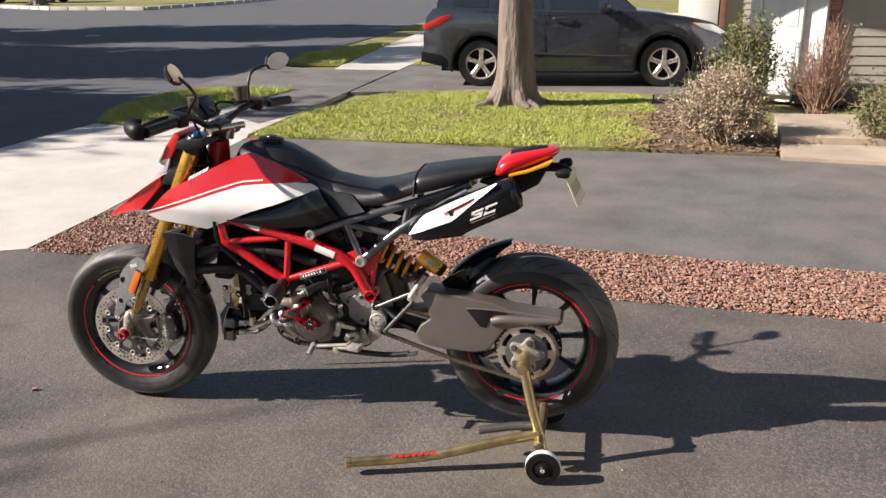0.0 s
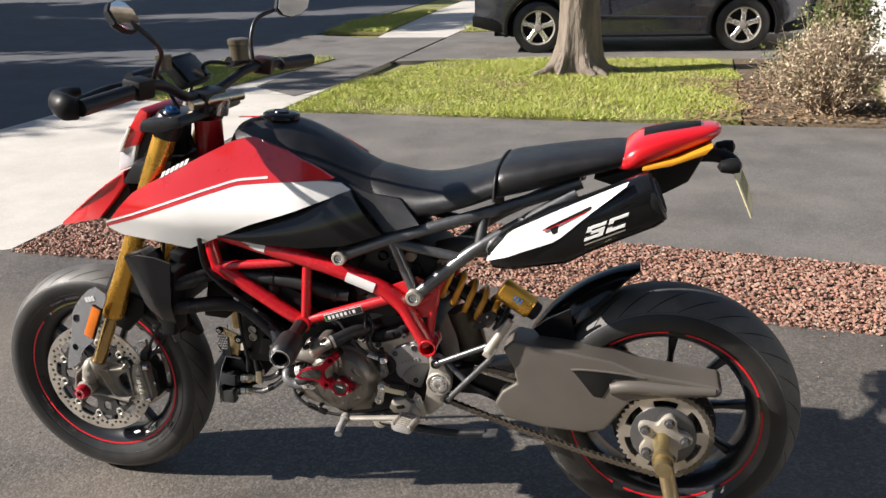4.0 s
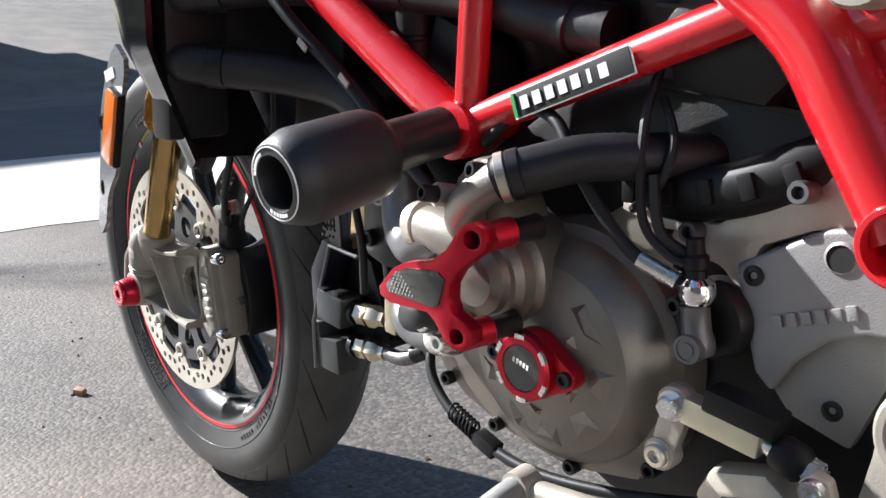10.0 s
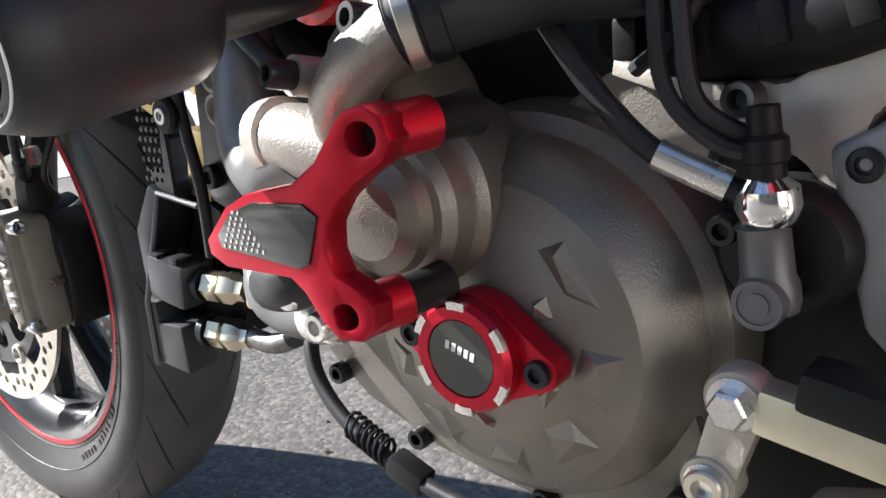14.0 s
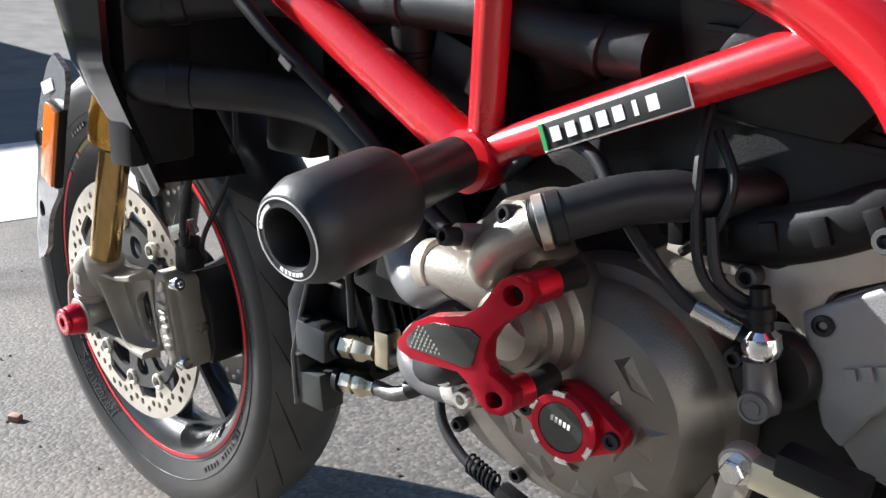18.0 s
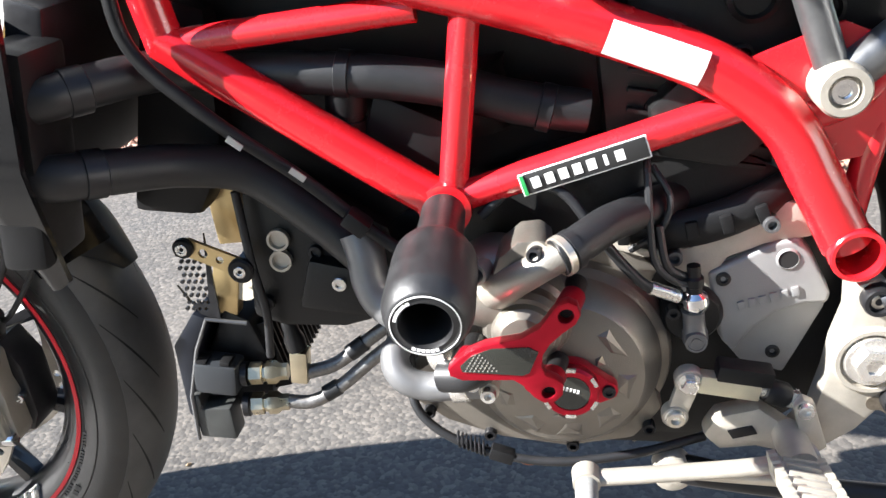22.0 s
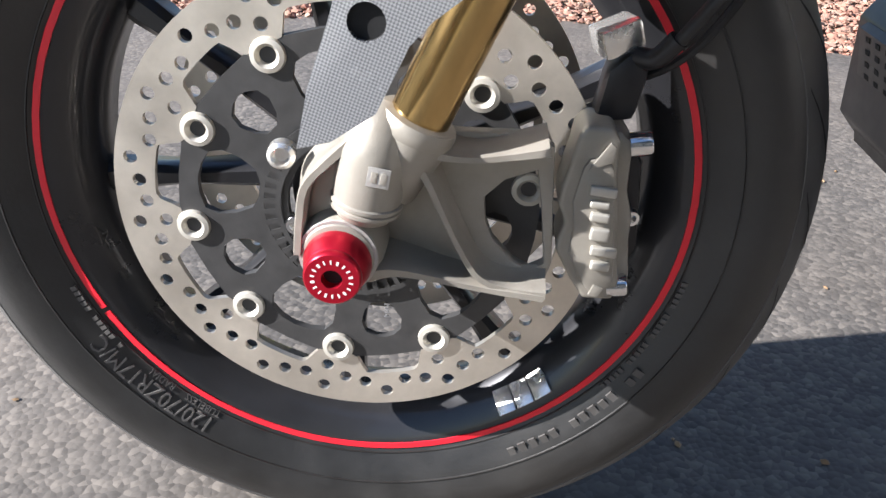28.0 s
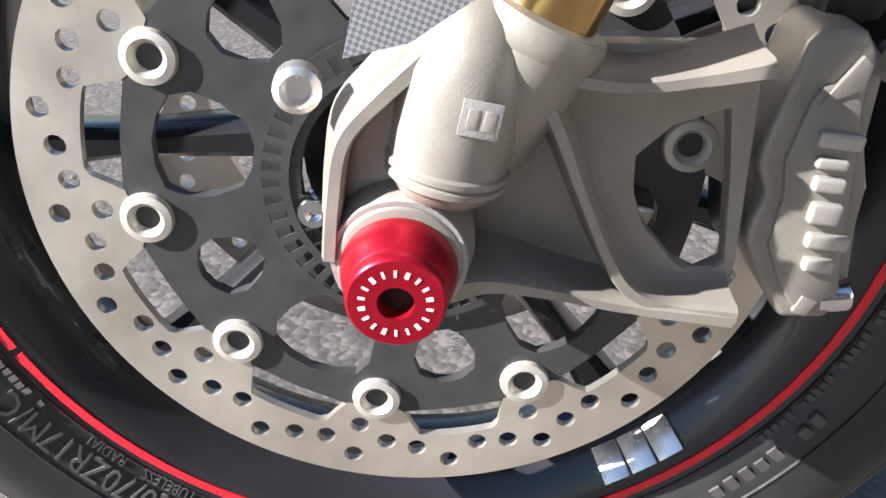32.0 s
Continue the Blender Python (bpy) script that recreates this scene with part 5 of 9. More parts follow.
part("brake_lever", tube([(0.40, 0.22, 1.16), (0.40, 0.27, 1.155), (0.45, 0.40, 1.145)], 0.0075, 10, 6), SATIN, bar)
part("switch_block", box((0.375, -0.245, 1.165), (0.05, 0.055, 0.045), (0, 10, -10), 0.008), BLACK, bar)
part("switch_block", box((0.452, 0.245, 1.15), (0.05, 0.055, 0.045), (0, 10, 15), 0.008), mat("dark red switch", (0.035, 0.012, 0.012), 0.45), bar)
part("master_cylinder", tube([(0.34, -0.22, 1.18), (0.355, -0.15, 1.185)], 0.015, 14, 1), SATIN, bar)
part("master_cylinder", tube([(0.415, 0.21, 1.17), (0.405, 0.14, 1.17)], 0.015, 14, 1), SATIN, bar)
for c, r, h in (((0.375, -0.13, 1.19), 0.017, 0.035), ((0.425, 0.16, 1.175), 0.024, 0.055)):
    res = part("fluid_reservoir", lathe([(r, 0), (r * 1.05, h * 0.7), (r * 1.15, h * 0.72), (r * 1.15, h * 0.95), (r * 0.9, h)], c, (0, 0, 1), 24), mat("smoked plastic %.3f" % r, (0.09, 0.075, 0.05), 0.3), bar, "smoked fluid reservoir")
part("bar_clamp", box((0.405, 0, 1.10), (0.05, 0.11, 0.05), (0, 10, 0), 0.01), SATIN, bar)
dash = part("dashboard", box((0.345, 0.02, 1.165), (0.03, 0.13, 0.085), (0, -38, 0), 0.012), BLACK, bike, "black instrument panel")
part("screen", box((0.362, 0.02, 1.172), (0.004, 0.11, 0.065), (0, -38, 0), 0.002), GLOSS, dash)
part("lever_hose", tube([(0.35, -0.15, 1.185), (0.32, -0.06, 1.16), (0.34, -0.02, 1.06), (0.37, -0.03, 0.98)], 0.005, 8, 8), HOSE, bar)
part("lever_hose", tube([(0.41, 0.13, 1.17), (0.36, 0.08, 1.17), (0.33, 0.03, 1.08), (0.33, 0.02, 0.96)], 0.005, 8, 8), HOSE, bar)
part("ignition", tube([(0.43, 0.01, 1.06), (0.44, 0.01, 1.10)], 0.02, 16, 1), BRIGHT, bike, "steel steering damper and key lock")
part("steering_damper", tube([(0.40, -0.075, 1.098), (0.47, 0.06, 1.10)], 0.013, 16, 1), BRASS, bike, "gold-coloured steering damper")
for s, c, stem, yaw in ((-1, (0.420, -0.335, 1.325), [(0.385, -0.20, 1.175), (0.412, -0.22, 1.21), (0.450, -0.26, 1.245), (0.456, -0.305, 1.280), (0.432, -0.330, 1.315)], 82), (1, (0.505, 0.335, 1.305), [(0.43, 0.225, 1.165), (0.425, 0.24, 1.225), (0.435, 0.265, 1.27), (0.47, 0.30, 1.29)], 100)):
    mir = part("mirror", tube(stem, 0.0055, 10, 6), SATIN, bike, "black mirror on a bent stem")
    m4 = Matrix.Translation(c) @ pose(0, 0, 0, 0, 7 if s > 0 else -30, -22 if s > 0 else 12)
    head = loft(bmesh.new(), [[Vector((x, k * 0.065 * math.cos(a) * (1.15 if math.cos(a) * s > 0 else 0.9), k * 0.038 * math.sin(a))) for a in np.radians([12, 48, 84, 118, 150, 196, 232, 268, 300, 332])] for x, k in ((-0.018, 0.35), (-0.014, 0.75), (-0.006, 0.98), (0.004, 1.0), (0.006, 0.96))])
    bmesh.ops.transform(head, matrix=m4, verts=head.verts)
    part("mirror_shell", head, BLACK, mir)
    glass = loft(bmesh.new(), [[Vector((x, k * 0.065 * math.cos(a) * (1.15 if math.cos(a) * s > 0 else 0.9), k * 0.038 * math.sin(a))) for a in np.radians([12, 48, 84, 118, 150, 196, 232, 268, 300, 332])] for x, k in ((0.0055, 0.93), (0.0078, 0.92))])
    bmesh.ops.transform(glass, matrix=m4, verts=glass.verts)
    part("mirror_glass", glass, GLASSY, mir, "mirror glass")

# ---- radiator, shroud and hoses ----
rad = part("radiator", prism([(0.319, 0.60), (0.349, 0.595), (0.38, 0.745), (0.35, 0.755)], -0.175, 0.175, 0.004), SATIN, bike, "black radiator core")
for k in range(16):
    z = 0.54 + 0.0125 * k
    if z > 0.605:
        part("radiator_fin", box((0.302 + 0.205 * (z - 0.53), 0, z), (0.004, 0.30, 0.003), (0, 0, 0)), ENGDARK, rad)
shroud_edge = ([(0.262, 0.755), (0.305, 0.766), (0.350, 0.762), (0.390, 0.750)], [(0.336, 0.528), (0.345, 0.522), (0.355, 0.523), (0.366, 0.531)])
shroud = part("radiator_shroud", skin(*shroud_edge, lambda x, z, u, v: -0.203 - 0.043 * min(1.0, max(0.0, z - 0.527) / 0.11) + 0.03 * max(0.0, 0.45 - u) ** 1.2, 0.006, 14, 10), GLOSS, bike, "glossy black radiator shroud")
mirrored(shroud)
part("shroud_face", skin([(0.266, 0.752), (0.302, 0.75)], [(0.336, 0.530), (0.348, 0.526)], lambda x, z, u, v: -0.196 - 0.035 * min(1.0, max(0.0, z - 0.527) / 0.11) + 0.09 * u, 0.005, 6, 8), GLOSS, shroud, "glossy black front face")
part("shroud_tab", prism([(0.256, 0.757), (0.30, 0.768), (0.315, 0.758), (0.275, 0.743)], -0.230, -0.17, 0.006), GLOSS, shroud, "glossy tab")
part("fan_shroud", prism([(0.375, 0.55), (0.44, 0.545), (0.47, 0.60), (0.475, 0.73), (0.42, 0.745)], -0.10, 0.13, 0.01), BLACK, bike, "black radiator fan shroud")
part("radiator_tank", prism([(0.328, 0.552), (0.366, 0.552), (0.388, 0.722), (0.350, 0.728)], -0.228, -0.165, 0.006), BLACK, rad, "black radiator side tank")
hose_up = part("coolant_hose", tube([(0.366, -0.212, 0.624), (0.384, -0.205, 0.622), (0.41, -0.178, 0.617), (0.45, -0.138, 0.608), (0.50, -0.115, 0.592), (0.555, -0.118, 0.553), (0.60, -0.125, 0.515)], 0.0185, 16, 8), HOSE, bike, "black rubber coolant hose")
part("coolant_elbow", tube([(0.594, -0.134, 0.545), (0.600, -0.140, 0.528), (0.604, -0.146, 0.505), (0.615, -0.152, 0.488), (0.635, -0.160, 0.482), (0.655, -0.166, 0.492), (0.675, -0.170, 0.500)], 0.0168, 18, 8), mat("grey coated pipe", (0.15, 0.15, 0.152), 0.4, 0.4, bump=0.1), bike, "grey metal coolant elbow")
part("coolant_hose", tube([(0.366, -0.212, 0.682), (0.388, -0.203, 0.684), (0.41, -0.175, 0.687), (0.45, -0.135, 0.688), (0.505, -0.116, 0.680)], 0.017, 16, 6), HOSE, bike, "black rubber coolant hose")
for c, ax, r in (((0.399, -0.190, 0.6195), (1, 1, -0.15), 0.0200), ((0.400, -0.1885, 0.6855), (1, 1, 0.08), 0.0188), ((0.668, -0.165, 0.452), (1, -0.3, 0.4), 0.0205)):
    part("hose_clamp", lathe([(r * 0.92, -0.009), (r, -0.008), (r, 0.008), (r * 0.92, 0.009)], c, ax, 24), BRIGHT if r > 0.0202 else SATIN, hose_up, "steel hose clamp")
part("coolant_pipe_lower", tube([(0.642, -0.105, 0.452), (0.627, -0.130, 0.445), (0.620, -0.153, 0.434), (0.629, -0.165, 0.421), (0.650, -0.168, 0.415), (0.678, -0.172, 0.420), (0.702, -0.180, 0.428)], 0.0128, 16, 8), bpy.data.materials["grey coated pipe"], bike, "grey metal lower coolant pipe")
part("hose_clamp", lathe([(0.0130, -0.008), (0.0145, -0.007), (0.0145, 0.007), (0.0130, 0.008)], (0.681, -0.173, 0.4208), (1, -0.2, 0.25), 24), BRIGHT, bike, "steel hose clamp")
part("inner_hose", tube([(0.47, -0.112, 0.679), (0.515, -0.115, 0.680), (0.59, -0.118, 0.677), (0.664, -0.117, 0.668), (0.728, -0.112, 0.650), (0.785, -0.108, 0.640)], 0.0178, 16, 6), HOSE, bike, "black hose behind the frame")
part("hose_tee", lathe([(0.0172, 0), (0.0172, 0.020), (0.0155, 0.021), (0.0155, 0.024), (0.0172, 0.025), (0.0165, 0.042)], (0.590, -0.112, 0.664), (-0.1, 0.1, -1), 22), BLACK, bike, "black hose connection")
for x, z in ((0.592, 0.677), (0.752, 0.6445)):
    part("hose_clamp", lathe([(0.0178, -0.006), (0.0198, -0.005), (0.0198, 0.005), (0.0178, 0.006)], (x, -0.118 if x < 0.6 else -0.1105, z), (1, 0, -0.1 if x < 0.6 else -0.25), 22), SATIN, bike)
loom = part("wiring_loom", tube([(0.43, -0.168, 0.79), (0.44, -0.171, 0.715), (0.49, -0.168, 0.66), (0.56, -0.155, 0.60), (0.62, -0.15, 0.545), (0.655, -0.155, 0.525)], 0.0058, 10, 8), BLACK, bike, "black wiring loom along the frame")
for x, y, z, rot in ((0.512, -0.171, 0.637, 38), (0.557, -0.163, 0.608, 38)):
    part("loom_tag", box((x, y, z), (0.014, 0.0015, 0.0055), (0, rot, 0)), MAGN, loom, "small white tag")
part("loom_clip", box((0.60, -0.158, 0.565), (0.022, 0.02, 0.014), (0, 40, 0), 0.003), BLACK, loom)

# ---- crash bobbin ----
bob = part("crash_bobbin", lathe([(0.0175, -0.006), (0.0185, 0.052), (0.0195, 0.055), (0.0285, 0.0605), (0.0308, 0.066), (0.0315, 0.076), (0.0320, 0.125), (0.0308, 0.1295), (0.0265, 0.1405), (0.0245, 0.142), (0.0185, 0.1425), (0.0175, 0.140), (0.0175, 0.095), (0.0002, 0.094)], (0.672, -0.166, 0.573), (0.042, -0.99, -0.13), 48), mat("black nylon", (0.018, 0.018, 0.019), 0.4, 0, 0.25, 60, bump=0.35, bscale=1200), bike, "black nylon crash bobbin with a hollow end")
bd, bu, bw2 = frame_of((0.042, -0.99, -0.13))
part("bobbin_ring", lathe([(0.0240, 0.1422), (0.0240, 0.1429), (0.0233, 0.1430), (0.0233, 0.1422)], (0.672, -0.166, 0.573), (0.042, -0.99, -0.13), 48, cap=False), STICKER, bob, "thin white printed ring")
for k in range(12):
    a = radians(-60 + 9 * k + (70 if k > 5 else 0))
    c = Vector((0.672, -0.166, 0.573)) + bd * 0.1427 + 0.0205 * (math.cos(a) * bu + math.sin(a) * bw2)
    part("ring_letter", box(tuple(c), (0.0022, 0.0006, 0.0026), (-8, math.degrees(-a), 3)), STICKER, bob, "white print as plain bars")

# ---- engine ----
PIPE = bpy.data.materials["grey coated pipe"]
engine = part("engine", prism([(0.60, 0.37), (0.64, 0.345), (0.74, 0.325), (0.88, 0.325), (0.96, 0.345), (1.01, 0.39), (1.02, 0.46), (1.0, 0.56), (0.92, 0.60), (0.84, 0.625), (0.74, 0.60), (0.66, 0.55), (0.60, 0.47)], -0.105, 0.12, 0.012), ENGDARK, bike, "dark twin-cylinder engine with bronze-grey covers")
part("airbox", prism([(0.455, 0.70), (0.54, 0.62), (0.66, 0.57), (0.86, 0.62), (0.95, 0.68), (0.96, 0.79), (0.80, 0.83), (0.55, 0.84), (0.44, 0.82)], -0.075, 0.075, 0.015), BLACK, bike, "black airbox and throttle bodies")
part("rear_cylinder", prism([(0.80, 0.60), (0.92, 0.58), (1.0, 0.64), (1.01, 0.74), (0.93, 0.79), (0.84, 0.77), (0.79, 0.69)], -0.10, 0.10, 0.012), ENGDARK, engine, "dark rear cylinder head")
for x, z, r in ((0.905, 0.725, 0.020), (0.955, 0.715, 0.016), (0.93, 0.762, 0.013), (0.875, 0.748, 0.012), (0.90, 0.68, 0.010)):
    part("head_boss", lathe([(r, -0.004), (r, 0.010), (r * 0.8, 0.012), (r * 0.7, 0.006), (0.0002, 0.006)], (x, -0.10, z), (0, -1, 0), 26), ENGDARK, engine)
part("head_plug", lathe([(0.013, 0), (0.013, 0.012), (0.011, 0.014), (0.001, 0.014)], (0.945, -0.10, 0.752), (0, -1, 0), 24), mat("tan plug", (0.45, 0.38, 0.3), 0.5, 0.3), engine, "tan round plug")
part("cylinder_cover", prism([(0.84, 0.605), (0.90, 0.595), (0.93, 0.625), (0.925, 0.665), (0.86, 0.675), (0.83, 0.645)], -0.125, -0.09, 0.008), ENGDARK, engine)
for k in range(6):
    part("cylinder_ridge", prism([(0.815, 0.606 + 0.016 * k), (0.925, 0.588 + 0.016 * k), (0.927, 0.592 + 0.016 * k), (0.816, 0.610 + 0.016 * k)], -0.108, -0.095, 0.001), ENGDARK, engine)
barrel = part("cylinder_barrel", lathe([(0.040, -0.010), (0.040, 0.030), (0.043, 0.032), (0.043, 0.040), (0.039, 0.042), (0.037, 0.085)], (0.858, -0.060, 0.578), (0.30, 0.05, 1), 36), GREYCAST, engine, "dark grey cylinder barrel")
for x, y, z in ((0.842, -0.100, 0.612), (0.872, -0.102, 0.606), (0.893, -0.098, 0.628), (0.835, -0.098, 0.640)):
    bolt("barrel_bolt", (x, y, z), 0.0058, barrel, SATIN, (0, -1, 0.1), 0.006)
belt = part("belt_cover_rear", tube([(0.800, -0.112, 0.546), (0.835, -0.118, 0.541), (0.875, -0.119, 0.545), (0.915, -0.116, 0.560), (0.945, -0.108, 0.578)], [0.010, 0.012, 0.012, 0.012, 0.009], 12, 6, squash=1.4), BLACK, engine, "black rear belt cover edge")
for k in range(5):
    part("cover_clip", box((0.815 + 0.027 * k, -0.130, 0.541 + 0.0012 * k * k), (0.010, 0.006, 0.016), (0, -6 * k, 0), 0.002), BLACK, belt)
part("injector_cable", tube([(0.835, -0.125, 0.60), (0.850, -0.135, 0.575), (0.842, -0.138, 0.548), (0.820, -0.134, 0.530)], 0.0030, 8, 6), HOSE, engine)
part("throttle_body", lathe([(0.028, 0), (0.03, 0.02), (0.026, 0.05), (0.03, 0.06)], (0.70, -0.06, 0.62), (-0.2, -0.2, 1), 28), ENGDARK, engine)
part("ecu_box", prism([(0.613, 0.659), (0.674, 0.632), (0.670, 0.587), (0.596, 0.614)], -0.112, -0.06, 0.004), BLACK, bike, "black electronics box")

# Unseen lower casing, added only to extend the engine's shadow on the ground.
part("added_sump", prism([(0.64, 0.335), (0.66, 0.275), (0.72, 0.250), (0.88, 0.250), (0.95, 0.285), (0.97, 0.345)], -0.02, 0.125, 0.012), ENGDARK, engine, "unseen dark lower casing added to extend the engine shadow")
# Alternator cover.
AX, AZ = 0.767, 0.4215
COVER = [(0.094, 0.0), (0.0935, 0.016), (0.0905, 0.024), (0.0865, 0.0275), (0.0845, 0.0285), (0.0835, 0.0295), (0.0790, 0.0405), (0.0735, 0.0465), (0.0710, 0.0510), (0.0675, 0.0545), (0.052, 0.0600), (0.030, 0.0655), (0.001, 0.0675)]
cover = part("alternator_cover", lathe(COVER, (AX, -0.102, AZ), (0, -1, 0), 84), ENGINE, engine, "bronze-grey alternator cover", 22)
part("cover_lobe", prism([(0.625, 0.402), (0.632, 0.375), (0.66, 0.355), (0.71, 0.338), (0.77, 0.330), (0.83, 0.342), (0.855, 0.375), (0.83, 0.45), (0.74, 0.50), (0.69, 0.465), (0.66, 0.43)], -0.136, -0.095, 0.010), ENGINE, cover)


def on_cover(r, a, lift):
    y = -0.102 - np.interp(-r, [-q for q, h in COVER], [h for q, h in COVER]) - lift
    return Vector((AX + r * math.cos(radians(a)), y, AZ + r * math.sin(radians(a))))


# Crystal-like raised facets round the face.
for a0, a1, r0, r1 in ((62, 18, 0.046, 0.062), (12, -24, 0.040, 0.064), (-30, -62, 0.040, 0.065), (-68, -100, 0.040, 0.065), (-106, -140, 0.042, 0.065), (-146, -172, 0.044, 0.064), (44, 26, 0.030, 0.042), (-12, -40, 0.030, 0.039), (-80, -110, 0.030, 0.039)):
    am = (a0 + a1) / 2
    base = [on_cover(r0 + 0.004, a0, -0.001), on_cover(r1, a0 * 0.8 + a1 * 0.2, -0.001), on_cover(r1 - 0.002, a1, -0.001), on_cover(r0, a0 * 0.4 + a1 * 0.6, -0.001)]
    peak = [on_cover(r0 * 0.45 + r1 * 0.55, a0 * 0.75 + a1 * 0.25, 0.0034), on_cover(r0 * 0.75 + r1 * 0.25, a0 * 0.42 + a1 * 0.58, 0.0016), on_cover(r0 * 0.35 + r1 * 0.65, a0 * 0.2 + a1 * 0.8, 0.0009)]
    bm = bmesh.new()
    lo, hi = [bm.verts.new(q) for q in base], [bm.verts.new(q) for q in peak]
    for f in ((lo[0], lo[1], hi[0]), (lo[1], hi[2], hi[0]), (lo[1], lo[2], hi[2]), (lo[2], lo[3], hi[1]), (lo[2], hi[1], hi[2]), (lo[3], lo[0], hi[1]), (lo[0], hi[0], hi[1]), (hi[0], hi[2], hi[1])):
        bm.faces.new(f)
    part("cover_facet", bm, ENGINE, cover, angle=3)
for x, z in ((0.70, 0.345), (0.645, 0.368), (0.842, 0.358), (0.857, 0.475), (0.632, 0.392), (0.775, 0.336)):
    bolt("cover_bolt", (x, -0.135, z), 0.0058, cover, SATIN, (0, -1, 0), 0.007)
# Inspection cap in red.
OX, OZ = 0.7725, 0.4250
FLANGE = circle(OX + 0.0305, OZ - 0.002, 0.0085, 8, -75, 75) + circle(OX, OZ, 0.0245, 8, 45, 135) + circle(OX - 0.0305, OZ + 0.002, 0.0085, 8, 105, 255) + circle(OX, OZ, 0.0245, 8, 225, 315)
oil = part("inspection_cap", prism(FLANGE, -0.180, -0.168, 0.0015), REDANO, engine, "red anodised inspection cap")
part("cap_ring", lathe([(0.0225, 0), (0.0235, 0.002), (0.0235, 0.008), (0.0215, 0.0105), (0.0165, 0.0105), (0.016, 0.009), (0.0002, 0.009)], (OX, -0.178, OZ), (0, -1, 0), 48), REDANO, oil)
part("cap_inlay", lathe([(0.0158, 0), (0.0158, 0.0012), (0.0002, 0.0012)], (OX, -0.1868, OZ), (0, -1, 0), 36), DARKCARBON, oil, "dark carbon inlay")
for k in range(6):
    a = 60 * k + 20
    part("cap_notch", prism(circle(OX, OZ, 0.0238, 5, a, a + 22) + circle(OX, OZ, 0.0205, 5, a + 22, a), -0.1889, -0.1865), BRIGHT, oil, "bright milled notch")
for s in (-1, 1):
    bolt("cap_bolt", (OX + s * 0.0312, -0.180, OZ - s * 0.002), 0.0056, oil, SATIN, (0, -1, 0), 0.003)
for k in range(5):
    part("cap_letter", box((OX - 0.006 + 0.003 * k, -0.1882, OZ + 0.005 - 0.0008 * k), (0.0018, 0.0004, 0.0035), (0, 10, 0)), STICKER, oil, "small print as plain bars")

# Water pump with its red guard.
WX, WZ = 0.735, 0.480
pump = part("water_pump", lathe([(0.038, 0.0), (0.0378, 0.020), (0.0374, 0.028), (0.0395, 0.029), (0.0395, 0.040), (0.037, 0.044), (0.0355, 0.045), (0.034, 0.054), (0.030, 0.059), (0.0265, 0.060), (0.025, 0.066), (0.018, 0.071), (0.001, 0.074)], (WX, -0.125, WZ), (0, -1, 0), 44), ENGINE, engine, "bronze-grey water pump housing", 25)
part("pump_outlet", tube([(0.706, -0.160, 0.505), (0.718, -0.184, 0.519), (0.733, -0.194, 0.533), (0.750, -0.197, 0.545), (0.7655, -0.194, 0.553)], [0.018, 0.0145, 0.0128, 0.0122, 0.012], 18, 8), CASTG, pump, "pale cast pump outlet")
part("pump_head", prism([(0.708, 0.524), (0.716, 0.548), (0.732, 0.562), (0.748, 0.564), (0.758, 0.557), (0.757, 0.545), (0.742, 0.536), (0.728, 0.526)], -0.190, -0.145, 0.006), ENGINE, pump, "cast outlet head")
part("pump_body", lathe([(0.036, 0), (0.036, 0.028), (0.033, 0.038), (0.024, 0.046), (0.001, 0.049)], (0.712, -0.128, 0.506), (-0.1, -1, 0.1), 40), ENGINE, pump, "rounded pump casting")
part("belt_cover", prism([(0.462, 0.580), (0.55, 0.560), (0.61, 0.525), (0.67, 0.57), (0.62, 0.60), (0.55, 0.63), (0.47, 0.705), (0.45, 0.66)], -0.07, 0.07, 0.012), BLACK, engine, "black belt cover")
part("pump_inlet", tube([(0.650, -0.166, 0.500), (0.676, -0.172, 0.503), (0.705, -0.168, 0.496), (0.725, -0.16, 0.49)], [0.0165, 0.0165, 0.019, 0.022], 20, 6), CASTG, pump, "pale cast pump inlet")
part("hose_clamp", lathe([(0.0165, -0.006), (0.0185, -0.005), (0.0185, 0.005), (0.0165, 0.006)], (0.657, -0.169, 0.503), (1, -0.1, 0.15), 24), STEEL, pump)
pump_path = [(0.762, -0.196, 0.5515), (0.769, -0.192, 0.5545), (0.786, -0.175, 0.560), (0.803, -0.157, 0.564), (0.830, -0.130, 0.564), (0.855, -0.100, 0.563), (0.866, -0.070, 0.560)]
dense = curve_pts(pump_path, 14)
pump_hose = part("pump_hose", tube([tuple(q) for q in dense], [0.0148 if k % 2 else 0.0152 for k in range(len(dense))], 20, 1), HOSE, engine, "ribbed black rubber pump hose")
for d, w, m in ((0.0, 0.0032, STEEL), (0.0085, 0.0042, SATIN)):
    part("hose_clamp", lathe([(0.0152, -w), (0.0164, -w * 0.85), (0.0164, w * 0.85), (0.0152, w)], (0.7655 + 0.75 * d, -0.1945 + 0.6 * d, 0.5530 + 0.25 * d), (0.75, 0.60, 0.25), 28), m, pump)
for x, y, z in ((0.7465, -0.193, 0.5545), (0.6988, -0.193, 0.5345)):
    bolt("pump_bolt", (x, y, z), 0.0062, pump, SATIN, (-0.2, -1, 0.2), 0.012)
    part("bolt_boss", lathe([(0.0085, -0.03), (0.0085, 0.0)], (x, y, z), (-0.2, -1, 0.2), 18), ALU, pump)
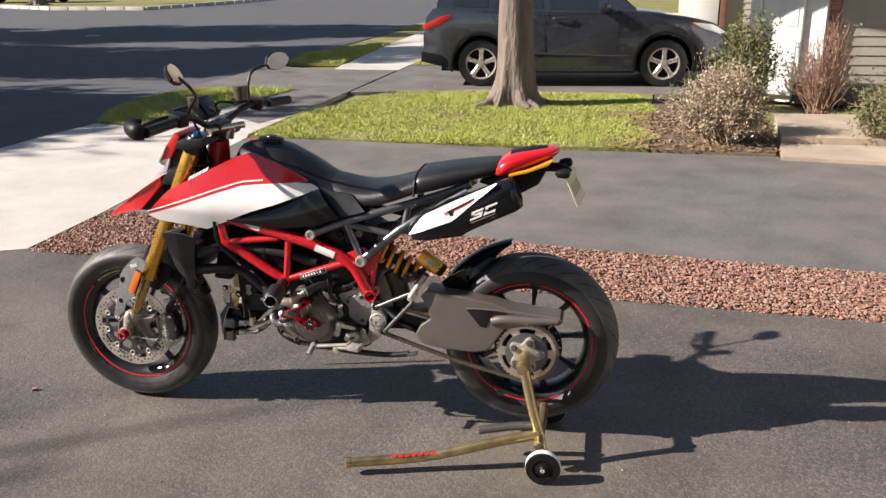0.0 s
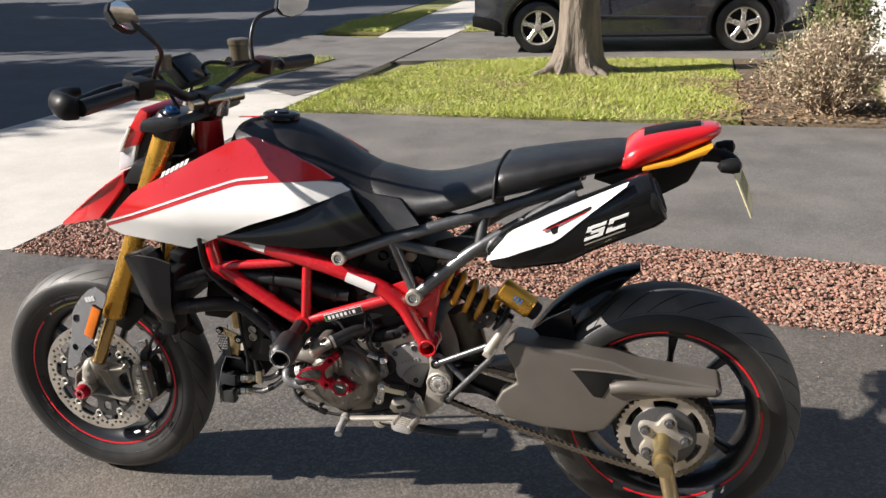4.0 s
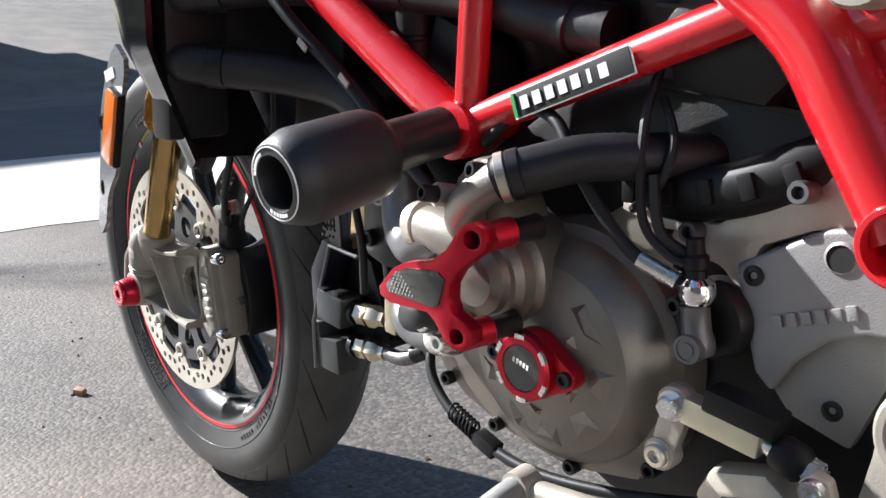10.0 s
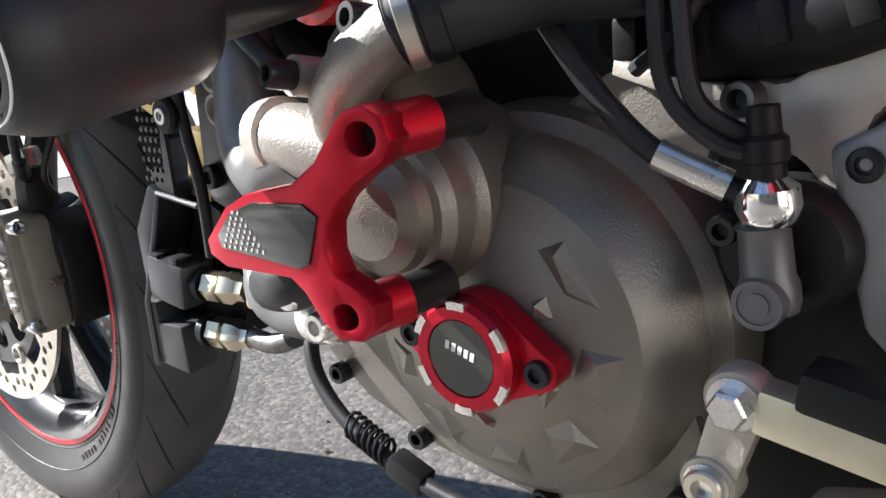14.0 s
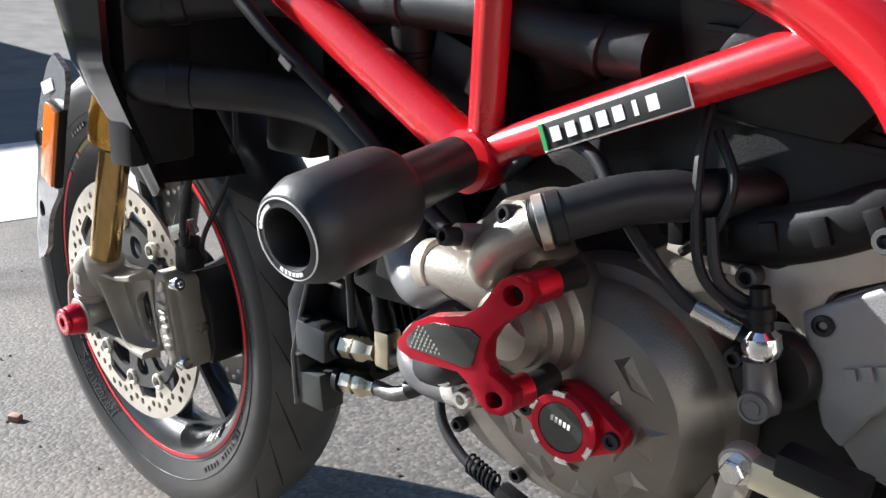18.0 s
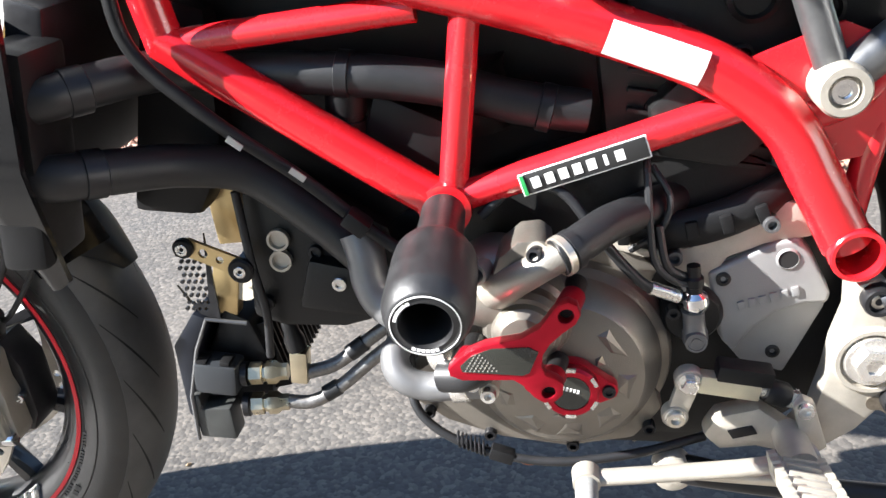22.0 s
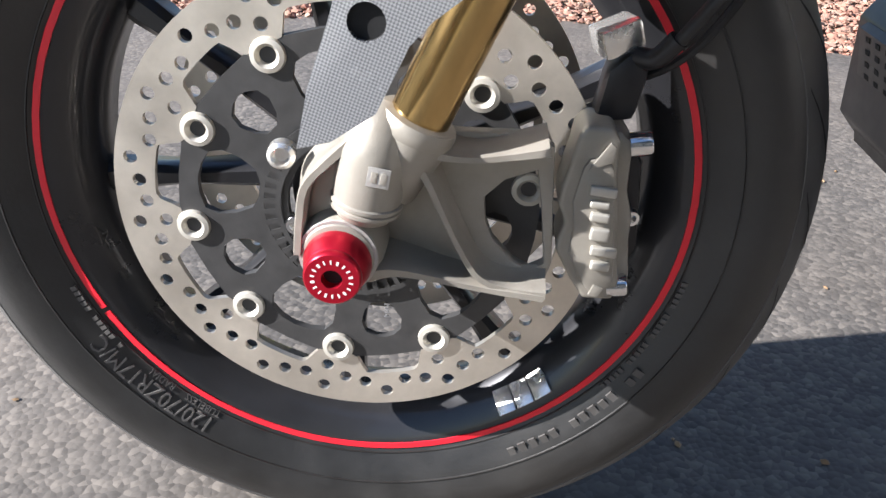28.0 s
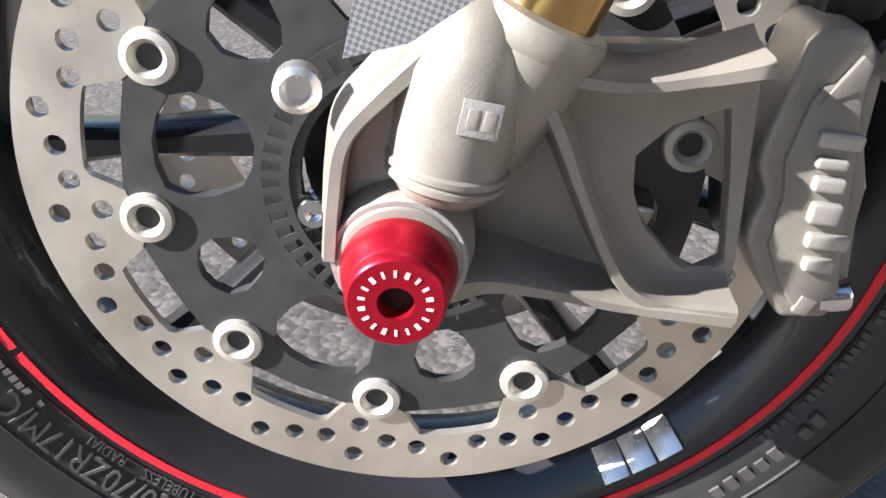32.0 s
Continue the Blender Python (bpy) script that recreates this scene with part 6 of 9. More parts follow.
for x, y, z in ((0.694, -0.200, 0.443), (0.706, -0.196, 0.4297)):
    part("bolt_boss", lathe([(0.0085, -0.06), (0.0085, 0.0)], (x, y, z), (0, -1, 0), 18), ALU, pump)
    bolt("pump_bolt", (x, y, z), 0.0066, pump, BRIGHT, (0, -1, 0), 0.008)
part("small_hose", tube([(0.668, -0.19, 0.44), (0.69, -0.198, 0.447), (0.705, -0.195, 0.455)], 0.0135, 16, 5), HOSE, pump)
rg = holed([(0.680, 0.467), (0.679, 0.473), (0.694, 0.488), (0.707, 0.4945), (0.735, 0.501), (0.749, 0.510), (0.759, 0.524), (0.763, 0.528), (0.770, 0.530), (0.777, 0.526), (0.7795, 0.518), (0.776, 0.511), (0.766, 0.504), (0.757, 0.496), (0.7515, 0.487), (0.7505, 0.477), (0.7535, 0.469), (0.761, 0.4645), (0.767, 0.459), (0.7665, 0.450), (0.761, 0.4445), (0.752, 0.4445), (0.744, 0.450), (0.736, 0.460), (0.729, 0.4645), (0.690, 0.4630)],
    [circle(0.7685, 0.5185, 0.0058, 18), circle(0.7555, 0.4535, 0.0052, 18)], -0.231, -0.220)
for v in rg.verts:
    v.co.y += 0.25 * max(0.0, v.co.x - 0.752)
guard_red = part("pump_guard", bevelled(rg, 0.0012, 2, 60), REDANO, engine, "red anodised water pump guard with carbon inlay")
INLAY = [(0.690, 0.4715), (0.6885, 0.4765), (0.698, 0.4865), (0.713, 0.4925), (0.741, 0.4945), (0.7485, 0.4905), (0.7415, 0.472), (0.736, 0.4695)]
part("guard_inlay", prism(INLAY, -0.2322, -0.2300, 0.0004), DARKCARBON, guard_red, "dark carbon inlay with a silver dot pattern")
for k in range(7):
    for j in range(k + 2):
        part("inlay_dot", box((0.7005 - 0.0013 * k + 0.0034 * j, -0.2323, 0.4872 - 0.0024 * k + 0.0001 * j), (0.0010, 0.0004, 0.0017), (0, 25, 0)), BRIGHT, guard_red)
for x, y, z, l in ((0.7685, -0.2165, 0.5185, 0.020), (0.7555, -0.2195, 0.4525, 0.016), (0.688, -0.221, 0.468, 0.018)):
    part("guard_post", lathe([(0.0098, 0.0), (0.0098, l), (0.0088, l + 0.001)], (x, y, z), (0.28, 1, 0.06), 20), REDANO, guard_red)
    part("post_bore", lathe([(0.0050, -0.003), (0.0050, 0.0), (0.0002, 0.0005)], (x, y, z), (0, 1, 0), 16), SHADEBLACK, guard_red)
    part("guard_boss", lathe([(0.0080, 0.0), (0.0080, 0.012), (0.009, 0.022)], (x + 0.28 * l, y + l - 0.001, z + 0.06 * l), (0.1, 1, 0), 18), ENGDARK, pump)

part("crankcase_wall", prism([(0.775, 0.512), (0.800, 0.528), (0.828, 0.523), (0.845, 0.503), (0.835, 0.480), (0.805, 0.492)], -0.117, -0.10, 0.004), ENGINE, engine, "bronze-grey crankcase wall")

# Sprocket cover and clutch slave.
sc = part("sprocket_cover", prism([(0.884, 0.505), (0.900, 0.512), (0.938, 0.533), (0.956, 0.536), (0.967, 0.522), (0.986, 0.486), (0.984, 0.468), (0.957, 0.402), (0.920, 0.413), (0.900, 0.438), (0.889, 0.478)], -0.112, -0.085, 0.004), COVERGREY, engine, "grey sprocket cover with a swept recess")
part("cover_face", prism([(0.8855, 0.503), (0.900, 0.5105), (0.938, 0.5315), (0.9555, 0.5345), (0.966, 0.5215), (0.985, 0.486), (0.9835, 0.476), (0.965, 0.475), (0.943, 0.467), (0.925, 0.450), (0.912, 0.428), (0.901, 0.438), (0.8905, 0.478)], -0.121, -0.110, 0.004, seg=3), COVERGREY, sc)
for k in range(6):
    part("raised_letter", box((0.9145 + 0.0084 * k, -0.1218, 0.4735 + 0.0028 * k), (0.0060, 0.0026, 0.0085 if k % 2 else 0.0075), (0, -14, 0), 0.0006), COVERGREY, sc, "raised maker's mark as plain bars")
part("cover_bore", lathe([(0.0080, -0.002), (0.0080, 0.0009), (0.0002, 0.0009)], (0.948, -0.121, 0.5165), (0, -1, 0), 24), SHADEBLACK, sc, "bolt bore as a near-black disc")
part("bore_lip", ring_lathe([(0.0080, 0.0), (0.0080, 0.0016), (0.0092, 0.0010), (0.0098, 0.0)], (0.948, -0.121, 0.5165), (0, -1, 0), 32), COVERGREY, sc)
for x, z in ((0.898, 0.498), (0.946, 0.424)):
    bolt("cover_bolt", (x, -0.120 if z > 0.45 else -0.111, z), 0.0062, sc, SATIN, (0, -1, 0), 0.003)
arm = part("crankcase_arm", prism([(0.836, 0.512), (0.843, 0.522), (0.853, 0.528), (0.868, 0.524), (0.892, 0.538), (0.925, 0.560), (0.945, 0.566), (0.972, 0.560), (0.968, 0.535), (0.93, 0.528), (0.90, 0.515), (0.888, 0.482), (0.874, 0.498), (0.852, 0.503)], -0.118, -0.085, 0.005), ALU, engine, "pale cast crankcase arm")
part("arm_strap", prism([(0.806, 0.533), (0.835, 0.5255), (0.85, 0.524), (0.85, 0.518), (0.832, 0.519), (0.805, 0.527)], -0.124, -0.116, 0.001), ALU, arm, "pale strap beside the arm")
for x, y, z in ((0.857, -0.118, 0.5185), (0.929, -0.126, 0.552)):
    bolt("arm_bolt", (x, y, z), 0.0068, arm, GREYTUBE, (0, -1, 0.1), 0.012)
slave = part("clutch_slave", lathe([(0.0095, 0.0), (0.0105, 0.003), (0.0105, 0.010), (0.0092, 0.013), (0.0088, 0.029), (0.0100, 0.031)], (0.876, -0.142, 0.449), (-0.12, 0, 1), 26), PIPE, engine, "grey clutch slave cylinder")
part("slave_face", lathe([(0.0092, 0.0), (0.0092, 0.010), (0.0088, 0.011), (0.0070, 0.011), (0.0068, 0.0102), (0.0045, 0.0102), (0.0043, 0.011), (0.001, 0.011)], (0.875, -0.143, 0.4545), (0, -1, 0), 24), PIPE, slave)
part("banjo_ball", lathe([(0.006, -0.009), (0.0105, -0.005), (0.0115, 0.0), (0.0105, 0.006), (0.006, 0.010)], (0.8735, -0.141, 0.4865), (-0.12, 0, 1), 24), CHROME, slave, "polished hose joint")
part("bleed_nipple", lathe([(0.0065, 0), (0.0065, 0.007), (0.0078, 0.008), (0.0078, 0.015), (0.0058, 0.017), (0.0055, 0.026)], (0.8728, -0.141, 0.494), (-0.1, 0, 1), 16), BLACK, slave, "black bleed cap")
part("slave_hose", tube([(0.866, -0.140, 0.489), (0.836, -0.148, 0.503), (0.815, -0.152, 0.524), (0.79, -0.152, 0.556), (0.765, -0.145, 0.585), (0.73, -0.14, 0.59), (0.70, -0.145, 0.565)], 0.0045, 10, 8), HOSE, slave, "black hydraulic hose")
part("hose_ferrule", tube([(0.860, -0.142, 0.492), (0.836, -0.148, 0.503)], 0.0058, 14, 1), BRIGHT, slave, "crimped steel ferrule")
part("sensor_wire", tube([(0.872, -0.141, 0.504), (0.856, -0.146, 0.508), (0.838, -0.149, 0.53), (0.832, -0.14, 0.585), (0.83, -0.12, 0.62)], 0.0032, 8, 8), HOSE, engine)
part("sensor_wire", tube([(0.872, -0.137, 0.508), (0.860, -0.142, 0.512), (0.848, -0.146, 0.524), (0.841, -0.142, 0.555)], 0.0036, 8, 8), HOSE, engine)
part("slave_base", lathe([(0.026, 0), (0.026, 0.012), (0.022, 0.018), (0.001, 0.018)], (0.874, -0.112, 0.466), (0, -1, 0), 30), ENGDARK, engine)

# Gear linkage and left foot controls.
link = part("gear_linkage", prism([(0.863, 0.4225), (0.870, 0.4285), (0.878, 0.4255), (0.881, 0.417), (0.871, 0.385), (0.865, 0.376), (0.857, 0.378), (0.854, 0.387)], -0.172, -0.163, 0.002), ALU, bike, "aluminium gear arm with a black rod sensor")
bolt("link_bolt", (0.8708, -0.172, 0.4196), 0.0075, link, BRIGHT, (0, -1, 0), 0.009, hexed=True)
bolt("link_bolt", (0.8612, -0.172, 0.3838), 0.0078, link, STEEL, (0, -1, 0), 0.006)
for x, z, er in ((0.8708, 0.4196, 0.0122), (0.8612, 0.3838, 0.0112)):
    part("link_eye", lathe([(er, 0.0), (er, 0.009), (er * 0.93, 0.0105), (er * 0.5, 0.0108)], (x, -0.1625, z), (0, -1, 0), 28), ALU, link)
    part("washer", lathe([(er * 0.78, 0.0), (er * 0.78, 0.0014), (er * 0.4, 0.0016)], (x, -0.1728, z), (0, -1, 0), 24), BRIGHT, link)
part("rod_sensor", box((0.9035, -0.170, 0.4165), (0.05, 0.014, 0.017), (0, 8, 0), 0.002), mat("olive plated metal", (0.62, 0.58, 0.43), 0.35, 0.6), link, "plated gear rod end")
part("sensor_block", box((0.915, -0.168, 0.428), (0.046, 0.02, 0.015), (0, 8, 0), 0.003), BLACK, link, "black shift sensor")
part("rod", tube([(0.925, -0.168, 0.4135), (0.962, -0.168, 0.402)], 0.006, 14, 1), BRIGHT, link)
part("rod_boot", lathe([(0.009, 0), (0.011, 0.004), (0.011, 0.016), (0.008, 0.02)], (0.934, -0.168, 0.411), (1, 0, -0.3), 18), BLACK, link)
part("rod_nut", lathe([(0.0085, 0), (0.0085, 0.008)], (0.952, -0.168, 0.405), (1, 0, -0.3), 6), BRIGHT, link)
part("shift_arm", prism([(0.954, 0.404), (0.961, 0.412), (0.970, 0.408), (0.975, 0.392), (0.985, 0.365), (0.975, 0.357), (0.965, 0.365)], -0.182, -0.172, 0.002), ALU, link)
bolt("arm_bolt", (0.963, -0.182, 0.4025), 0.0068, link, BRIGHT, (0, -1, 0), 0.006)
link.location.y = 0.014
bracket = part("footrest_bracket", prism([(0.990, 0.505), (1.008, 0.512), (1.022, 0.505), (1.034, 0.475), (1.046, 0.455), (1.042, 0.425), (1.03, 0.395), (1.012, 0.37), (0.99, 0.352), (0.965, 0.35), (0.958, 0.362), (0.975, 0.385), (0.982, 0.42), (0.985, 0.45), (0.992, 0.48)], -0.162, -0.135, 0.005), ALU, bike, "cast aluminium footrest bracket")
part("pivot_ring", lathe([(0.031, 0), (0.031, 0.003), (0.029, 0.005), (0.0255, 0.005), (0.0245, 0.001), (0.001, 0.001)], (1.0145, -0.162, 0.440), (0, -1, 0), 44), ALU, bracket)
part("pivot_washer", lathe([(0.0225, 0), (0.0225, 0.004), (0.021, 0.006), (0.001, 0.006)], (1.0145, -0.162, 0.440), (0, -1, 0), 44), BRIGHT, bracket)
part("pivot_nut", lathe([(0.0165, 0), (0.0165, 0.006), (0.0150, 0.008), (0.008, 0.0085), (0.0075, 0.0055), (0.0002, 0.0055)], (1.0145, -0.167, 0.440), (0, -1, 0), 6), BRIGHT, bracket, "large bright hexagon nut")
for x, z in ((1.010, 0.497), (1.038, 0.404)):
    part("hanger_eye", lathe([(0.0125, 0.012), (0.0125, -0.004), (0.0115, -0.006), (0.0085, -0.006), (0.008, -0.002), (0.0002, -0.002)], (x, -0.168, z), (0, 1, 0), 24), SATIN, bracket)
    bolt("hanger_bolt", (x, -0.168, z), 0.006, bracket, STEEL, (0, -1, 0), 0.003)
for a, b in (((1.012, -0.168, 0.497), (1.136, -0.172, 0.556)), ((1.040, -0.168, 0.406), (1.148, -0.172, 0.528)), ((1.03, -0.15, 0.498), (1.082, -0.165, 0.455))):
    part("hanger_rod", tube([a, b], 0.0072, 14, 1), GREYTUBE, bracket, "grey passenger footrest strut")
part("hanger_joint", box((1.145, -0.172, 0.547), (0.022, 0.026, 0.036), (0, 35, 0), 0.003), ALU, bracket)
part("passenger_footrest", tube([(1.14, -0.175, 0.545), (1.165, -0.175, 0.585), (1.192, -0.173, 0.626)], [0.013, 0.0105, 0.009], 14, 4), ALU, bracket, "folded silver passenger footrest")
part("hanger_plate", holed([(1.09, 0.575), (1.105, 0.605), (1.135, 0.622), (1.15, 0.615), (1.145, 0.595), (1.115, 0.575)], [circle(1.108, 0.592, 0.005, 12), circle(1.128, 0.606, 0.005, 12)], -0.12, -0.115), SATIN, bracket)
bracket.location.y = 0.013
peg = part("footrest", box((0.953, -0.240, 0.376), (0.040, 0.088, 0.016), (-12, 10, 0), 0.004), MAGN, bike, "serrated metal footrest")
for k in range(7):
    for s in (-1, 1):
        part("peg_tooth", prism([(-0.0055, -0.007), (0.0055, -0.007), (0.0038, 0.010), (-0.0038, 0.010)], -0.0035, 0.0035, 0.0008), ALU, peg).matrix_local = pose(0.953 + s * 0.0195, -0.203 - 0.0122 * k, 0.371 + 0.0026 * k - s * 0.0035, -12, 10, 90)
    part("peg_ridge", box((0.953, -0.205 - 0.0118 * k, 0.3775 + 0.0025 * k), (0.028, 0.0035, 0.005), (-12, 10, 0), 0.001), ALU, peg)
part("peg_root", tube([(0.955, -0.155, 0.370), (0.957, -0.200, 0.369)], 0.014, 14, 1), ALU, peg)
shift = part("gear_lever", tube([(0.972, -0.180, 0.369), (0.93, -0.190, 0.361), (0.86, -0.197, 0.356), (0.796, -0.20, 0.350)], [0.010, 0.0088, 0.0085, 0.0085], 14, 6, squash=0.75), ALU, bike, "forged aluminium gear lever")
part("lever_eye", lathe([(0.0125, -0.008), (0.0115, 0.008)], (0.786, -0.202, 0.350), (0, -1, 0), 20), ALU, shift)
part("lever_peg", tube([(0.786, -0.205, 0.350), (0.786, -0.235, 0.345), (0.787, -0.258, 0.340)], 0.0095, 16, 3), mat("worn grey rubber", (0.24, 0.24, 0.23), 0.6, 0, 0.3, 60), shift, "worn grey rubber lever tip")
forge = part("heel_plate", prism([(0.895, 0.385), (0.93, 0.395), (0.965, 0.37), (0.985, 0.36), (0.975, 0.345), (0.93, 0.355), (0.90, 0.35), (0.885, 0.365)], -0.158, -0.135, 0.006), ALU, bike, "cast aluminium heel plate")
part("heel_slot", prism([(0.905, 0.372), (0.925, 0.378), (0.93, 0.37), (0.91, 0.364)], -0.1595, -0.157, 0.0005), SATIN, forge)
ss = part("side_stand", tube([(0.86, -0.15, 0.325), (0.95, -0.165, 0.322), (1.05, -0.178, 0.325), (1.135, -0.185, 0.338)], [0.014, 0.011, 0.010, 0.010], 14, 5), SATIN, bike, "folded black side stand")
part("stand_foot", box((1.148, -0.188, 0.341), (0.035, 0.03, 0.008), (0, -10, 0), 0.003), GREYTUBE, ss)
part("stand_pivot", lathe([(0.017, -0.01), (0.017, 0.01), (0.012, 0.012), (0.001, 0.012)], (0.862, -0.152, 0.325), (0, -1, 0), 24), ALU, ss)
part("stand_spring", tube([(0.87, -0.17, 0.335), (0.95, -0.175, 0.335)], 0.006, 10, 1), STEEL, ss)
lw = part("lower_loom", tube([(0.628, -0.12, 0.42), (0.632, -0.145, 0.385), (0.655, -0.155, 0.36), (0.70, -0.160, 0.342), (0.76, -0.162, 0.335), (0.83, -0.155, 0.342), (0.89, -0.14, 0.352)], 0.0042, 10, 8), HOSE, bike, "black wiring loom under the cover")
helix = [(0.672 + 0.026 * f, -0.158 + 0.0068 * math.cos(2 * math.pi * 7 * f), 0.3535 - 0.010 * f + 0.0068 * math.sin(2 * math.pi * 7 * f)) for f in np.linspace(0, 1, 64)]
part("loom_spring", tube(helix, 0.0011, 6, 1), SATIN, lw)
part("connector", box((0.712, -0.160, 0.340), (0.022, 0.012, 0.012), (0, 18, 0), 0.002), BLACK, lw)
for k, c in enumerate(((0.7, 0.45, 0.03), (0.5, 0.12, 0.02))):
    part("bare_wire", tube([(0.722, -0.161 - 0.002 * k, 0.3375), (0.735, -0.163, 0.334 - 0.002 * k), (0.748, -0.162, 0.3345)], 0.0011, 6, 3), mat("wire %d" % k, c, 0.5), lw)

# ---- front cylinder and oil cooler ----
fc = part("front_cylinder", prism([(0.468, 0.435), (0.50, 0.425), (0.56, 0.425), (0.61, 0.44), (0.63, 0.47), (0.61, 0.53), (0.55, 0.565), (0.49, 0.585), (0.474, 0.56)], -0.088, 0.09, 0.01), ENGDARK, engine, "dark front cylinder head")
part("cam_cover", prism([(0.522, 0.455), (0.592, 0.446), (0.606, 0.490), (0.536, 0.505)], -0.105, -0.08, 0.006), ENGDARK, fc)
bolt("head_bolt", (0.564, -0.105, 0.482), 0.0068, fc, BRIGHT, (0, -1, 0), 0.004)
for x, z in ((0.507, 0.520), (0.507, 0.499)):
    part("double_ring", lathe([(0.0105, -0.002), (0.0105, 0.004), (0.0082, 0.004), (0.0078, -0.001), (0.0002, -0.001)], (x, -0.092, z), (0, -1, 0), 24), ALU, fc)
bolt("head_bolt", (0.485, -0.090, 0.453), 0.0085, fc, SATIN, (0, -1, 0), 0.004)
bolt("head_bolt", (0.540, -0.090, 0.507), 0.0065, fc, SATIN, (0, -1, 0), 0.004)
gold = mat("pale gold plating", (0.62, 0.47, 0.24), 0.32, 0.9, 0.08, 40)
gp = part("ignition_coil", box((0.448, -0.055, 0.536), (0.029, 0.02, 0.066), (0, -5, 0), 0.003), gold, fc, "pale gold plated bracket")
part("coil_lower", box((0.435, -0.058, 0.452), (0.027, 0.018, 0.052), (0, 10, 0), 0.003), gold, gp)
part("round_tab", lathe([(0.0145, 0), (0.0145, 0.003), (0.0002, 0.003)], (0.454, -0.062, 0.456), (0, -1, 0), 28), mat("ivory plastic", (0.6, 0.55, 0.44), 0.5), gp)
br = part("adjuster_bracket", holed([(0.416, 0.526), (0.427, 0.527), (0.479, 0.505), (0.482, 0.493), (0.472, 0.488), (0.417, 0.512)], [circle(0.439, 0.5125, 0.0046, 12), circle(0.454, 0.506, 0.0038, 12)], -0.108, -0.104), gold, fc, "drilled bracket")
for x, z, kr in ((0.422, 0.519, 0.0098), (0.474, 0.497, 0.0122)):
    part("knurled_knob", lathe([(kr * 0.92, 0), (kr, 0.002), (kr, 0.006), (kr * 0.82, 0.008), (0.005, 0.008)], (x, -0.106, z), (0, -1, 0), 20), BLACK, br)
    bolt("knob_bolt", (x, -0.113, z), 0.0058, br, BRIGHT, (0, -1, 0), 0.003)
part("coil_cable", tube([(0.485, -0.10, 0.40), (0.489, -0.103, 0.45), (0.483, -0.105, 0.50), (0.476, -0.10, 0.57)], 0.0042, 10, 6), HOSE, fc)
mesh_holes = []
for i in range(4):
    for k in range(10):
        mesh_holes.append(circle(0.404 + 0.0065 * i + 0.0026 * k * 0.0 + (0.003 if k % 2 else 0), 0.445 + 0.0072 * k, 0.0021, 6))
part("mesh_guard", holed([(0.396, 0.525), (0.434, 0.525), (0.436, 0.435), (0.418, 0.437), (0.398, 0.47)], mesh_holes, -0.090, -0.087), SATIN, bike, "perforated black guard")
cooler = part("oil_cooler", prism([(0.400, 0.33), (0.425, 0.318), (0.466, 0.325), (0.474, 0.365), (0.455, 0.42), (0.43, 0.432), (0.408, 0.385)], -0.098, 0.10, 0.003), SATIN, bike, "black oil cooler")
for k in range(18):
    part("cooler_fin", box((0.462, -0.088 + 0.0105 * k, 0.373), (0.032, 0.0022, 0.075), (0, -14, 0)), BLACK, cooler)
part("cooler_guard", prism([(0.384, 0.405), (0.41, 0.442), (0.425, 0.436), (0.405, 0.40), (0.396, 0.335), (0.418, 0.305), (0.408, 0.30), (0.386, 0.325)], -0.125, 0.12, 0.003), mat("dark blue-black plate", (0.011, 0.013, 0.019), 0.36, 0.2), cooler, "dark folded cooler guard")
part("cooler_face", prism([(0.378, 0.40), (0.384, 0.405), (0.402, 0.305), (0.396, 0.305)], -0.10, 0.10, 0.001), SATIN, cooler)
# Guard holes are small near-black blocks; their inner shade is painted.
for i in range(9):
    for k in range(9):
        part("guard_hole", box((0.3795 + 0.00195 * i, -0.08 + 0.02 * k, 0.395 - 0.0098 * i), (0.002, 0.008, 0.004), (0, -11, 0)), SHADEBLACK, cooler)
part("cooler_end", prism([(0.395, 0.352), (0.404, 0.352), (0.404, 0.336), (0.434, 0.338), (0.436, 0.30), (0.398, 0.302)], -0.132, -0.105, 0.003), mat("grey plastic", (0.05, 0.052, 0.05), 0.45, 0.2), cooler, "grey end bracket")
part("cooler_cap", box((0.424, -0.118, 0.371), (0.044, 0.03, 0.034), (0, 6, 0), 0.005), mat("slate plastic", (0.028, 0.031, 0.035), 0.4), cooler, "slate grey cap")
for x, z in ((0.455, 0.3695), (0.452, 0.333)):
    f = part("oil_fitting", lathe([(0.0115, 0.0), (0.0115, 0.012), (0.009, 0.013), (0.009, 0.016), (0.0118, 0.017), (0.0118, 0.026), (0.0085, 0.03), (0.0085, 0.038)], (x, -0.115, z), (1, 0.12, 0.02), 6), BRASS, cooler, "pale brass hose fitting")
    part("fitting_collar", lathe([(0.0125, 0.0), (0.0125, 0.006)], (x - 0.008, -0.116, z), (1, 0.1, 0), 24), SATIN, f)
for x in (0.412, 0.436):
    part("cap_clip", box((x, -0.122, 0.389), (0.010, 0.018, 0.005), (0, 6, 0), 0.001), BLACK, cooler)
part("bracket_edge", tube([(0.396, -0.133, 0.300), (0.397, -0.133, 0.352), (0.408, -0.125, 0.402), (0.424, -0.126, 0.437), (0.462, -0.120, 0.430)], 0.0022, 8, 1), GREYTUBE, cooler, "paler grey bracket edge")
part("pressure_sensor", box((0.506, -0.108, 0.377), (0.018, 0.018, 0.036), (0, 4, 0), 0.003), BRASS, cooler)
part("sensor_plug", lathe([(0.010, 0), (0.0105, 0.012), (0.008, 0.02), (0.0072, 0.045), (0.004, 0.05)], (0.505, -0.108, 0.395), (-0.18, 0, 1), 18), BLACK, cooler)
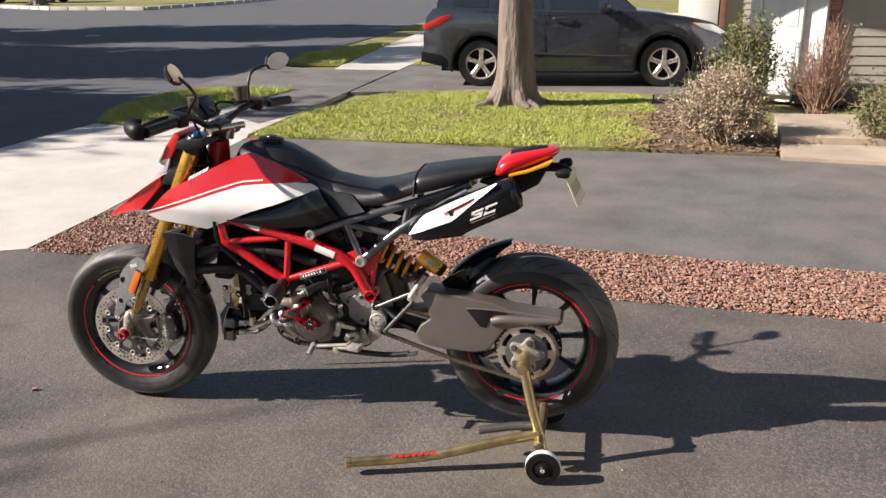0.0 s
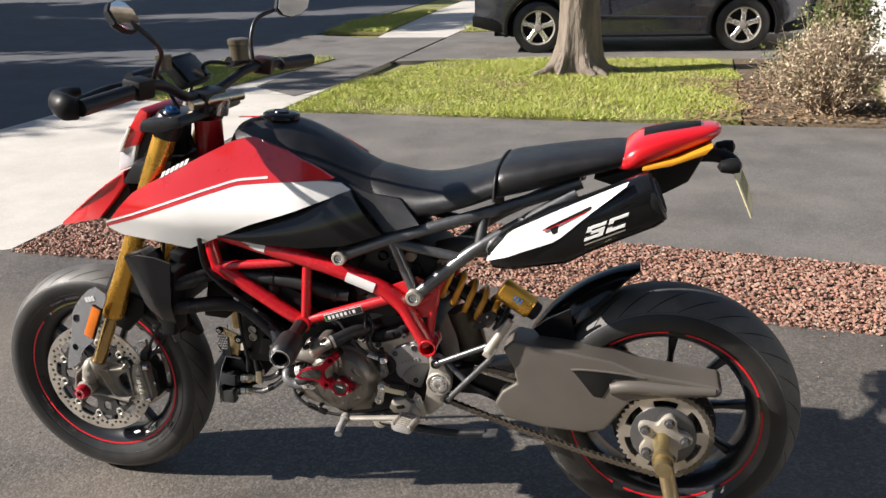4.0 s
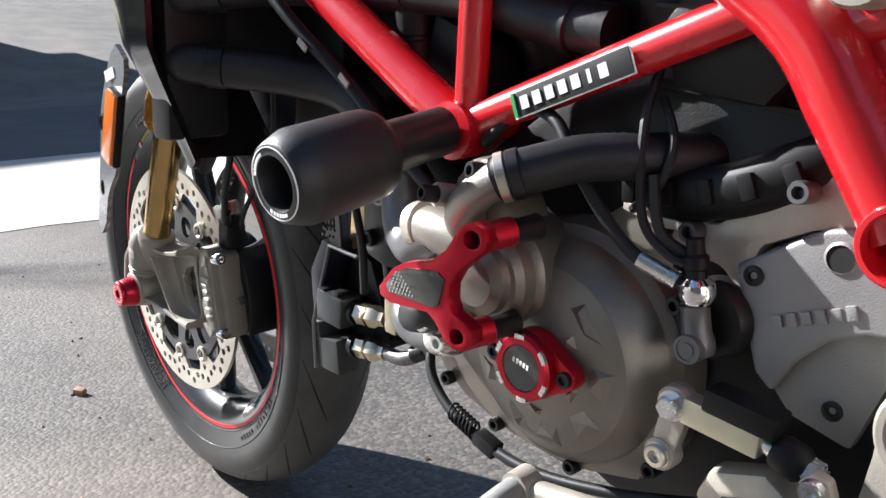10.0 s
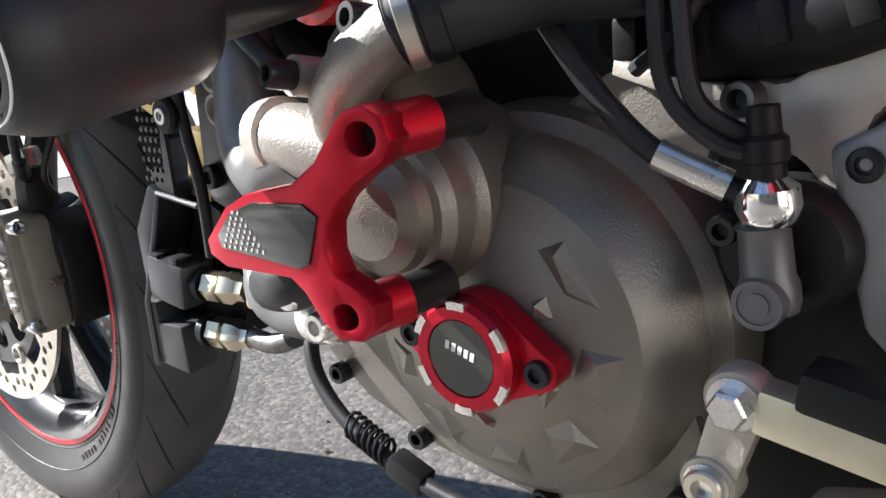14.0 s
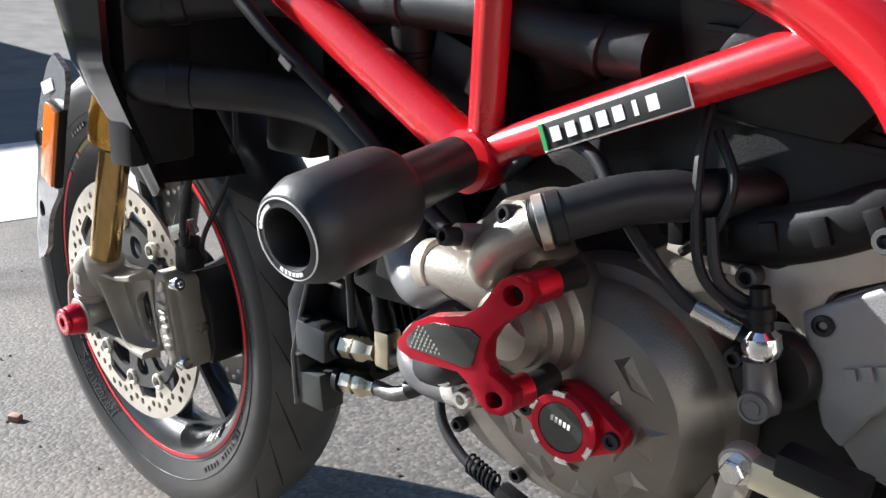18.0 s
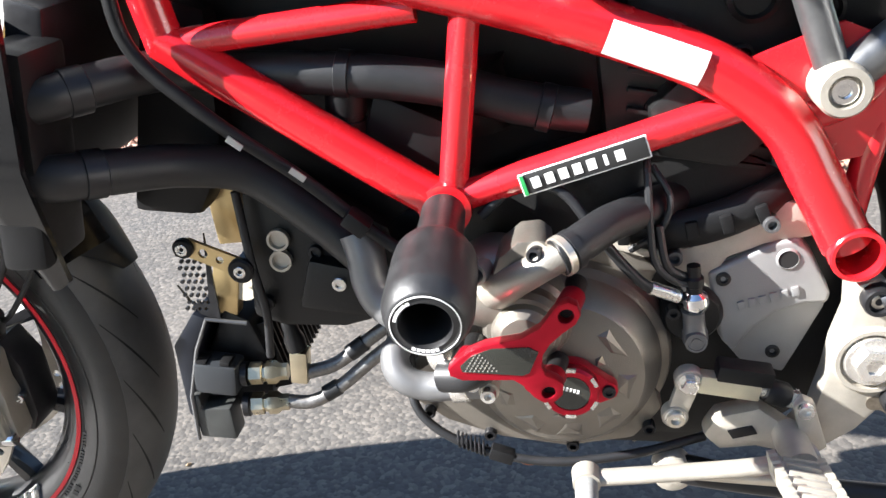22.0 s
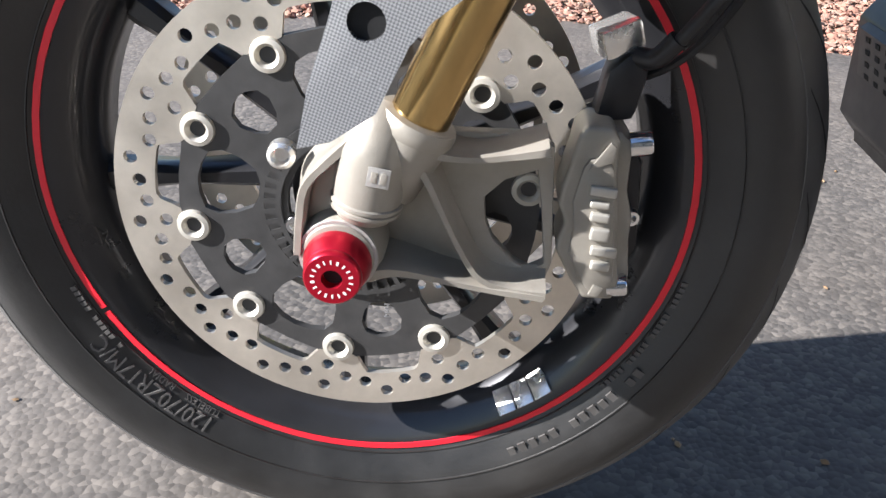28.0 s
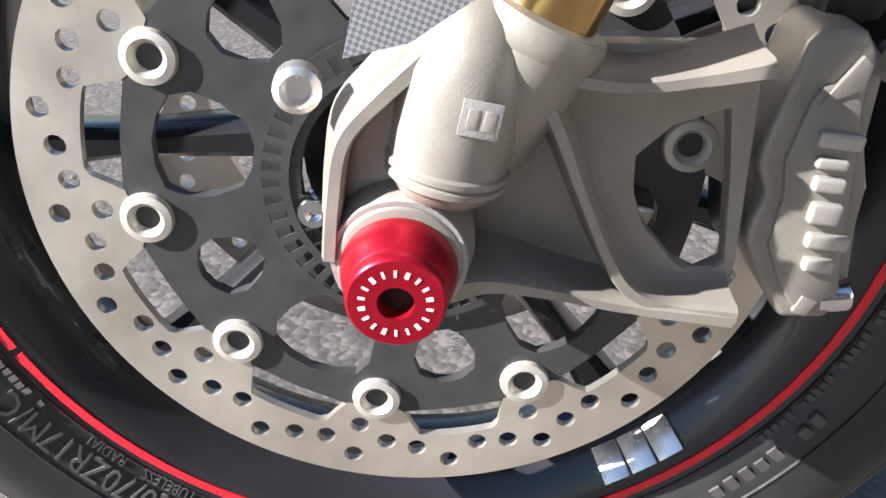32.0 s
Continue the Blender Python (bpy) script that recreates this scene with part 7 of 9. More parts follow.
for pts in ([(0.512, -0.108, 0.368), (0.54, -0.10, 0.374), (0.575, -0.09, 0.398), (0.62, -0.08, 0.43)], [(0.488, -0.11, 0.334), (0.515, -0.108, 0.334), (0.545, -0.10, 0.35), (0.58, -0.09, 0.378), (0.63, -0.08, 0.415)]):
    part("oil_line", tube(pts, 0.0072, 14, 8), mat("braided line", (0.22, 0.21, 0.2), 0.4, 0.7, 0.3, 200, bump=0.4, bscale=900) if "braided line" not in bpy.data.materials else bpy.data.materials["braided line"], cooler, "braided oil line")
    part("line_sleeve", tube([Vector(pts[1]) * 0.6 + Vector(pts[2]) * 0.4, Vector(pts[1]) * 0.15 + Vector(pts[2]) * 0.85], 0.0088, 14, 1), HOSE, cooler)

cooler.location.y = 0.030

# Black plate with white lettering bars on the lower frame tube, edged in green.
d = (Vector((0.895, Y + 0.004, 0.649)) - Vector((0.668, Y, 0.574))).normalized()
plate_c = Vector((0.7815, Y - 0.0128, 0.6085))
tag = part("frame_badge", box(tuple(plate_c), (0.100, 0.0012, 0.0165), (0, -math.degrees(math.atan2(d.z, d.x)), 0), 0.0005), INK, bike, "black badge with a thin white border")
part("badge_border", box(tuple(plate_c + Vector((0, 0.0006, 0))), (0.1025, 0.001, 0.0187), (0, -math.degrees(math.atan2(d.z, d.x)), 0), 0.0004), STICKER, tag)
part("badge_end", box(tuple(plate_c - d * 0.0485 - Vector((0, 0.0004, 0))), (0.003, 0.0012, 0.0165), (0, -math.degrees(math.atan2(d.z, d.x)), 0)), GREENINK, tag)
for k in range(8):
    c = plate_c + d * (-0.0385 + 0.0112 * k) - Vector((0, 0.0009, 0))
    part("badge_bar", box(tuple(c), (0.0070 if k != 5 else 0.003, 0.0006, 0.0088), (0, -math.degrees(math.atan2(d.z, d.x)), 0)), STICKER, tag, "white lettering as plain bars")

# ---- rear end ----
swing = part("swingarm", prism([(1.152, 0.402), (1.170, 0.436), (1.206, 0.462), (1.196, 0.505), (1.172, 0.548), (1.196, 0.570), (1.30, 0.556), (1.427, 0.537), (1.485, 0.514), (1.60, 0.501), (1.663, 0.494), (1.672, 0.482), (1.660, 0.468), (1.544, 0.455), (1.469, 0.440), (1.440, 0.395), (1.415, 0.358), (1.368, 0.345), (1.257, 0.350), (1.175, 0.368)], -0.154, -0.06, 0.016, seg=4), SWING, bike, "grey-brown single-sided swingarm")
part("swingarm_root", prism([(1.02, 0.462), (1.10, 0.478), (1.22, 0.500), (1.22, 0.375), (1.105, 0.400), (1.02, 0.400)], -0.118, -0.05, 0.012), ENGDARK, swing, "dark front part of the swingarm")
part("swingarm_pocket", prism([(1.335, 0.509), (1.369, 0.511), (1.455, 0.507), (1.485, 0.498), (1.430, 0.494), (1.418, 0.470), (1.406, 0.444), (1.385, 0.446)], -0.1562, -0.15, 0.002), ENGDARK, swing, "black recessed pocket")
part("pocket_lip", tube([(1.332, -0.154, 0.510), (1.369, -0.1555, 0.513), (1.44, -0.1555, 0.511), (1.50, -0.153, 0.503)], 0.0032, 10, 6), SWING, swing)
part("arm_spine", tube([(1.425, -0.150, 0.468), (1.47, -0.1525, 0.478), (1.56, -0.1525, 0.478), (1.655, -0.148, 0.480)], [0.016, 0.017, 0.015, 0.012], 16, 6, squash=1.0), SWING, swing, "rounded lower arm")
part("chain_guide", prism([(1.10, 0.49), (1.20, 0.462), (1.235, 0.455), (1.23, 0.446), (1.10, 0.478)], -0.142, -0.128, 0.002), ALU, swing, "silver chain guide")
part("lower_guide", prism([(1.06, 0.43), (1.20, 0.375), (1.31, 0.352), (1.31, 0.365), (1.18, 0.395), (1.07, 0.445)], -0.13, -0.10, 0.003), BLACK, swing, "black chain slider")
hug = part("rear_hugger", arc_guard(RX, RZ, 0.376, 101, 150, (0.030, 0.060, 0.074, 0.080, 0.082), 0.005), GLOSS, bike, "black rear tyre hugger")
part("hugger_side", skin([(1.238, 0.585), (1.27, 0.612), (1.30, 0.628), (1.322, 0.640)], [(1.262, 0.545), (1.29, 0.548), (1.315, 0.550), (1.336, 0.553)], lambda x, z, u, v: -0.084 - 0.022 * v, 0.006, 12, 6), GLOSS, hug)

# Sprocket, carrier and chain.
SR = 0.108
teeth = []
for k in range(43 * 2):
    a = 2 * math.pi * k / 86
    teeth.append((RX + (SR if k % 2 else SR - 0.007) * math.cos(a), RZ + (SR if k % 2 else SR - 0.007) * math.sin(a)))
windows = []
for k in range(6):
    a = 60 * k + 10
    windows.append(circle(RX, RZ, 0.09, 8, a, a + 38) + circle(RX, RZ, 0.074, 8, a + 38, a))
spr = part("sprocket", holed(teeth, windows, -0.146, -0.140), STEEL, bike, "steel rear sprocket with slots")
part("sprocket_disc", lathe([(0.072, 0.0), (0.075, 0.004), (0.075, 0.008), (0.06, 0.012), (0.001, 0.012)], (RX, -0.144, RZ), (0, -1, 0), 48), GREYTUBE, spr)
lobes = []
for k in range(60):
    a = 2 * math.pi * k / 60
    r = 0.054 + 0.012 * math.cos(5 * a - 0.4)
    lobes.append((RX + r * math.cos(a), RZ + r * math.sin(a)))
part("carrier", bevelled(prism(lobes, -0.172, -0.154), 0.003, 2, 60), ALU, spr, "bright lobed sprocket carrier")
for k in range(5):
    a = 0.08 + 2 * math.pi * k / 5
    bolt("carrier_nut", (RX + 0.049 * math.cos(a), -0.172, RZ + 0.049 * math.sin(a)), 0.009, spr, GREYTUBE, (0, -1, 0), 0.012, hexed=True)
part("rear_disc", drilled_disc(RX, RZ, -0.085, 0.08, 0.121, [(r, ph + 2 * math.pi * k / c) for r, c, ph in ((0.112, 24, 0.0), (0.102, 18, 0.1), (0.092, 18, 0.25)) for k in range(c)], hole=0.0032), SATIN, rear_wheel, "dark drilled rear disc")
part("rear_hub_left", lathe([(0.085, 0), (0.085, 0.02), (0.06, 0.05)], (RX, -0.05, RZ), (0, -1, 0), 36), SATIN, rear_wheel)
chain = thing("chain", "", "", (0, 0, 0))
chain.parent = bike
chain["label"] = "greasy steel drive chain"
plate = bmesh.new()
for y in (-0.0055, 0.0055):
    own = bmesh.new()
    pts = circle(-0.0078, 0, 0.0068, 9, 60, 300) + [(0, -0.0042)] + circle(0.0078, 0, 0.0068, 9, -120, 120) + [(0, 0.0042)]
    join(plate, prism(pts, y - 0.001, y + 0.001))
for x in (-0.0078, 0.0078):
    lathe([(0.0046, -0.0066), (0.0046, 0.0066)], (x, 0, 0), (0, 1, 0), 10, plate)
link_mesh = finish(plate)
link_mesh.materials.append(mat("chain steel", (0.24, 0.21, 0.17), 0.4, 0.85, 0.3, 120))
low_end = Vector((RX - 0.028, -0.143, RZ - 0.104))
path = [Vector((1.03, -0.143, 0.395)), Vector((1.2, -0.143, 0.338)), Vector((1.36, -0.143, 0.29)), low_end]
path = curve_pts(path, 8) + [Vector((RX + 0.108 * math.cos(radians(a)), -0.143, RZ + 0.108 * math.sin(radians(a)))) for a in range(-98, 95, 8)]
path += [Vector((RX - 0.02, -0.143, RZ + 0.108)), Vector((1.30, -0.143, 0.465)), Vector((1.10, -0.143, 0.492))]
dist = 0.0
pos, seg = path[0].copy(), 0
lens = [0.0]
for a, b in zip(path, path[1:]):
    lens.append(lens[-1] + (b - a).length)
s = 0.0
while s < lens[-1] - 0.016:
    i = max(k for k in range(len(path)) if lens[k] <= s)
    i = min(i, len(path) - 2)
    p = path[i] + (path[i + 1] - path[i]) * ((s - lens[i]) / max(1e-6, lens[i + 1] - lens[i]))
    dirn = (path[i + 1] - path[i]).normalized()
    o = new("chain_link", link_mesh)
    o.parent = chain
    o.matrix_local = Matrix.Translation(p) @ pose(0, 0, 0, 0, -math.degrees(math.atan2(dirn.z, dirn.x)), 0)
    s += 0.0159

# Shock absorber.
sa, sb = Vector((0.996, -0.058, 0.690)), Vector((1.152, -0.058, 0.592))
shock = part("shock_absorber", tube([sa - (sb - sa) * 0.1, sb + (sb - sa) * 0.15], 0.019, 18, 1), SATIN, bike, "shock absorber with a yellow spring and gold reservoir")
ax, su, sw = frame_of(sb - sa)
helix = [sa + (sb - sa) * f + 0.037 * (math.cos(2 * math.pi * 5.6 * f) * su + math.sin(2 * math.pi * 5.6 * f) * sw) for f in np.linspace(0, 1, 130)]
part("spring", tube(helix, 0.0075, 10, 1), YELLOW, shock, "yellow coil spring")
part("spring_seat", lathe([(0.04, 0), (0.041, 0.006), (0.03, 0.012)], sb, sb - sa, 32), SATIN, shock)
part("shock_body", tube([(1.05, -0.05, 0.60), (1.075, -0.05, 0.53), (1.085, -0.05, 0.45)], 0.035, 20, 3), mat("bronze damper", (0.09, 0.075, 0.055), 0.4, 0.6), shock, "dark bronze linkage body")
ra, rb = Vector((1.160, -0.096, 0.682)), Vector((1.238, -0.096, 0.628))
part("reservoir", lathe([(0.024, 0), (0.0285, 0.003), (0.0285, 0.082), (0.027, 0.086)], ra, rb - ra, 36), GOLD, shock, "gold shock reservoir")
part("reservoir_cap", lathe([(0.0235, 0), (0.022, 0.016), (0.016, 0.02), (0.001, 0.02)], rb - (rb - ra) * 0.08, rb - ra, 30), BLACK, shock)
BLUEINK = mat("blue print", (0.03, 0.14, 0.35), 0.5)
for dx, dz in ((-0.007, 0.012), (0.0, 0.0075), (0.007, 0.003)):
    part("reservoir_mark", box(tuple((ra + rb) / 2 + Vector((0.004 + dx, -0.0287, dz))), (0.004, 0.0008, 0.015), (0, 33, 0)), BLUEINK, shock, "blue print as plain bars")

# Silencer.
def sil(x, z, h, w, y=-0.165):
    return [Vector((x - 0.32 * h * math.sin(a) * 1.2, y + w * math.copysign(abs(math.cos(a)) ** 0.8, math.cos(a)), z + h * math.copysign(abs(math.sin(a)) ** 0.8, math.sin(a)))) for a in np.linspace(0, 2 * math.pi, 30, endpoint=False)]


can = part("silencer", loft(bmesh.new(), [sil(1.150, 0.780, 0.024, 0.03, -0.155), sil(1.19, 0.801, 0.042, 0.043), sil(1.30, 0.843, 0.061, 0.052), sil(1.345, 0.864, 0.056, 0.053), sil(1.42, 0.898, 0.054, 0.054), sil(1.485, 0.928, 0.054, 0.054), sil(1.503, 0.937, 0.051, 0.05)]), GLOSS, bike, "black silencer with a white side plate")
ex, eu, ew = frame_of((1, 0, 0.43))
part("end_cap", lathe([(0.052, -0.012), (0.0535, 0.0), (0.0515, 0.006), (0.038, 0.008), (0.034, 0.002), (0.032, -0.03), (0.0005, -0.032)], (1.501, -0.165, 0.936), (1, 0, 0.43), 44), SATIN, can, "black round end cap with a ring")
part("end_ring", lathe([(0.0385, 0.0), (0.0385, 0.011), (0.0345, 0.011), (0.0345, 0.0)], (1.501, -0.165, 0.936), (1, 0, 0.43), 40, cap=False), GREYTUBE, can)
part("side_plate", skin([(1.143, 0.786), (1.196, 0.856), (1.30, 0.908), (1.40, 0.955), (1.445, 0.976)], [(1.143, 0.781), (1.218, 0.813), (1.299, 0.844), (1.36, 0.900), (1.442, 0.971)], lambda x, z, u, v: -0.219 + 0.03 * max(0, 0.15 - u) / 0.15 + 0.012 * v, 0.006, 18, 6), WHITE, can, "white silencer side plate")
for k in range(3):
    part("plate_print", skin([(1.27 + 0.006 * k, 0.868 + 0.004 * k), (1.37, 0.917 + 0.004 * k)], [(1.272 + 0.006 * k, 0.865 + 0.004 * k), (1.372, 0.914 + 0.004 * k)], lambda x, z, u, v: -0.2165, 0.002, 4, 1), INK if k else REDLINE, can, "print as thin bars")
for x0, z0, w in ((1.358, 0.848, 0.039), (1.403, 0.8685, 0.038)):
    for f0, f1, h0, h1 in ((0.0, 1.0, 0.024, 0.031), (0.0, 1.0, 0.0, 0.007), (0.0, 0.28, 0.012, 0.024), (0.72 if x0 < 1.4 else 0.0, 1.0 if x0 < 1.4 else 0.28, 0.007, 0.013), (0.0, 1.0 if x0 < 1.4 else 0.28, 0.012, 0.019)):
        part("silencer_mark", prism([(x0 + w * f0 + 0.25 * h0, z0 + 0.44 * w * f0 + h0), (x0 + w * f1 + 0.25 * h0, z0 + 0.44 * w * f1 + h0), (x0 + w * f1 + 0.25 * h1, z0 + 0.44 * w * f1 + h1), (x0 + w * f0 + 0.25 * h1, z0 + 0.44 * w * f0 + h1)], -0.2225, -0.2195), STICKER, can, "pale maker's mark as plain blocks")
part("mark_line", prism([(1.360, 0.839), (1.442, 0.8765), (1.4435, 0.8795), (1.3615, 0.842)], -0.2222, -0.2195), CALIPER, can, "small print as a thin bar")
part("exhaust_pipe", tube([(1.19, -0.15, 0.81), (1.12, -0.10, 0.78), (1.05, -0.04, 0.76), (0.98, 0, 0.73)], 0.024, 16, 5), PIPE, bike, "dark exhaust pipe")

# ---- rear stand ----
stand = thing("paddock_stand", "yellow zinc plated rear wheel stand under the hub", "stand", (1.6, -0.3, 0))
stand.location = (0, 0, 0)
part("support_pin", tube([(RX - 0.005, -0.155, RZ + 0.002), (RX, -0.30, RZ + 0.004)], 0.0185, 24, 1), ZINC, stand, "plated hub pin")
part("pin_collar", lathe([(0.024, -0.008), (0.024, 0.008)], (RX - 0.001, -0.262, RZ + 0.004), (0, 1, 0), 24), ZINC, stand)
part("upright", tube([(RX + 0.004, -0.275, RZ), (RX + 0.035, -0.285, 0.22), (1.612, -0.295, 0.12)], 0.0175, 20, 3), ZINC, stand, "plated upright tube")
part("cross_tube", tube([(1.612, -0.36, 0.115), (1.612, 0.05, 0.115)], 0.016, 18, 1), ZINC, stand)
part("lower_leg", tube([(1.612, -0.30, 0.12), (1.628, -0.335, 0.06)], 0.017, 16, 1), ZINC, stand)
part("lower_leg", tube([(1.612, 0.03, 0.118), (1.632, 0.03, 0.056)], 0.017, 16, 1), ZINC, stand)
part("long_handle", tube([(1.61, -0.30, 0.125), (1.49, -0.325, 0.105), (1.33, -0.365, 0.072), (1.20, -0.395, 0.052), (0.975, -0.455, 0.045)], 0.0175, 20, 6), ZINC, stand, "long bent plated handle tube")
part("handle_end", lathe([(0.0195, -0.01), (0.0195, 0.004), (0.016, 0.006)], (0.975, -0.455, 0.045), (-0.93, -0.24, -0.03), 20), ZINC, stand)
for k in range(9):
    part("red_mark", box((1.13 + 0.022 * k, -0.4135 + 0.0057 * k - 0.012, 0.066 + 0.0012 * k), (0.014, 0.001, 0.009), (-40, -3, 14)), REDLINE, stand, "red printed mark as plain bars")
part("short_grip", tube([(1.60, -0.26, 0.135), (1.52, -0.262, 0.128), (1.40, -0.275, 0.108)], 0.015, 16, 3), GREYTUBE, stand, "grey short foot tube")
for y in (-0.395, 0.03):
    w = part("stand_wheel", ring_lathe([(0.056, -0.018), (0.058, -0.012), (0.058, 0.012), (0.056, 0.018), (0.034, 0.018), (0.034, -0.018)], (1.632, y, 0.0585), (0, 1, 0), 44), BLACK, stand, "black castor wheel with white band")
    part("wheel_band", ring_lathe([(0.0586, -0.011), (0.0592, -0.009), (0.0592, 0.009), (0.0586, 0.011), (0.056, 0.011), (0.056, -0.011)], (1.632, y, 0.0585), (0, 1, 0), 44), STICKER, w)
    part("wheel_disc", lathe([(0.034, -0.012), (0.034, 0.012), (0.012, 0.018), (0.008, 0.024), (0.001, 0.025)], (1.632, y, 0.0585), (0, -1, 0), 32), BLACK, w)
    part("wheel_axle", lathe([(0.008, 0), (0.008, 0.028), (0.006, 0.03)], (1.632, y, 0.0585), (0, -1, 0), 6), BRIGHT, w)

# ---- gravel, grass and litter ----
def island(name, ramp, rough=0.9, bump=0.0):
    """A material that varies from piece to piece of one mesh."""
    m = mat(name, ramp[0], rough, 0, 0.15, 40)
    nt = m.node_tree
    b = nt.nodes["Principled BSDF"]
    geo = nt.nodes.new("ShaderNodeNewGeometry")
    cr = nt.nodes.new("ShaderNodeValToRGB")
    e = cr.color_ramp.elements
    e[0].color, e[1].color = (*ramp[0], 1), (*ramp[-1], 1)
    for i, c in enumerate(ramp[1:-1]):
        k = e.new((i + 1) / (len(ramp) - 1))
        k.color = (*c, 1)
    nt.links.new(geo.outputs["Random Per Island"], cr.inputs["Fac"])
    nt.links.new(cr.outputs["Color"], b.inputs["Base Color"])
    return m


GRAVEL = island("reddish gravel", ((0.2, 0.10, 0.07), (0.34, 0.17, 0.12), (0.27, 0.15, 0.105), (0.4, 0.27, 0.2), (0.2, 0.13, 0.10), (0.36, 0.16, 0.11)))
GRASS = island("grass blades", ((0.22, 0.30, 0.035), (0.33, 0.41, 0.05), (0.46, 0.47, 0.09), (0.55, 0.48, 0.22), (0.26, 0.36, 0.045)), 0.7)
LEAFLITTER = island("dry leaves", ((0.16, 0.1, 0.05), (0.3, 0.2, 0.11), (0.22, 0.13, 0.06), (0.38, 0.28, 0.17)), 0.8)
rng = np.random.default_rng(7)


def stuff_mesh(name, verts, faces, material, label, category):
    me = bpy.data.meshes.new(name)
    me.from_pydata(verts.tolist(), [], faces.tolist())
    me.materials.append(material)
    return tagged(new(name, me), label, category, kind="stuff")


OCT = np.array([(1, 0, 0), (0, 1, 0), (-1, 0, 0), (0, -1, 0), (0, 0, 1), (0, 0, -1), (0.62, 0.62, 0.5), (-0.62, -0.6, 0.5)], float)
OCTF = np.array([(0, 1, 6), (1, 4, 6), (4, 0, 6), (2, 3, 7), (3, 4, 7), (4, 2, 7), (1, 2, 4), (3, 0, 4), (1, 0, 5), (2, 1, 5), (3, 2, 5), (0, 3, 5)])


def stones(n, place, rmin, rmax):
    xs, ys, zs = place(n)
    v = np.repeat(OCT[None], n, 0) * rng.uniform(0.75, 1.25, (n, 8, 1))
    v *= rng.uniform(rmin, rmax, (n, 1, 1)) * np.stack([rng.uniform(0.8, 1.3, n), rng.uniform(0.7, 1.1, n), rng.uniform(0.5, 0.8, n)], 1)[:, None]
    a = rng.uniform(0, 6.28, n)
    c, s = np.cos(a)[:, None], np.sin(a)[:, None]
    v = np.stack([v[..., 0] * c - v[..., 1] * s + xs[:, None], v[..., 0] * s + v[..., 1] * c + ys[:, None], v[..., 2] + zs[:, None]], -1)
    return v.reshape(-1, 3), (OCTF[None] + 8 * np.arange(n)[:, None, None]).reshape(-1, 3)


def strip(n):
    x = rng.uniform(-1.7, 4.6, n)
    bow = 0.28 * np.exp(-((x - 0.15) / 0.75) ** 2)
    a, b = 1.525 - 0.08 * x + bow, 2.36 - 0.115 * x + bow
    y = a + (b - a) * np.clip(rng.uniform(-0.03, 1.03, n), -0.04, 1.04)
    return x, y, rng.uniform(-0.008, 0.010, n)


stuff_mesh("gravel", *stones(40000, strip, 0.006, 0.0125), GRAVEL, "loose reddish-brown crushed gravel in a strip", "gravel")


def crumbs(n):
    x, y = rng.uniform(-1.6, 3.5, n), rng.uniform(-2.4, 1.3, n)
    return x, y, np.full(n, 0.0015)


stuff_mesh("grit", *stones(500, crumbs, 0.002, 0.0055), LEAFLITTER, "scattered grit and crumbs on the asphalt", "grit")


pebble = part("pebble", box((-0.475, -0.069, 0.006), (0.022, 0.015, 0.014), (8, 5, 30), 0.004), GRAVEL)
tagged(pebble, "small loose reddish stone on the asphalt", "stone")


def blades(n, poly, z, h, lean=0.5):
    """Grass blades inside an outline."""
    poly = np.array(poly)
    lo, hi = poly.min(0), poly.max(0)
    p = rng.uniform(lo, hi, (int(n * 1.8), 2))
    inside = np.zeros(len(p), bool)
    j = len(poly) - 1
    for i in range(len(poly)):
        (xi, yi), (xj, yj) = poly[i], poly[j]
        inside ^= ((yi > p[:, 1]) != (yj > p[:, 1])) & (p[:, 0] < (xj - xi) * (p[:, 1] - yi) / (yj - yi + 1e-12) + xi)
        j = i
    p = p[inside]
    thin = np.sin(p[:, 0] * 3.3 + 1.9 * np.sin(p[:, 1] * 2.3)) + np.sin(p[:, 1] * 4.1 + 1.4 * np.sin(p[:, 0] * 5.2)) + rng.normal(0, 0.55, len(p))
    p = p[(thin > -0.75) | (rng.uniform(0, 1, len(p)) < 0.22)][:n]
    n = len(p)
    a = rng.uniform(0, 6.28, n)
    hh = h * rng.uniform(0.5, 1.4, n) * (0.55 + 0.9 * np.clip(np.sin(p[:, 0] * 2.1 + 1.3 * np.sin(p[:, 1] * 1.7)) * 0.5 + 0.5, 0, 1))
    w = rng.uniform(0.0025, 0.006, n)
    d = np.stack([np.cos(a), np.sin(a)], 1)
    t = rng.normal(0, lean, (n, 2)) * hh[:, None]
    v = np.zeros((n, 3, 3))
    v[:, 0, :2], v[:, 1, :2], v[:, 2, :2] = p - d * w[:, None], p + d * w[:, None], p + t
    v[:, :2, 2], v[:, 2, 2] = z, z + hh
    return v.reshape(-1, 3), np.arange(3 * n).reshape(-1, 3)


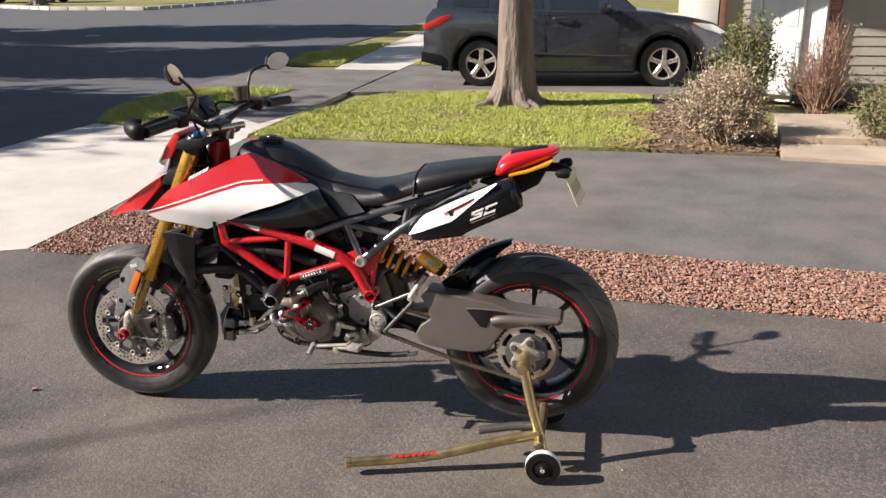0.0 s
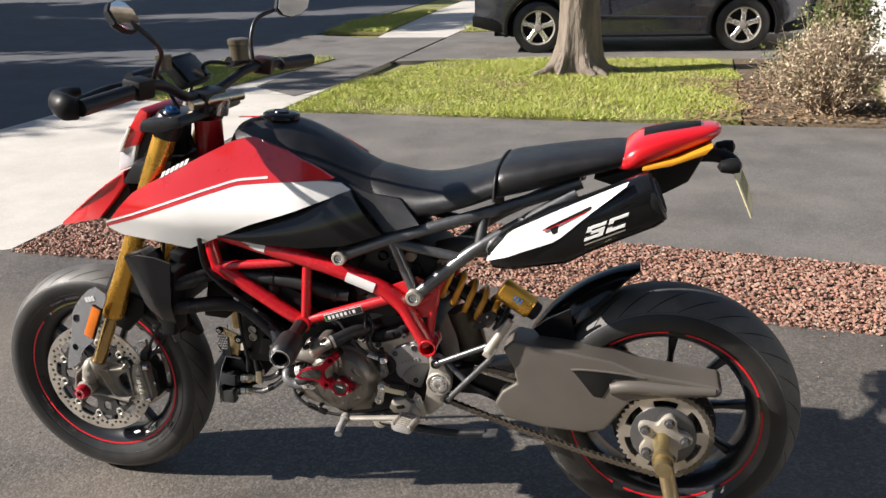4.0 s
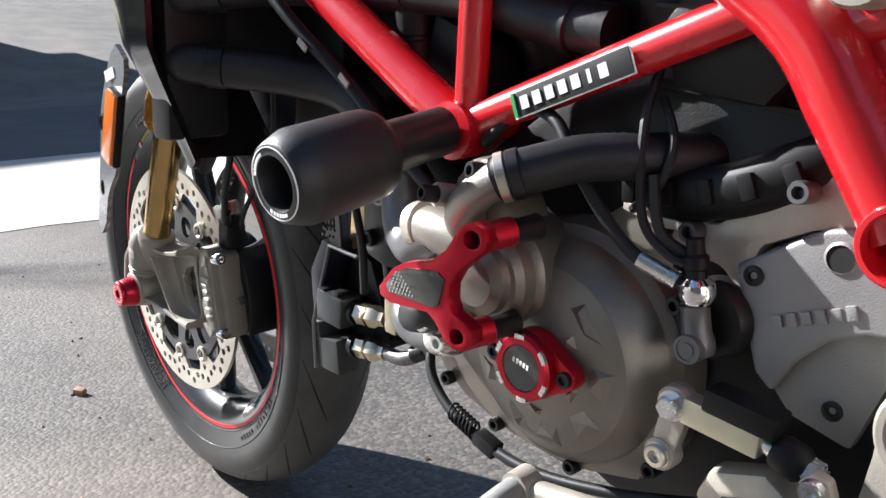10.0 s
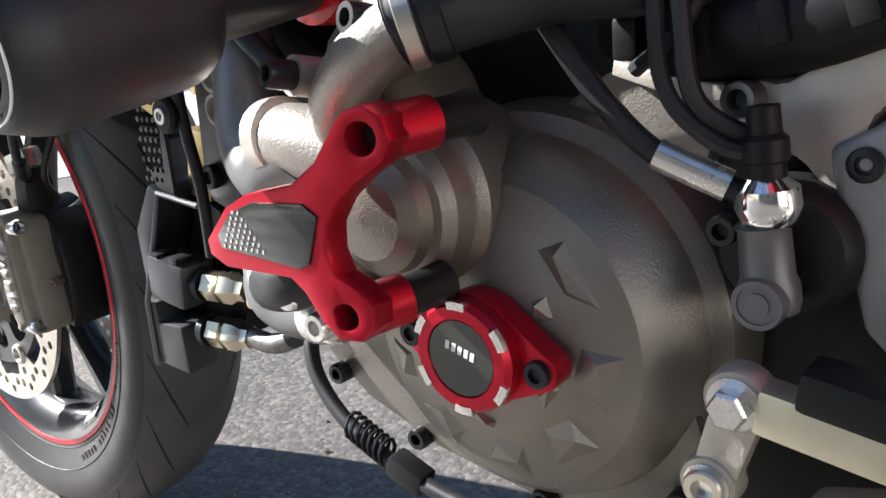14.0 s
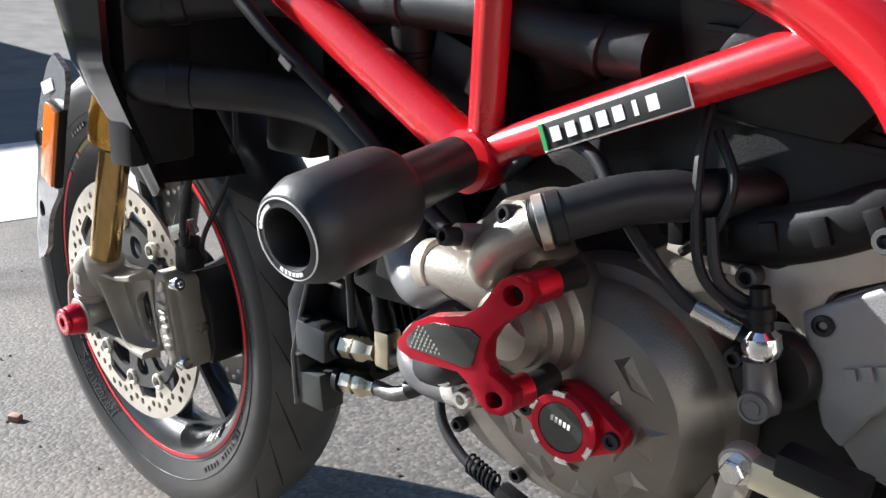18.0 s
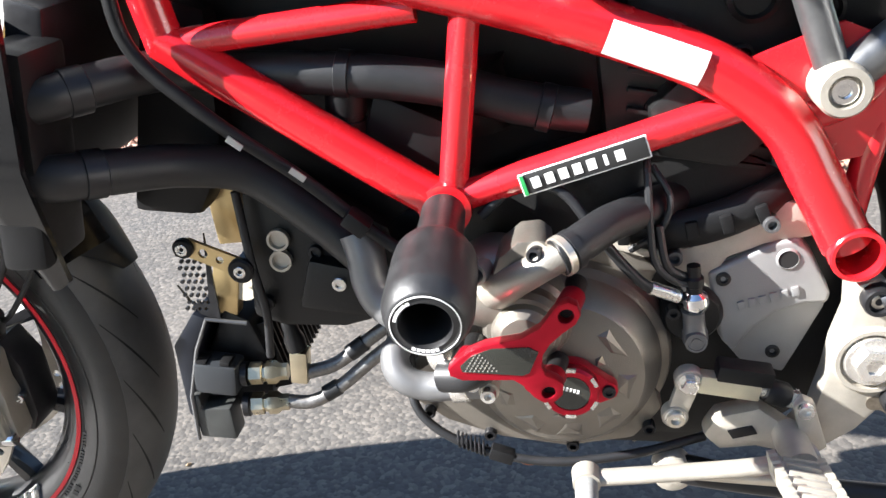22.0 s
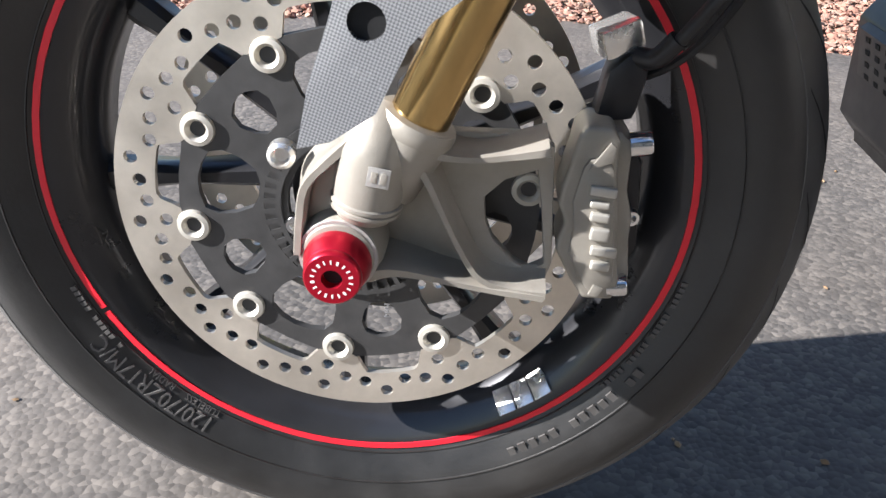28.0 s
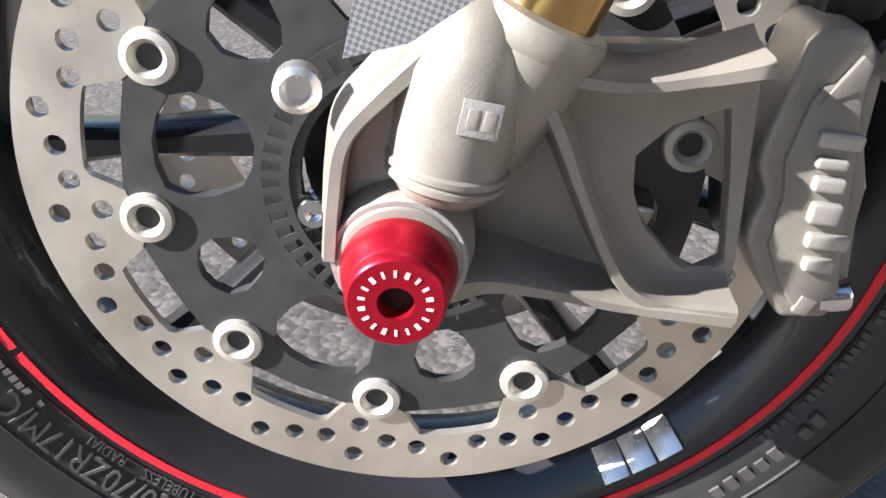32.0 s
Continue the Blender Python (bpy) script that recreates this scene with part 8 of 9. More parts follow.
stuff_mesh("grass", *blades(85000, [(-1.82, 5.48), (-1.1, 5.48), (0.9, 5.32), (1.9, 5.40), (2.35, 6.0), (2.0, 6.8), (2.4, 7.6), (2.2, 9.2), (-1.2, 9.1), (-1.72, 7.35)], 0.01, 0.032, 0.8), GRASS, "short uneven spring grass", "grass")
stuff_mesh("verge_grass", *blades(14000, [(-3.89, 6.08), (-3.22, 5.94), (-2.75, 8.2), (-2.62, 9.1), (-3.8, 9.1), (-4.25, 8.8), (-4.33, 7.3)], 0.018, 0.05), GRASS, "short grass on the verge", "grass")
stuff_mesh("middle_grass", *blades(12000, [(-4.1, 12.6), (-2.97, 12.6), (-3.2, 17.2), (-3.5, 17.2), (-4.2, 15.4)], 0.018, 0.06), GRASS, "short grass on the verge", "grass")
stuff_mesh("far_grass", *blades(16000, [(-1.7, 12.65), (5, 13.1), (5, 18), (-1.75, 18)], 0.01, 0.07), GRASS, "grass beyond the car", "grass")
fl = rng.uniform((1.75, 5.32), (3.5, 7.6), (2600, 2))
fl2 = np.stack([rng.normal(0.65, 0.7, 900), rng.normal(7.4, 0.65, 900)], 1)


def leaves(p, z, size):
    n = len(p)
    a = rng.uniform(0, 6.28, n)
    d = np.stack([np.cos(a), np.sin(a), rng.uniform(-0.4, 0.4, n)], 1) * size
    e = np.stack([-np.sin(a), np.cos(a), rng.uniform(-0.4, 0.4, n)], 1) * size * 0.6
    c = np.concatenate([p, np.full((n, 1), z)], 1)
    v = np.stack([c - d, c + e, c + d, c - e], 1)
    return v.reshape(-1, 3), np.arange(4 * n).reshape(-1, 4)


stuff_mesh("leaf_litter", *leaves(np.concatenate([fl, fl2]), 0.026, 0.022), LEAFLITTER, "dry brown leaves under the shrubs and tree", "leaves")

# ---- tree ----
BARK = mat("bark", (0.175, 0.143, 0.112), 0.9, 0, 0.35, 9, bump=1.0, bscale=26, stretch=(1, 1, 0.22))
BARK.node_tree.nodes["Bump"].inputs["Distance"].default_value = 0.03


def branch_tube(bm, a, b, r0, r1, wob, n=9, seg=7):
    pts = []
    for i in range(seg + 1):
        f = i / seg
        j = Vector(rng.normal(0, wob, 3)) * (f * (1 - f) * 4)
        pts.append(a + (b - a) * f + j)
    return tube(pts, [r0 + (r1 - r0) * i / seg for i in range(seg + 1)], n, 1, bm)


def tree(name, at, r, height, label, roots=True, limbs=7):
    tr = thing(name, label, "tree", at)
    bm = bmesh.new()
    rings = []
    for z in [0, 0.05, 0.12, 0.22, 0.36, 0.6, 1.0, 1.6, 2.4, height]:
        ring = []
        for a in np.linspace(0, 2 * math.pi, 40, endpoint=False):
            flare = math.exp(-z / 0.19)
            lobe = 0.5 + 0.5 * math.cos(6 * a + 0.7 + 0.8 * math.sin(a))
            rr = r * (1.0 - 0.09 * min(z, 2.4)) * (1 + (0.9 * lobe ** 3 + 0.25) * flare * (1 if roots else 0.4)) + 0.012 * math.sin(9 * a + 3 * z)
            ring.append(Vector((rr * math.cos(a), rr * math.sin(a), z - 0.03)))
        rings.append(ring)
    loft(bm, rings)
    part("trunk", bm, BARK, tr, "grey-brown furrowed bark", 70)
    for k in range(9 if roots else 0):
        a = 2 * math.pi * k / 9 + 0.25 * math.sin(3 * k)
        l = r * (2.3 + 0.9 * math.sin(2.7 * k))
        d, e = Vector((math.cos(a), math.sin(a), 0)), Vector((-math.sin(a), math.cos(a), 0))
        part("root", tube([d * r * 0.85 + Vector((0, 0, 0.22)), d * r * 1.25 + Vector((0, 0, 0.09)), d * (l * 0.75) + e * 0.05 + Vector((0, 0, 0.03)), d * l - e * 0.04 + Vector((0, 0, -0.01))], [0.07, 0.06, 0.042, 0.02], 10, 5), BARK, tr)
    for k in range(limbs):
        a = 2 * math.pi * k / limbs + 0.4
        base = Vector((0, 0, height - 0.25 - 0.12 * (k % 3)))
        tip = base + Vector((math.cos(a) * 1.9, math.sin(a) * 1.9, 2.2 + 0.5 * (k % 2)))
        limb = part("limb", branch_tube(bmesh.new(), base, tip, r * 0.42, 0.03, 0.12), BARK, tr)
        bm = bmesh.new()
        for j in range(7):
            p = base + (tip - base) * rng.uniform(0.35, 1.0)
            q = p + Vector(rng.normal(0, 0.55, 3)) + Vector((math.cos(a) * 0.5, math.sin(a) * 0.5, 0.6))
            branch_tube(bm, p, q, 0.022, 0.006, 0.05, 5, 4)
        part("twig_growth", bm, BARK, limb, "bare twigs")
    return tr


tree("tree", (0.66, 7.98, 0.0), 0.225, 3.4, "grey-brown tree trunk with spreading roots in the lawn")
tree("tree_opposite", (-26.6, 38.2, 0.05), 0.3, 4.0, "grey tree on the opposite lawn", limbs=6)


# ---- shrubs ----
def shrub(name, at, rx, ry, h, n_twigs, n_leaves, twig_mat, leaf_mat, label, leaf=0.018, up=0.9, thick=0.004):
    sh = thing(name, label, "shrub", at)
    bm = bmesh.new()
    ends = []
    for k in range(n_twigs):
        a, e = rng.uniform(0, 6.28), rng.uniform(0.15, 1.0)
        tip = Vector((math.cos(a) * rx * rng.uniform(0.5, 1) * math.cos(e * 1.2), math.sin(a) * ry * rng.uniform(0.5, 1) * math.cos(e * 1.2), h * (0.2 + 0.8 * e * rng.uniform(0.75, 1.05))))
        base = Vector((rng.normal(0, rx * 0.14), rng.normal(0, ry * 0.14), 0))
        mid = base * 0.4 + tip * 0.6 + Vector(rng.normal(0, 0.04, 3))
        tube([base, mid, tip], [thick * 1.5, thick, thick * 0.5], 5, 2, bm)
        for f in (0.45, 0.7, 0.88, 1.0):
            ends.append(base + (tip - base) * f)
            if f > 0.5 and rng.uniform() < 0.8:
                q = base + (tip - base) * f + Vector(rng.normal(0, 0.09, 3))
                tube([base + (tip - base) * (f - 0.15), q], [thick * 0.6, thick * 0.35], 4, 1, bm)
                ends.append(q)
    tagged(part("twig_growth", bm, twig_mat, sh, "tangled twigs"), kind="stuff")
    if n_leaves:
        ends = np.array([list(e) for e in ends])
        c = ends[rng.integers(0, len(ends), n_leaves)] + rng.normal(0, 0.03, (n_leaves, 3))
        c[:, 2] = np.abs(c[:, 2])
        d, e = rng.normal(0, 1, (n_leaves, 3)), rng.normal(0, 1, (n_leaves, 3))
        d *= leaf / np.linalg.norm(d, axis=1, keepdims=True)
        e *= 0.6 * leaf / np.linalg.norm(e, axis=1, keepdims=True)
        me = bpy.data.meshes.new("leaves")
        me.from_pydata(np.stack([c - d, c + e, c + d, c - e], 1).reshape(-1, 3).tolist(), [], np.arange(4 * n_leaves).reshape(-1, 4).tolist())
        tagged(part("leaves", me, leaf_mat, sh), kind="stuff")
    return sh


TWIG = mat("dry twigs", (0.36, 0.27, 0.19), 0.85, 0, 0.3, 30)
DRYLEAF = island("pale dry leaves", ((0.34, 0.26, 0.16), (0.46, 0.38, 0.26), (0.26, 0.19, 0.11), (0.52, 0.45, 0.34), (0.24, 0.22, 0.09)), 0.8)
GREENLEAF = island("evergreen leaves", ((0.05, 0.08, 0.02), (0.1, 0.14, 0.03), (0.16, 0.18, 0.05), (0.05, 0.07, 0.02)), 0.6)
shrub("dry_shrub", (2.9, 5.85, 0.0), 0.52, 0.5, 0.74, 420, 9000, TWIG, DRYLEAF, "rounded dry shrub with pale withered leaves beside the driveway", 0.016)
shrub("small_shrub", (2.72, 6.75, 0.0), 0.35, 0.35, 0.55, 90, 900, TWIG, GREENLEAF, "small sparse green shrub behind the dry one", 0.02)
shrub("green_shrub", (3.42, 8.25, 0.0), 0.42, 0.35, 1.15, 120, 4200, TWIG, GREENLEAF, "dense green shrub by the house corner", 0.024)
shrub("bare_shrub", (4.2, 7.75, 0.0), 0.45, 0.35, 1.15, 130, 260, mat("reddish twigs", (0.28, 0.16, 0.11), 0.85), DRYLEAF, "bare reddish twiggy shrub by the door", 0.014)
shrub("path_shrub", (4.42, 5.9, 0.0), 0.4, 0.35, 0.7, 110, 2200, TWIG, GREENLEAF, "yellow-green shrub beside the slab path", 0.02)
shrub("far_shrub", (-33.2, 40.8, 0.05), 1.4, 1.2, 1.5, 60, 3500, TWIG, GREENLEAF, "round green shrub on the opposite lawn", 0.09, thick=0.02)


# ---- parked cars ----
def car_wheel(parent, x, y, r, side):
    w = part("wheel", ring_lathe([(r, -0.08), (r + 0.006, -0.05), (r + 0.006, 0.05), (r, 0.08), (r - 0.05, 0.1), (r * 0.68, 0.095), (r * 0.68, -0.095), (r - 0.05, -0.1)], (x, y, r), (0, 1, 0), 48), RUBBER, parent, "black tyre on a five-spoke alloy rim")
    rim = part("rim", ring_lathe([(r * 0.7, -0.095), (r * 0.7, 0.08), (r * 0.62, 0.08), (r * 0.62, -0.085)], (x, y, r), (0, 1, 0), 40), ALU, w, "alloy rim")
    part("wheel_back", lathe([(r * 0.62, 0), (r * 0.62, 0.01)], (x, y + side * 0.0 + 0.03, r), (0, 1, 0), 30), SHADEBLACK, w)
    for k in range(5):
        a = 2 * math.pi * k / 5 + 0.3
        pts = []
        for rr, ww in ((0.05, 0.035), (r * 0.45, 0.03), (r * 0.66, 0.05)):
            pts.append((rr, ww))
        d, t = Vector((math.cos(a), 0, math.sin(a))), Vector((-math.sin(a), 0, math.cos(a)))
        c = Vector((x, y, r))
        rings = [[c + d * rr + t * ww * p + Vector((0, side * q, 0)) for p, q in ((-1, 0.075), (-0.6, 0.088), (0.6, 0.088), (1, 0.075), (0.8, 0.05), (-0.8, 0.05))] for rr, ww in pts]
        part("spoke", loft(bmesh.new(), rings), BRIGHT, w)
    part("hub_cap", lathe([(0.05, 0), (0.045, 0.012), (0.001, 0.014)], (x, y + side * 0.08, r), (0, side, 0), 20), ALU, w)


def car(name, m, paint, label, big=True):
    c = thing(name, label, "car")
    c.matrix_world = m
    arch = lambda cx: [(cx + 0.405 * math.cos(radians(a)), 0.33 + 0.405 * math.sin(radians(a))) for a in range(195, -16, -15)]
    low = [(-0.80, 0.36), (-0.42, 0.24)] + arch(0.0) + [(0.5, 0.225), (2.1, 0.225)] + arch(2.61) + [(3.08, 0.24), (3.42, 0.30), (3.50, 0.48), (3.50, 0.66), (3.43, 0.80), (3.25, 0.90), (2.9, 0.98), (2.35, 1.05), (2.0, 1.07), (1.2, 1.06), (0.2, 1.08), (-0.4, 1.12), (-0.70, 1.10), (-0.80, 0.98), (-0.84, 0.70), (-0.84, 0.5)]
    bm = prism(low, 0.0, 1.76, 0.035, seg=2)
    for v in bm.verts:
        s = 1 if v.co.y < 0.88 else -1
        v.co.y += s * (0.05 * max(0, v.co.z - 0.75) + 0.16 * max(0, v.co.x - 2.7) ** 1.5 + 0.12 * max(0, -0.35 - v.co.x) + 0.03 * max(0, 0.5 - v.co.z))
    shell = part("body", bm, paint, c, "dark grey metallic bodywork", 28)
    roof = [(-0.66, 1.08), (-0.58, 1.28), (-0.38, 1.50), (-0.1, 1.58), (0.5, 1.62), (1.1, 1.59), (1.55, 1.47), (2.02, 1.20), (2.22, 1.04)]
    bm = prism(roof, 0.02, 1.74, 0.03)
    side_in = lambda z: 0.03 + 0.36 * (z - 1.02)
    for v in bm.verts:
        v.co.y = (side_in(v.co.z) if v.co.y < 0.88 else 1.76 - side_in(v.co.z))
    part("cabin", bm, paint, c, "cabin with pillars and roof", 28)
    win = mat("tinted glass " + name, (0.02, 0.024, 0.028), 0.06, 0, 0.05, 20, coat=1.0)
    for nm, top, bot in (("rear_window", [(-0.30, 1.46), (0.02, 1.51), (0.10, 1.52)], [(-0.42, 1.14), (-0.1, 1.12), (0.10, 1.115)]), ("rear_door_window", [(0.16, 1.525), (0.5, 1.54), (0.86, 1.53)], [(0.16, 1.11), (0.5, 1.10), (0.88, 1.095)]), ("front_door_window", [(0.95, 1.53), (1.15, 1.51), (1.45, 1.42)], [(0.97, 1.09), (1.4, 1.085), (1.86, 1.08)])):
        part(nm, skin(top, bot, lambda x, z, u, v: side_in(z) - 0.006, 0.004, 10, 5), win, c, "dark window glass")
    part("windscreen", prism([(1.58, 1.465), (2.05, 1.19), (2.20, 1.07), (2.21, 1.085), (2.06, 1.205), (1.59, 1.48)], 0.24, 1.52, 0.002), win, c)
    part("tailgate_glass", prism([(-0.645, 1.14), (-0.585, 1.30), (-0.42, 1.475), (-0.435, 1.485), (-0.60, 1.305), (-0.66, 1.14)], 0.22, 1.54, 0.002), win, c)
    part("tail_lamp", prism([(-0.86, 0.86), (-0.60, 0.99), (-0.42, 1.02), (-0.46, 0.95), (-0.62, 0.86), (-0.78, 0.80)], 0.035, 0.22, 0.012), REDLENS, c, "red wrap-round tail lamp")
    part("headlight", prism([(2.98, 0.90), (3.25, 0.875), (3.44, 0.77), (3.36, 0.74), (3.1, 0.82)], 0.04, 0.4, 0.012), LENS, c, "clear headlight")
    part("indicator", prism([(2.95, 0.90), (3.12, 0.885), (3.06, 0.84)], 0.045, 0.1, 0.004), ORANGE, c, "orange marker")
    part("sill", prism([(0.44, 0.20), (2.2, 0.20), (2.2, 0.30), (0.44, 0.30)], 0.012, 0.1, 0.01), BLACK, c, "black sill")
    part("rear_bumper_trim", prism([(-0.87, 0.36), (-0.42, 0.25), (-0.40, 0.36), (-0.6, 0.46), (-0.87, 0.5)], 0.02, 1.74, 0.02), BLACK, c)
    part("front_bumper_trim", prism([(3.05, 0.22), (3.45, 0.27), (3.53, 0.42), (3.40, 0.42), (3.1, 0.34)], 0.05, 1.7, 0.02), BLACK, c)
    part("chrome_strip", prism([(3.32, 0.40), (3.54, 0.42), (3.54, 0.44), (3.32, 0.42)], 0.12, 1.6, 0.004), CHROME, c)
    for cx in (0.0, 2.61):
        pts = arch(cx)
        outer = [(cx + 0.455 * math.cos(radians(a)), 0.33 + 0.455 * math.sin(radians(a))) for a in range(-15, 196, 15)]
        part("wheel_arch", prism(pts + outer, -0.006, 0.06, 0.004), BLACK, c, "black arch trim")
        # Near-black sheet stands for the shade inside the arch.
        part("wheel_well", prism([(cx + 0.40 * math.cos(radians(a)), 0.33 + 0.40 * math.sin(radians(a))) for a in range(-20, 201, 20)], 0.27, 0.30), SHADEBLACK, c)
    for x0, x1 in ((0.12, 0.125), (0.905, 0.91), (1.93, 1.935)):
        part("door_gap", skin([(x0, 1.05), (x0 + 0.006, 1.05)], [(x0 + (0.22 if x0 < 0.2 else 0), 0.32 if x0 > 0.2 else 0.75), (x0 + 0.006 + (0.22 if x0 < 0.2 else 0), 0.32 if x0 > 0.2 else 0.75)], lambda x, z, u, v: 0.05 * max(0, z - 0.75) - 0.0015, 0.004, 1, 6), SHADEBLACK, c)
    part("door_crease", skin([(0.5, 0.50), (2.1, 0.45)], [(0.5, 0.47), (2.1, 0.42)], lambda x, z, u, v: -0.010 * math.sin(math.pi * v), 0.004, 8, 4), paint, c)
    part("door_handle", tube([(1.02, 0.0, 0.96), (1.05, -0.025, 0.965), (1.22, -0.025, 0.972), (1.25, 0.0, 0.972)], 0.014, 10, 3), paint, c)
    mr = part("wing_mirror", loft(bmesh.new(), [[Vector((1.72 + dx + 0.0 * a, -0.08 + 0.11 * math.cos(a) * k, 1.13 + 0.075 * math.sin(a) * k)) for a in np.linspace(0, 2 * math.pi, 18, endpoint=False)] for dx, k in ((-0.06, 0.8), (-0.05, 1.0), (0.02, 0.95), (0.08, 0.6), (0.10, 0.2))]), paint, c, "door mirror")
    # Near-black block stands for the shade under the car.
    part("underbody", prism([(-0.6, 0.2), (3.2, 0.2), (3.2, 0.4), (-0.6, 0.4)], 0.3, 1.5), SHADEBLACK, c)
    for x in (0.0, 2.61):
        car_wheel(c, x, 0.13, 0.33, -1)
        car_wheel(c, x, 1.63, 0.33, 1)
    return c


GREYPAINT = mat("grey car paint", (0.055, 0.06, 0.078), 0.2, 0.5, 0.05, 6, coat=1.0)
yaw = math.degrees(math.atan2(0.25, 2.71))
car("parked_car", Matrix.Translation((-0.03, 9.80, 0.0)) @ pose(0, 0, 0, 0, 0, yaw), GREYPAINT, "dark grey compact suv parked on the far driveway")
car("blue_car", Matrix.Translation((-31.5, 40.5, 0.08)) @ pose(0, 0, 0, 0, 0, 12) @ Matrix.Scale(1.35, 4), mat("dark blue car paint", (0.012, 0.02, 0.06), 0.25, 0.4, coat=0.9), "dark blue car parked across the street")

# ---- houses ----
SIDING = mat("beige siding", (0.5, 0.45, 0.36), 0.75, 0, 0.06, 6)
DARKSIDING = mat("tan siding", (0.36, 0.325, 0.27), 0.75, 0, 0.08, 6)
TRIMW = mat("white trim paint", (0.8, 0.79, 0.76), 0.5, 0, 0.03, 8)
BRICK = mat("brick", (0.36, 0.17, 0.12), 0.85, 0, 0.25, 12, bump=0.4)
bt = BRICK.node_tree
oi = bt.nodes.new("ShaderNodeObjectInfo")
hs = bt.nodes.new("ShaderNodeHueSaturation")
mr = bt.nodes.new("ShaderNodeMapRange")
mr.inputs["To Min"].default_value, mr.inputs["To Max"].default_value = 0.65, 1.35
bt.links.new(oi.outputs["Random"], mr.inputs["Value"])
bt.links.new(mr.outputs[0], hs.inputs["Value"])
bs = bt.nodes["Principled BSDF"]
bt.links.new(bs.inputs["Base Color"].links[0].from_socket, hs.inputs["Color"])
bt.links.new(hs.outputs[0], bs.inputs["Base Color"])
ROOF = mat("dark shingles", (0.08, 0.075, 0.07), 0.9, 0, 0.3, 9, bump=0.5)
MORTAR = mat("mortar", (0.45, 0.42, 0.37), 0.9, 0, 0.1, 30)


def clapboard(parent, x0, x1, y, z0, z1, material, face=-1):
    """Overlapping horizontal boards, each tilted a little."""
    n = int((z1 - z0) / 0.115)
    bm = bmesh.new()
    a = [(x0, y, 0), (x1, y, 0), (x1, y + face * 0.004, 0.125), (x0, y + face * 0.004, 0.125)]
    b = [(x0, y + face * 0.022, 0), (x1, y + face * 0.022, 0), (x1, y + face * 0.008, 0.125), (x0, y + face * 0.008, 0.125)]
    va, vb = [bm.verts.new(v) for v in a], [bm.verts.new(v) for v in b]
    bm.faces.new(va)
    bm.faces.new(vb[::-1])
    for i in range(4):
        j = (i + 1) % 4
        bm.faces.new((va[i], vb[i], vb[j], va[j]))
    me = finish(bm)
    me.materials.append(material)
    for k in range(n):
        o = new("board", me)
        o.parent = parent
        o.location = (0, 0, z0 + 0.115 * k)


house = thing("house", "tan clapboard house with brick pillar and white door", "house", (0, 0, 0))
HY = 8.65
part("wall", box((6.6, HY + 2.0, 1.6), (4.6, 3.9, 3.2)), DARKSIDING, house)
part("roof", prism([(4.0, 3.2), (9.2, 3.2), (6.6, 5.4)], HY - 0.4, HY + 4.4, 0.02), ROOF, house, "dark gabled roof")
clapboard(house, 4.53, 8.9, HY + 0.045, 0.25, 3.1, DARKSIDING)
part("foundation", box((6.4, HY - 0.01, 0.13), (4.7, 0.12, 0.26)), mat("dark foundation", (0.1, 0.09, 0.08), 0.9), house)
part("porch_wall", box((4.02, HY + 0.5, 1.6), (0.95, 0.7, 3.2)), TRIMW, house)
dr = part("door", box((4.0, HY + 0.09, 1.12), (0.50, 0.06, 2.05), (0, 0, 0), 0.006), TRIMW, house, "white panelled door")
for zx in (0.55, 1.15, 1.75):
    for xx in (3.885, 4.115):
        part("door_panel", box((xx, HY + 0.055, zx), (0.17, 0.015, 0.42), (0, 0, 0), 0.006), TRIMW, dr)
part("door_trim", box((3.70, HY + 0.08, 1.2), (0.08, 0.1, 2.3), (0, 0, 0), 0.008), TRIMW, house)
for o in house.children:
    if o.name.split(".")[0] in ("porch_wall", "door", "door_trim"):
        o.data.transform(Matrix.Translation((4.0, HY + 0.3, 0)) @ pose(0, 0, 0, 0, 0, -32) @ Matrix.Translation((-4.0, -HY - 0.3, 0)))
        for c in o.children:
            c.data.transform(Matrix.Translation((4.0, HY + 0.3, 0)) @ pose(0, 0, 0, 0, 0, -32) @ Matrix.Translation((-4.0, -HY - 0.3, 0)))
pillar = part("brick_pillar", box((4.39, HY + 0.08, 1.6), (0.215, 0.20, 3.2)), MORTAR, house, "brick pillar")
brick = finish(box((0, 0, 0), (0.1, 0.03, 0.055), (0, 0, 0), 0.004))
brick.materials.append(BRICK)
for k in range(44):
    for j in range(2):
        o = new("brick", brick)
        o.parent = pillar
        o.location = (4.335 + 0.11 * j + (0.0 if k % 2 else 0.004), HY - 0.027, 0.04 + 0.067 * k)
house2 = thing("garage_house", "beige clapboard house wing with white garage trim behind the car", "house", (0, 0, 0))
part("wall", box((6.1, 16.2, 1.6), (5.6, 4.0, 3.2)), SIDING, house2)
part("roof", prism([(3.0, 3.2), (9.2, 3.2), (6.1, 5.6)], 13.8, 18.4, 0.02), ROOF, house2, "dark gabled roof")
clapboard(house2, 3.86, 4.6, 14.2, 0.1, 3.1, SIDING)
part("corner_board", box((3.50, 14.15, 1.6), (0.42, 0.16, 3.2), (0, 0, 0), 0.01), TRIMW, house2, "wide white corner trim")
part("brick_strip", box((3.79, 14.15, 1.6), (0.12, 0.14, 3.2), (0, 0, 0), 0.01), BRICK, house2)
part("garage_door", box((5.9, 14.17, 1.15), (2.5, 0.06, 2.2), (0, 0, 0), 0.01), TRIMW, house2, "white garage door")
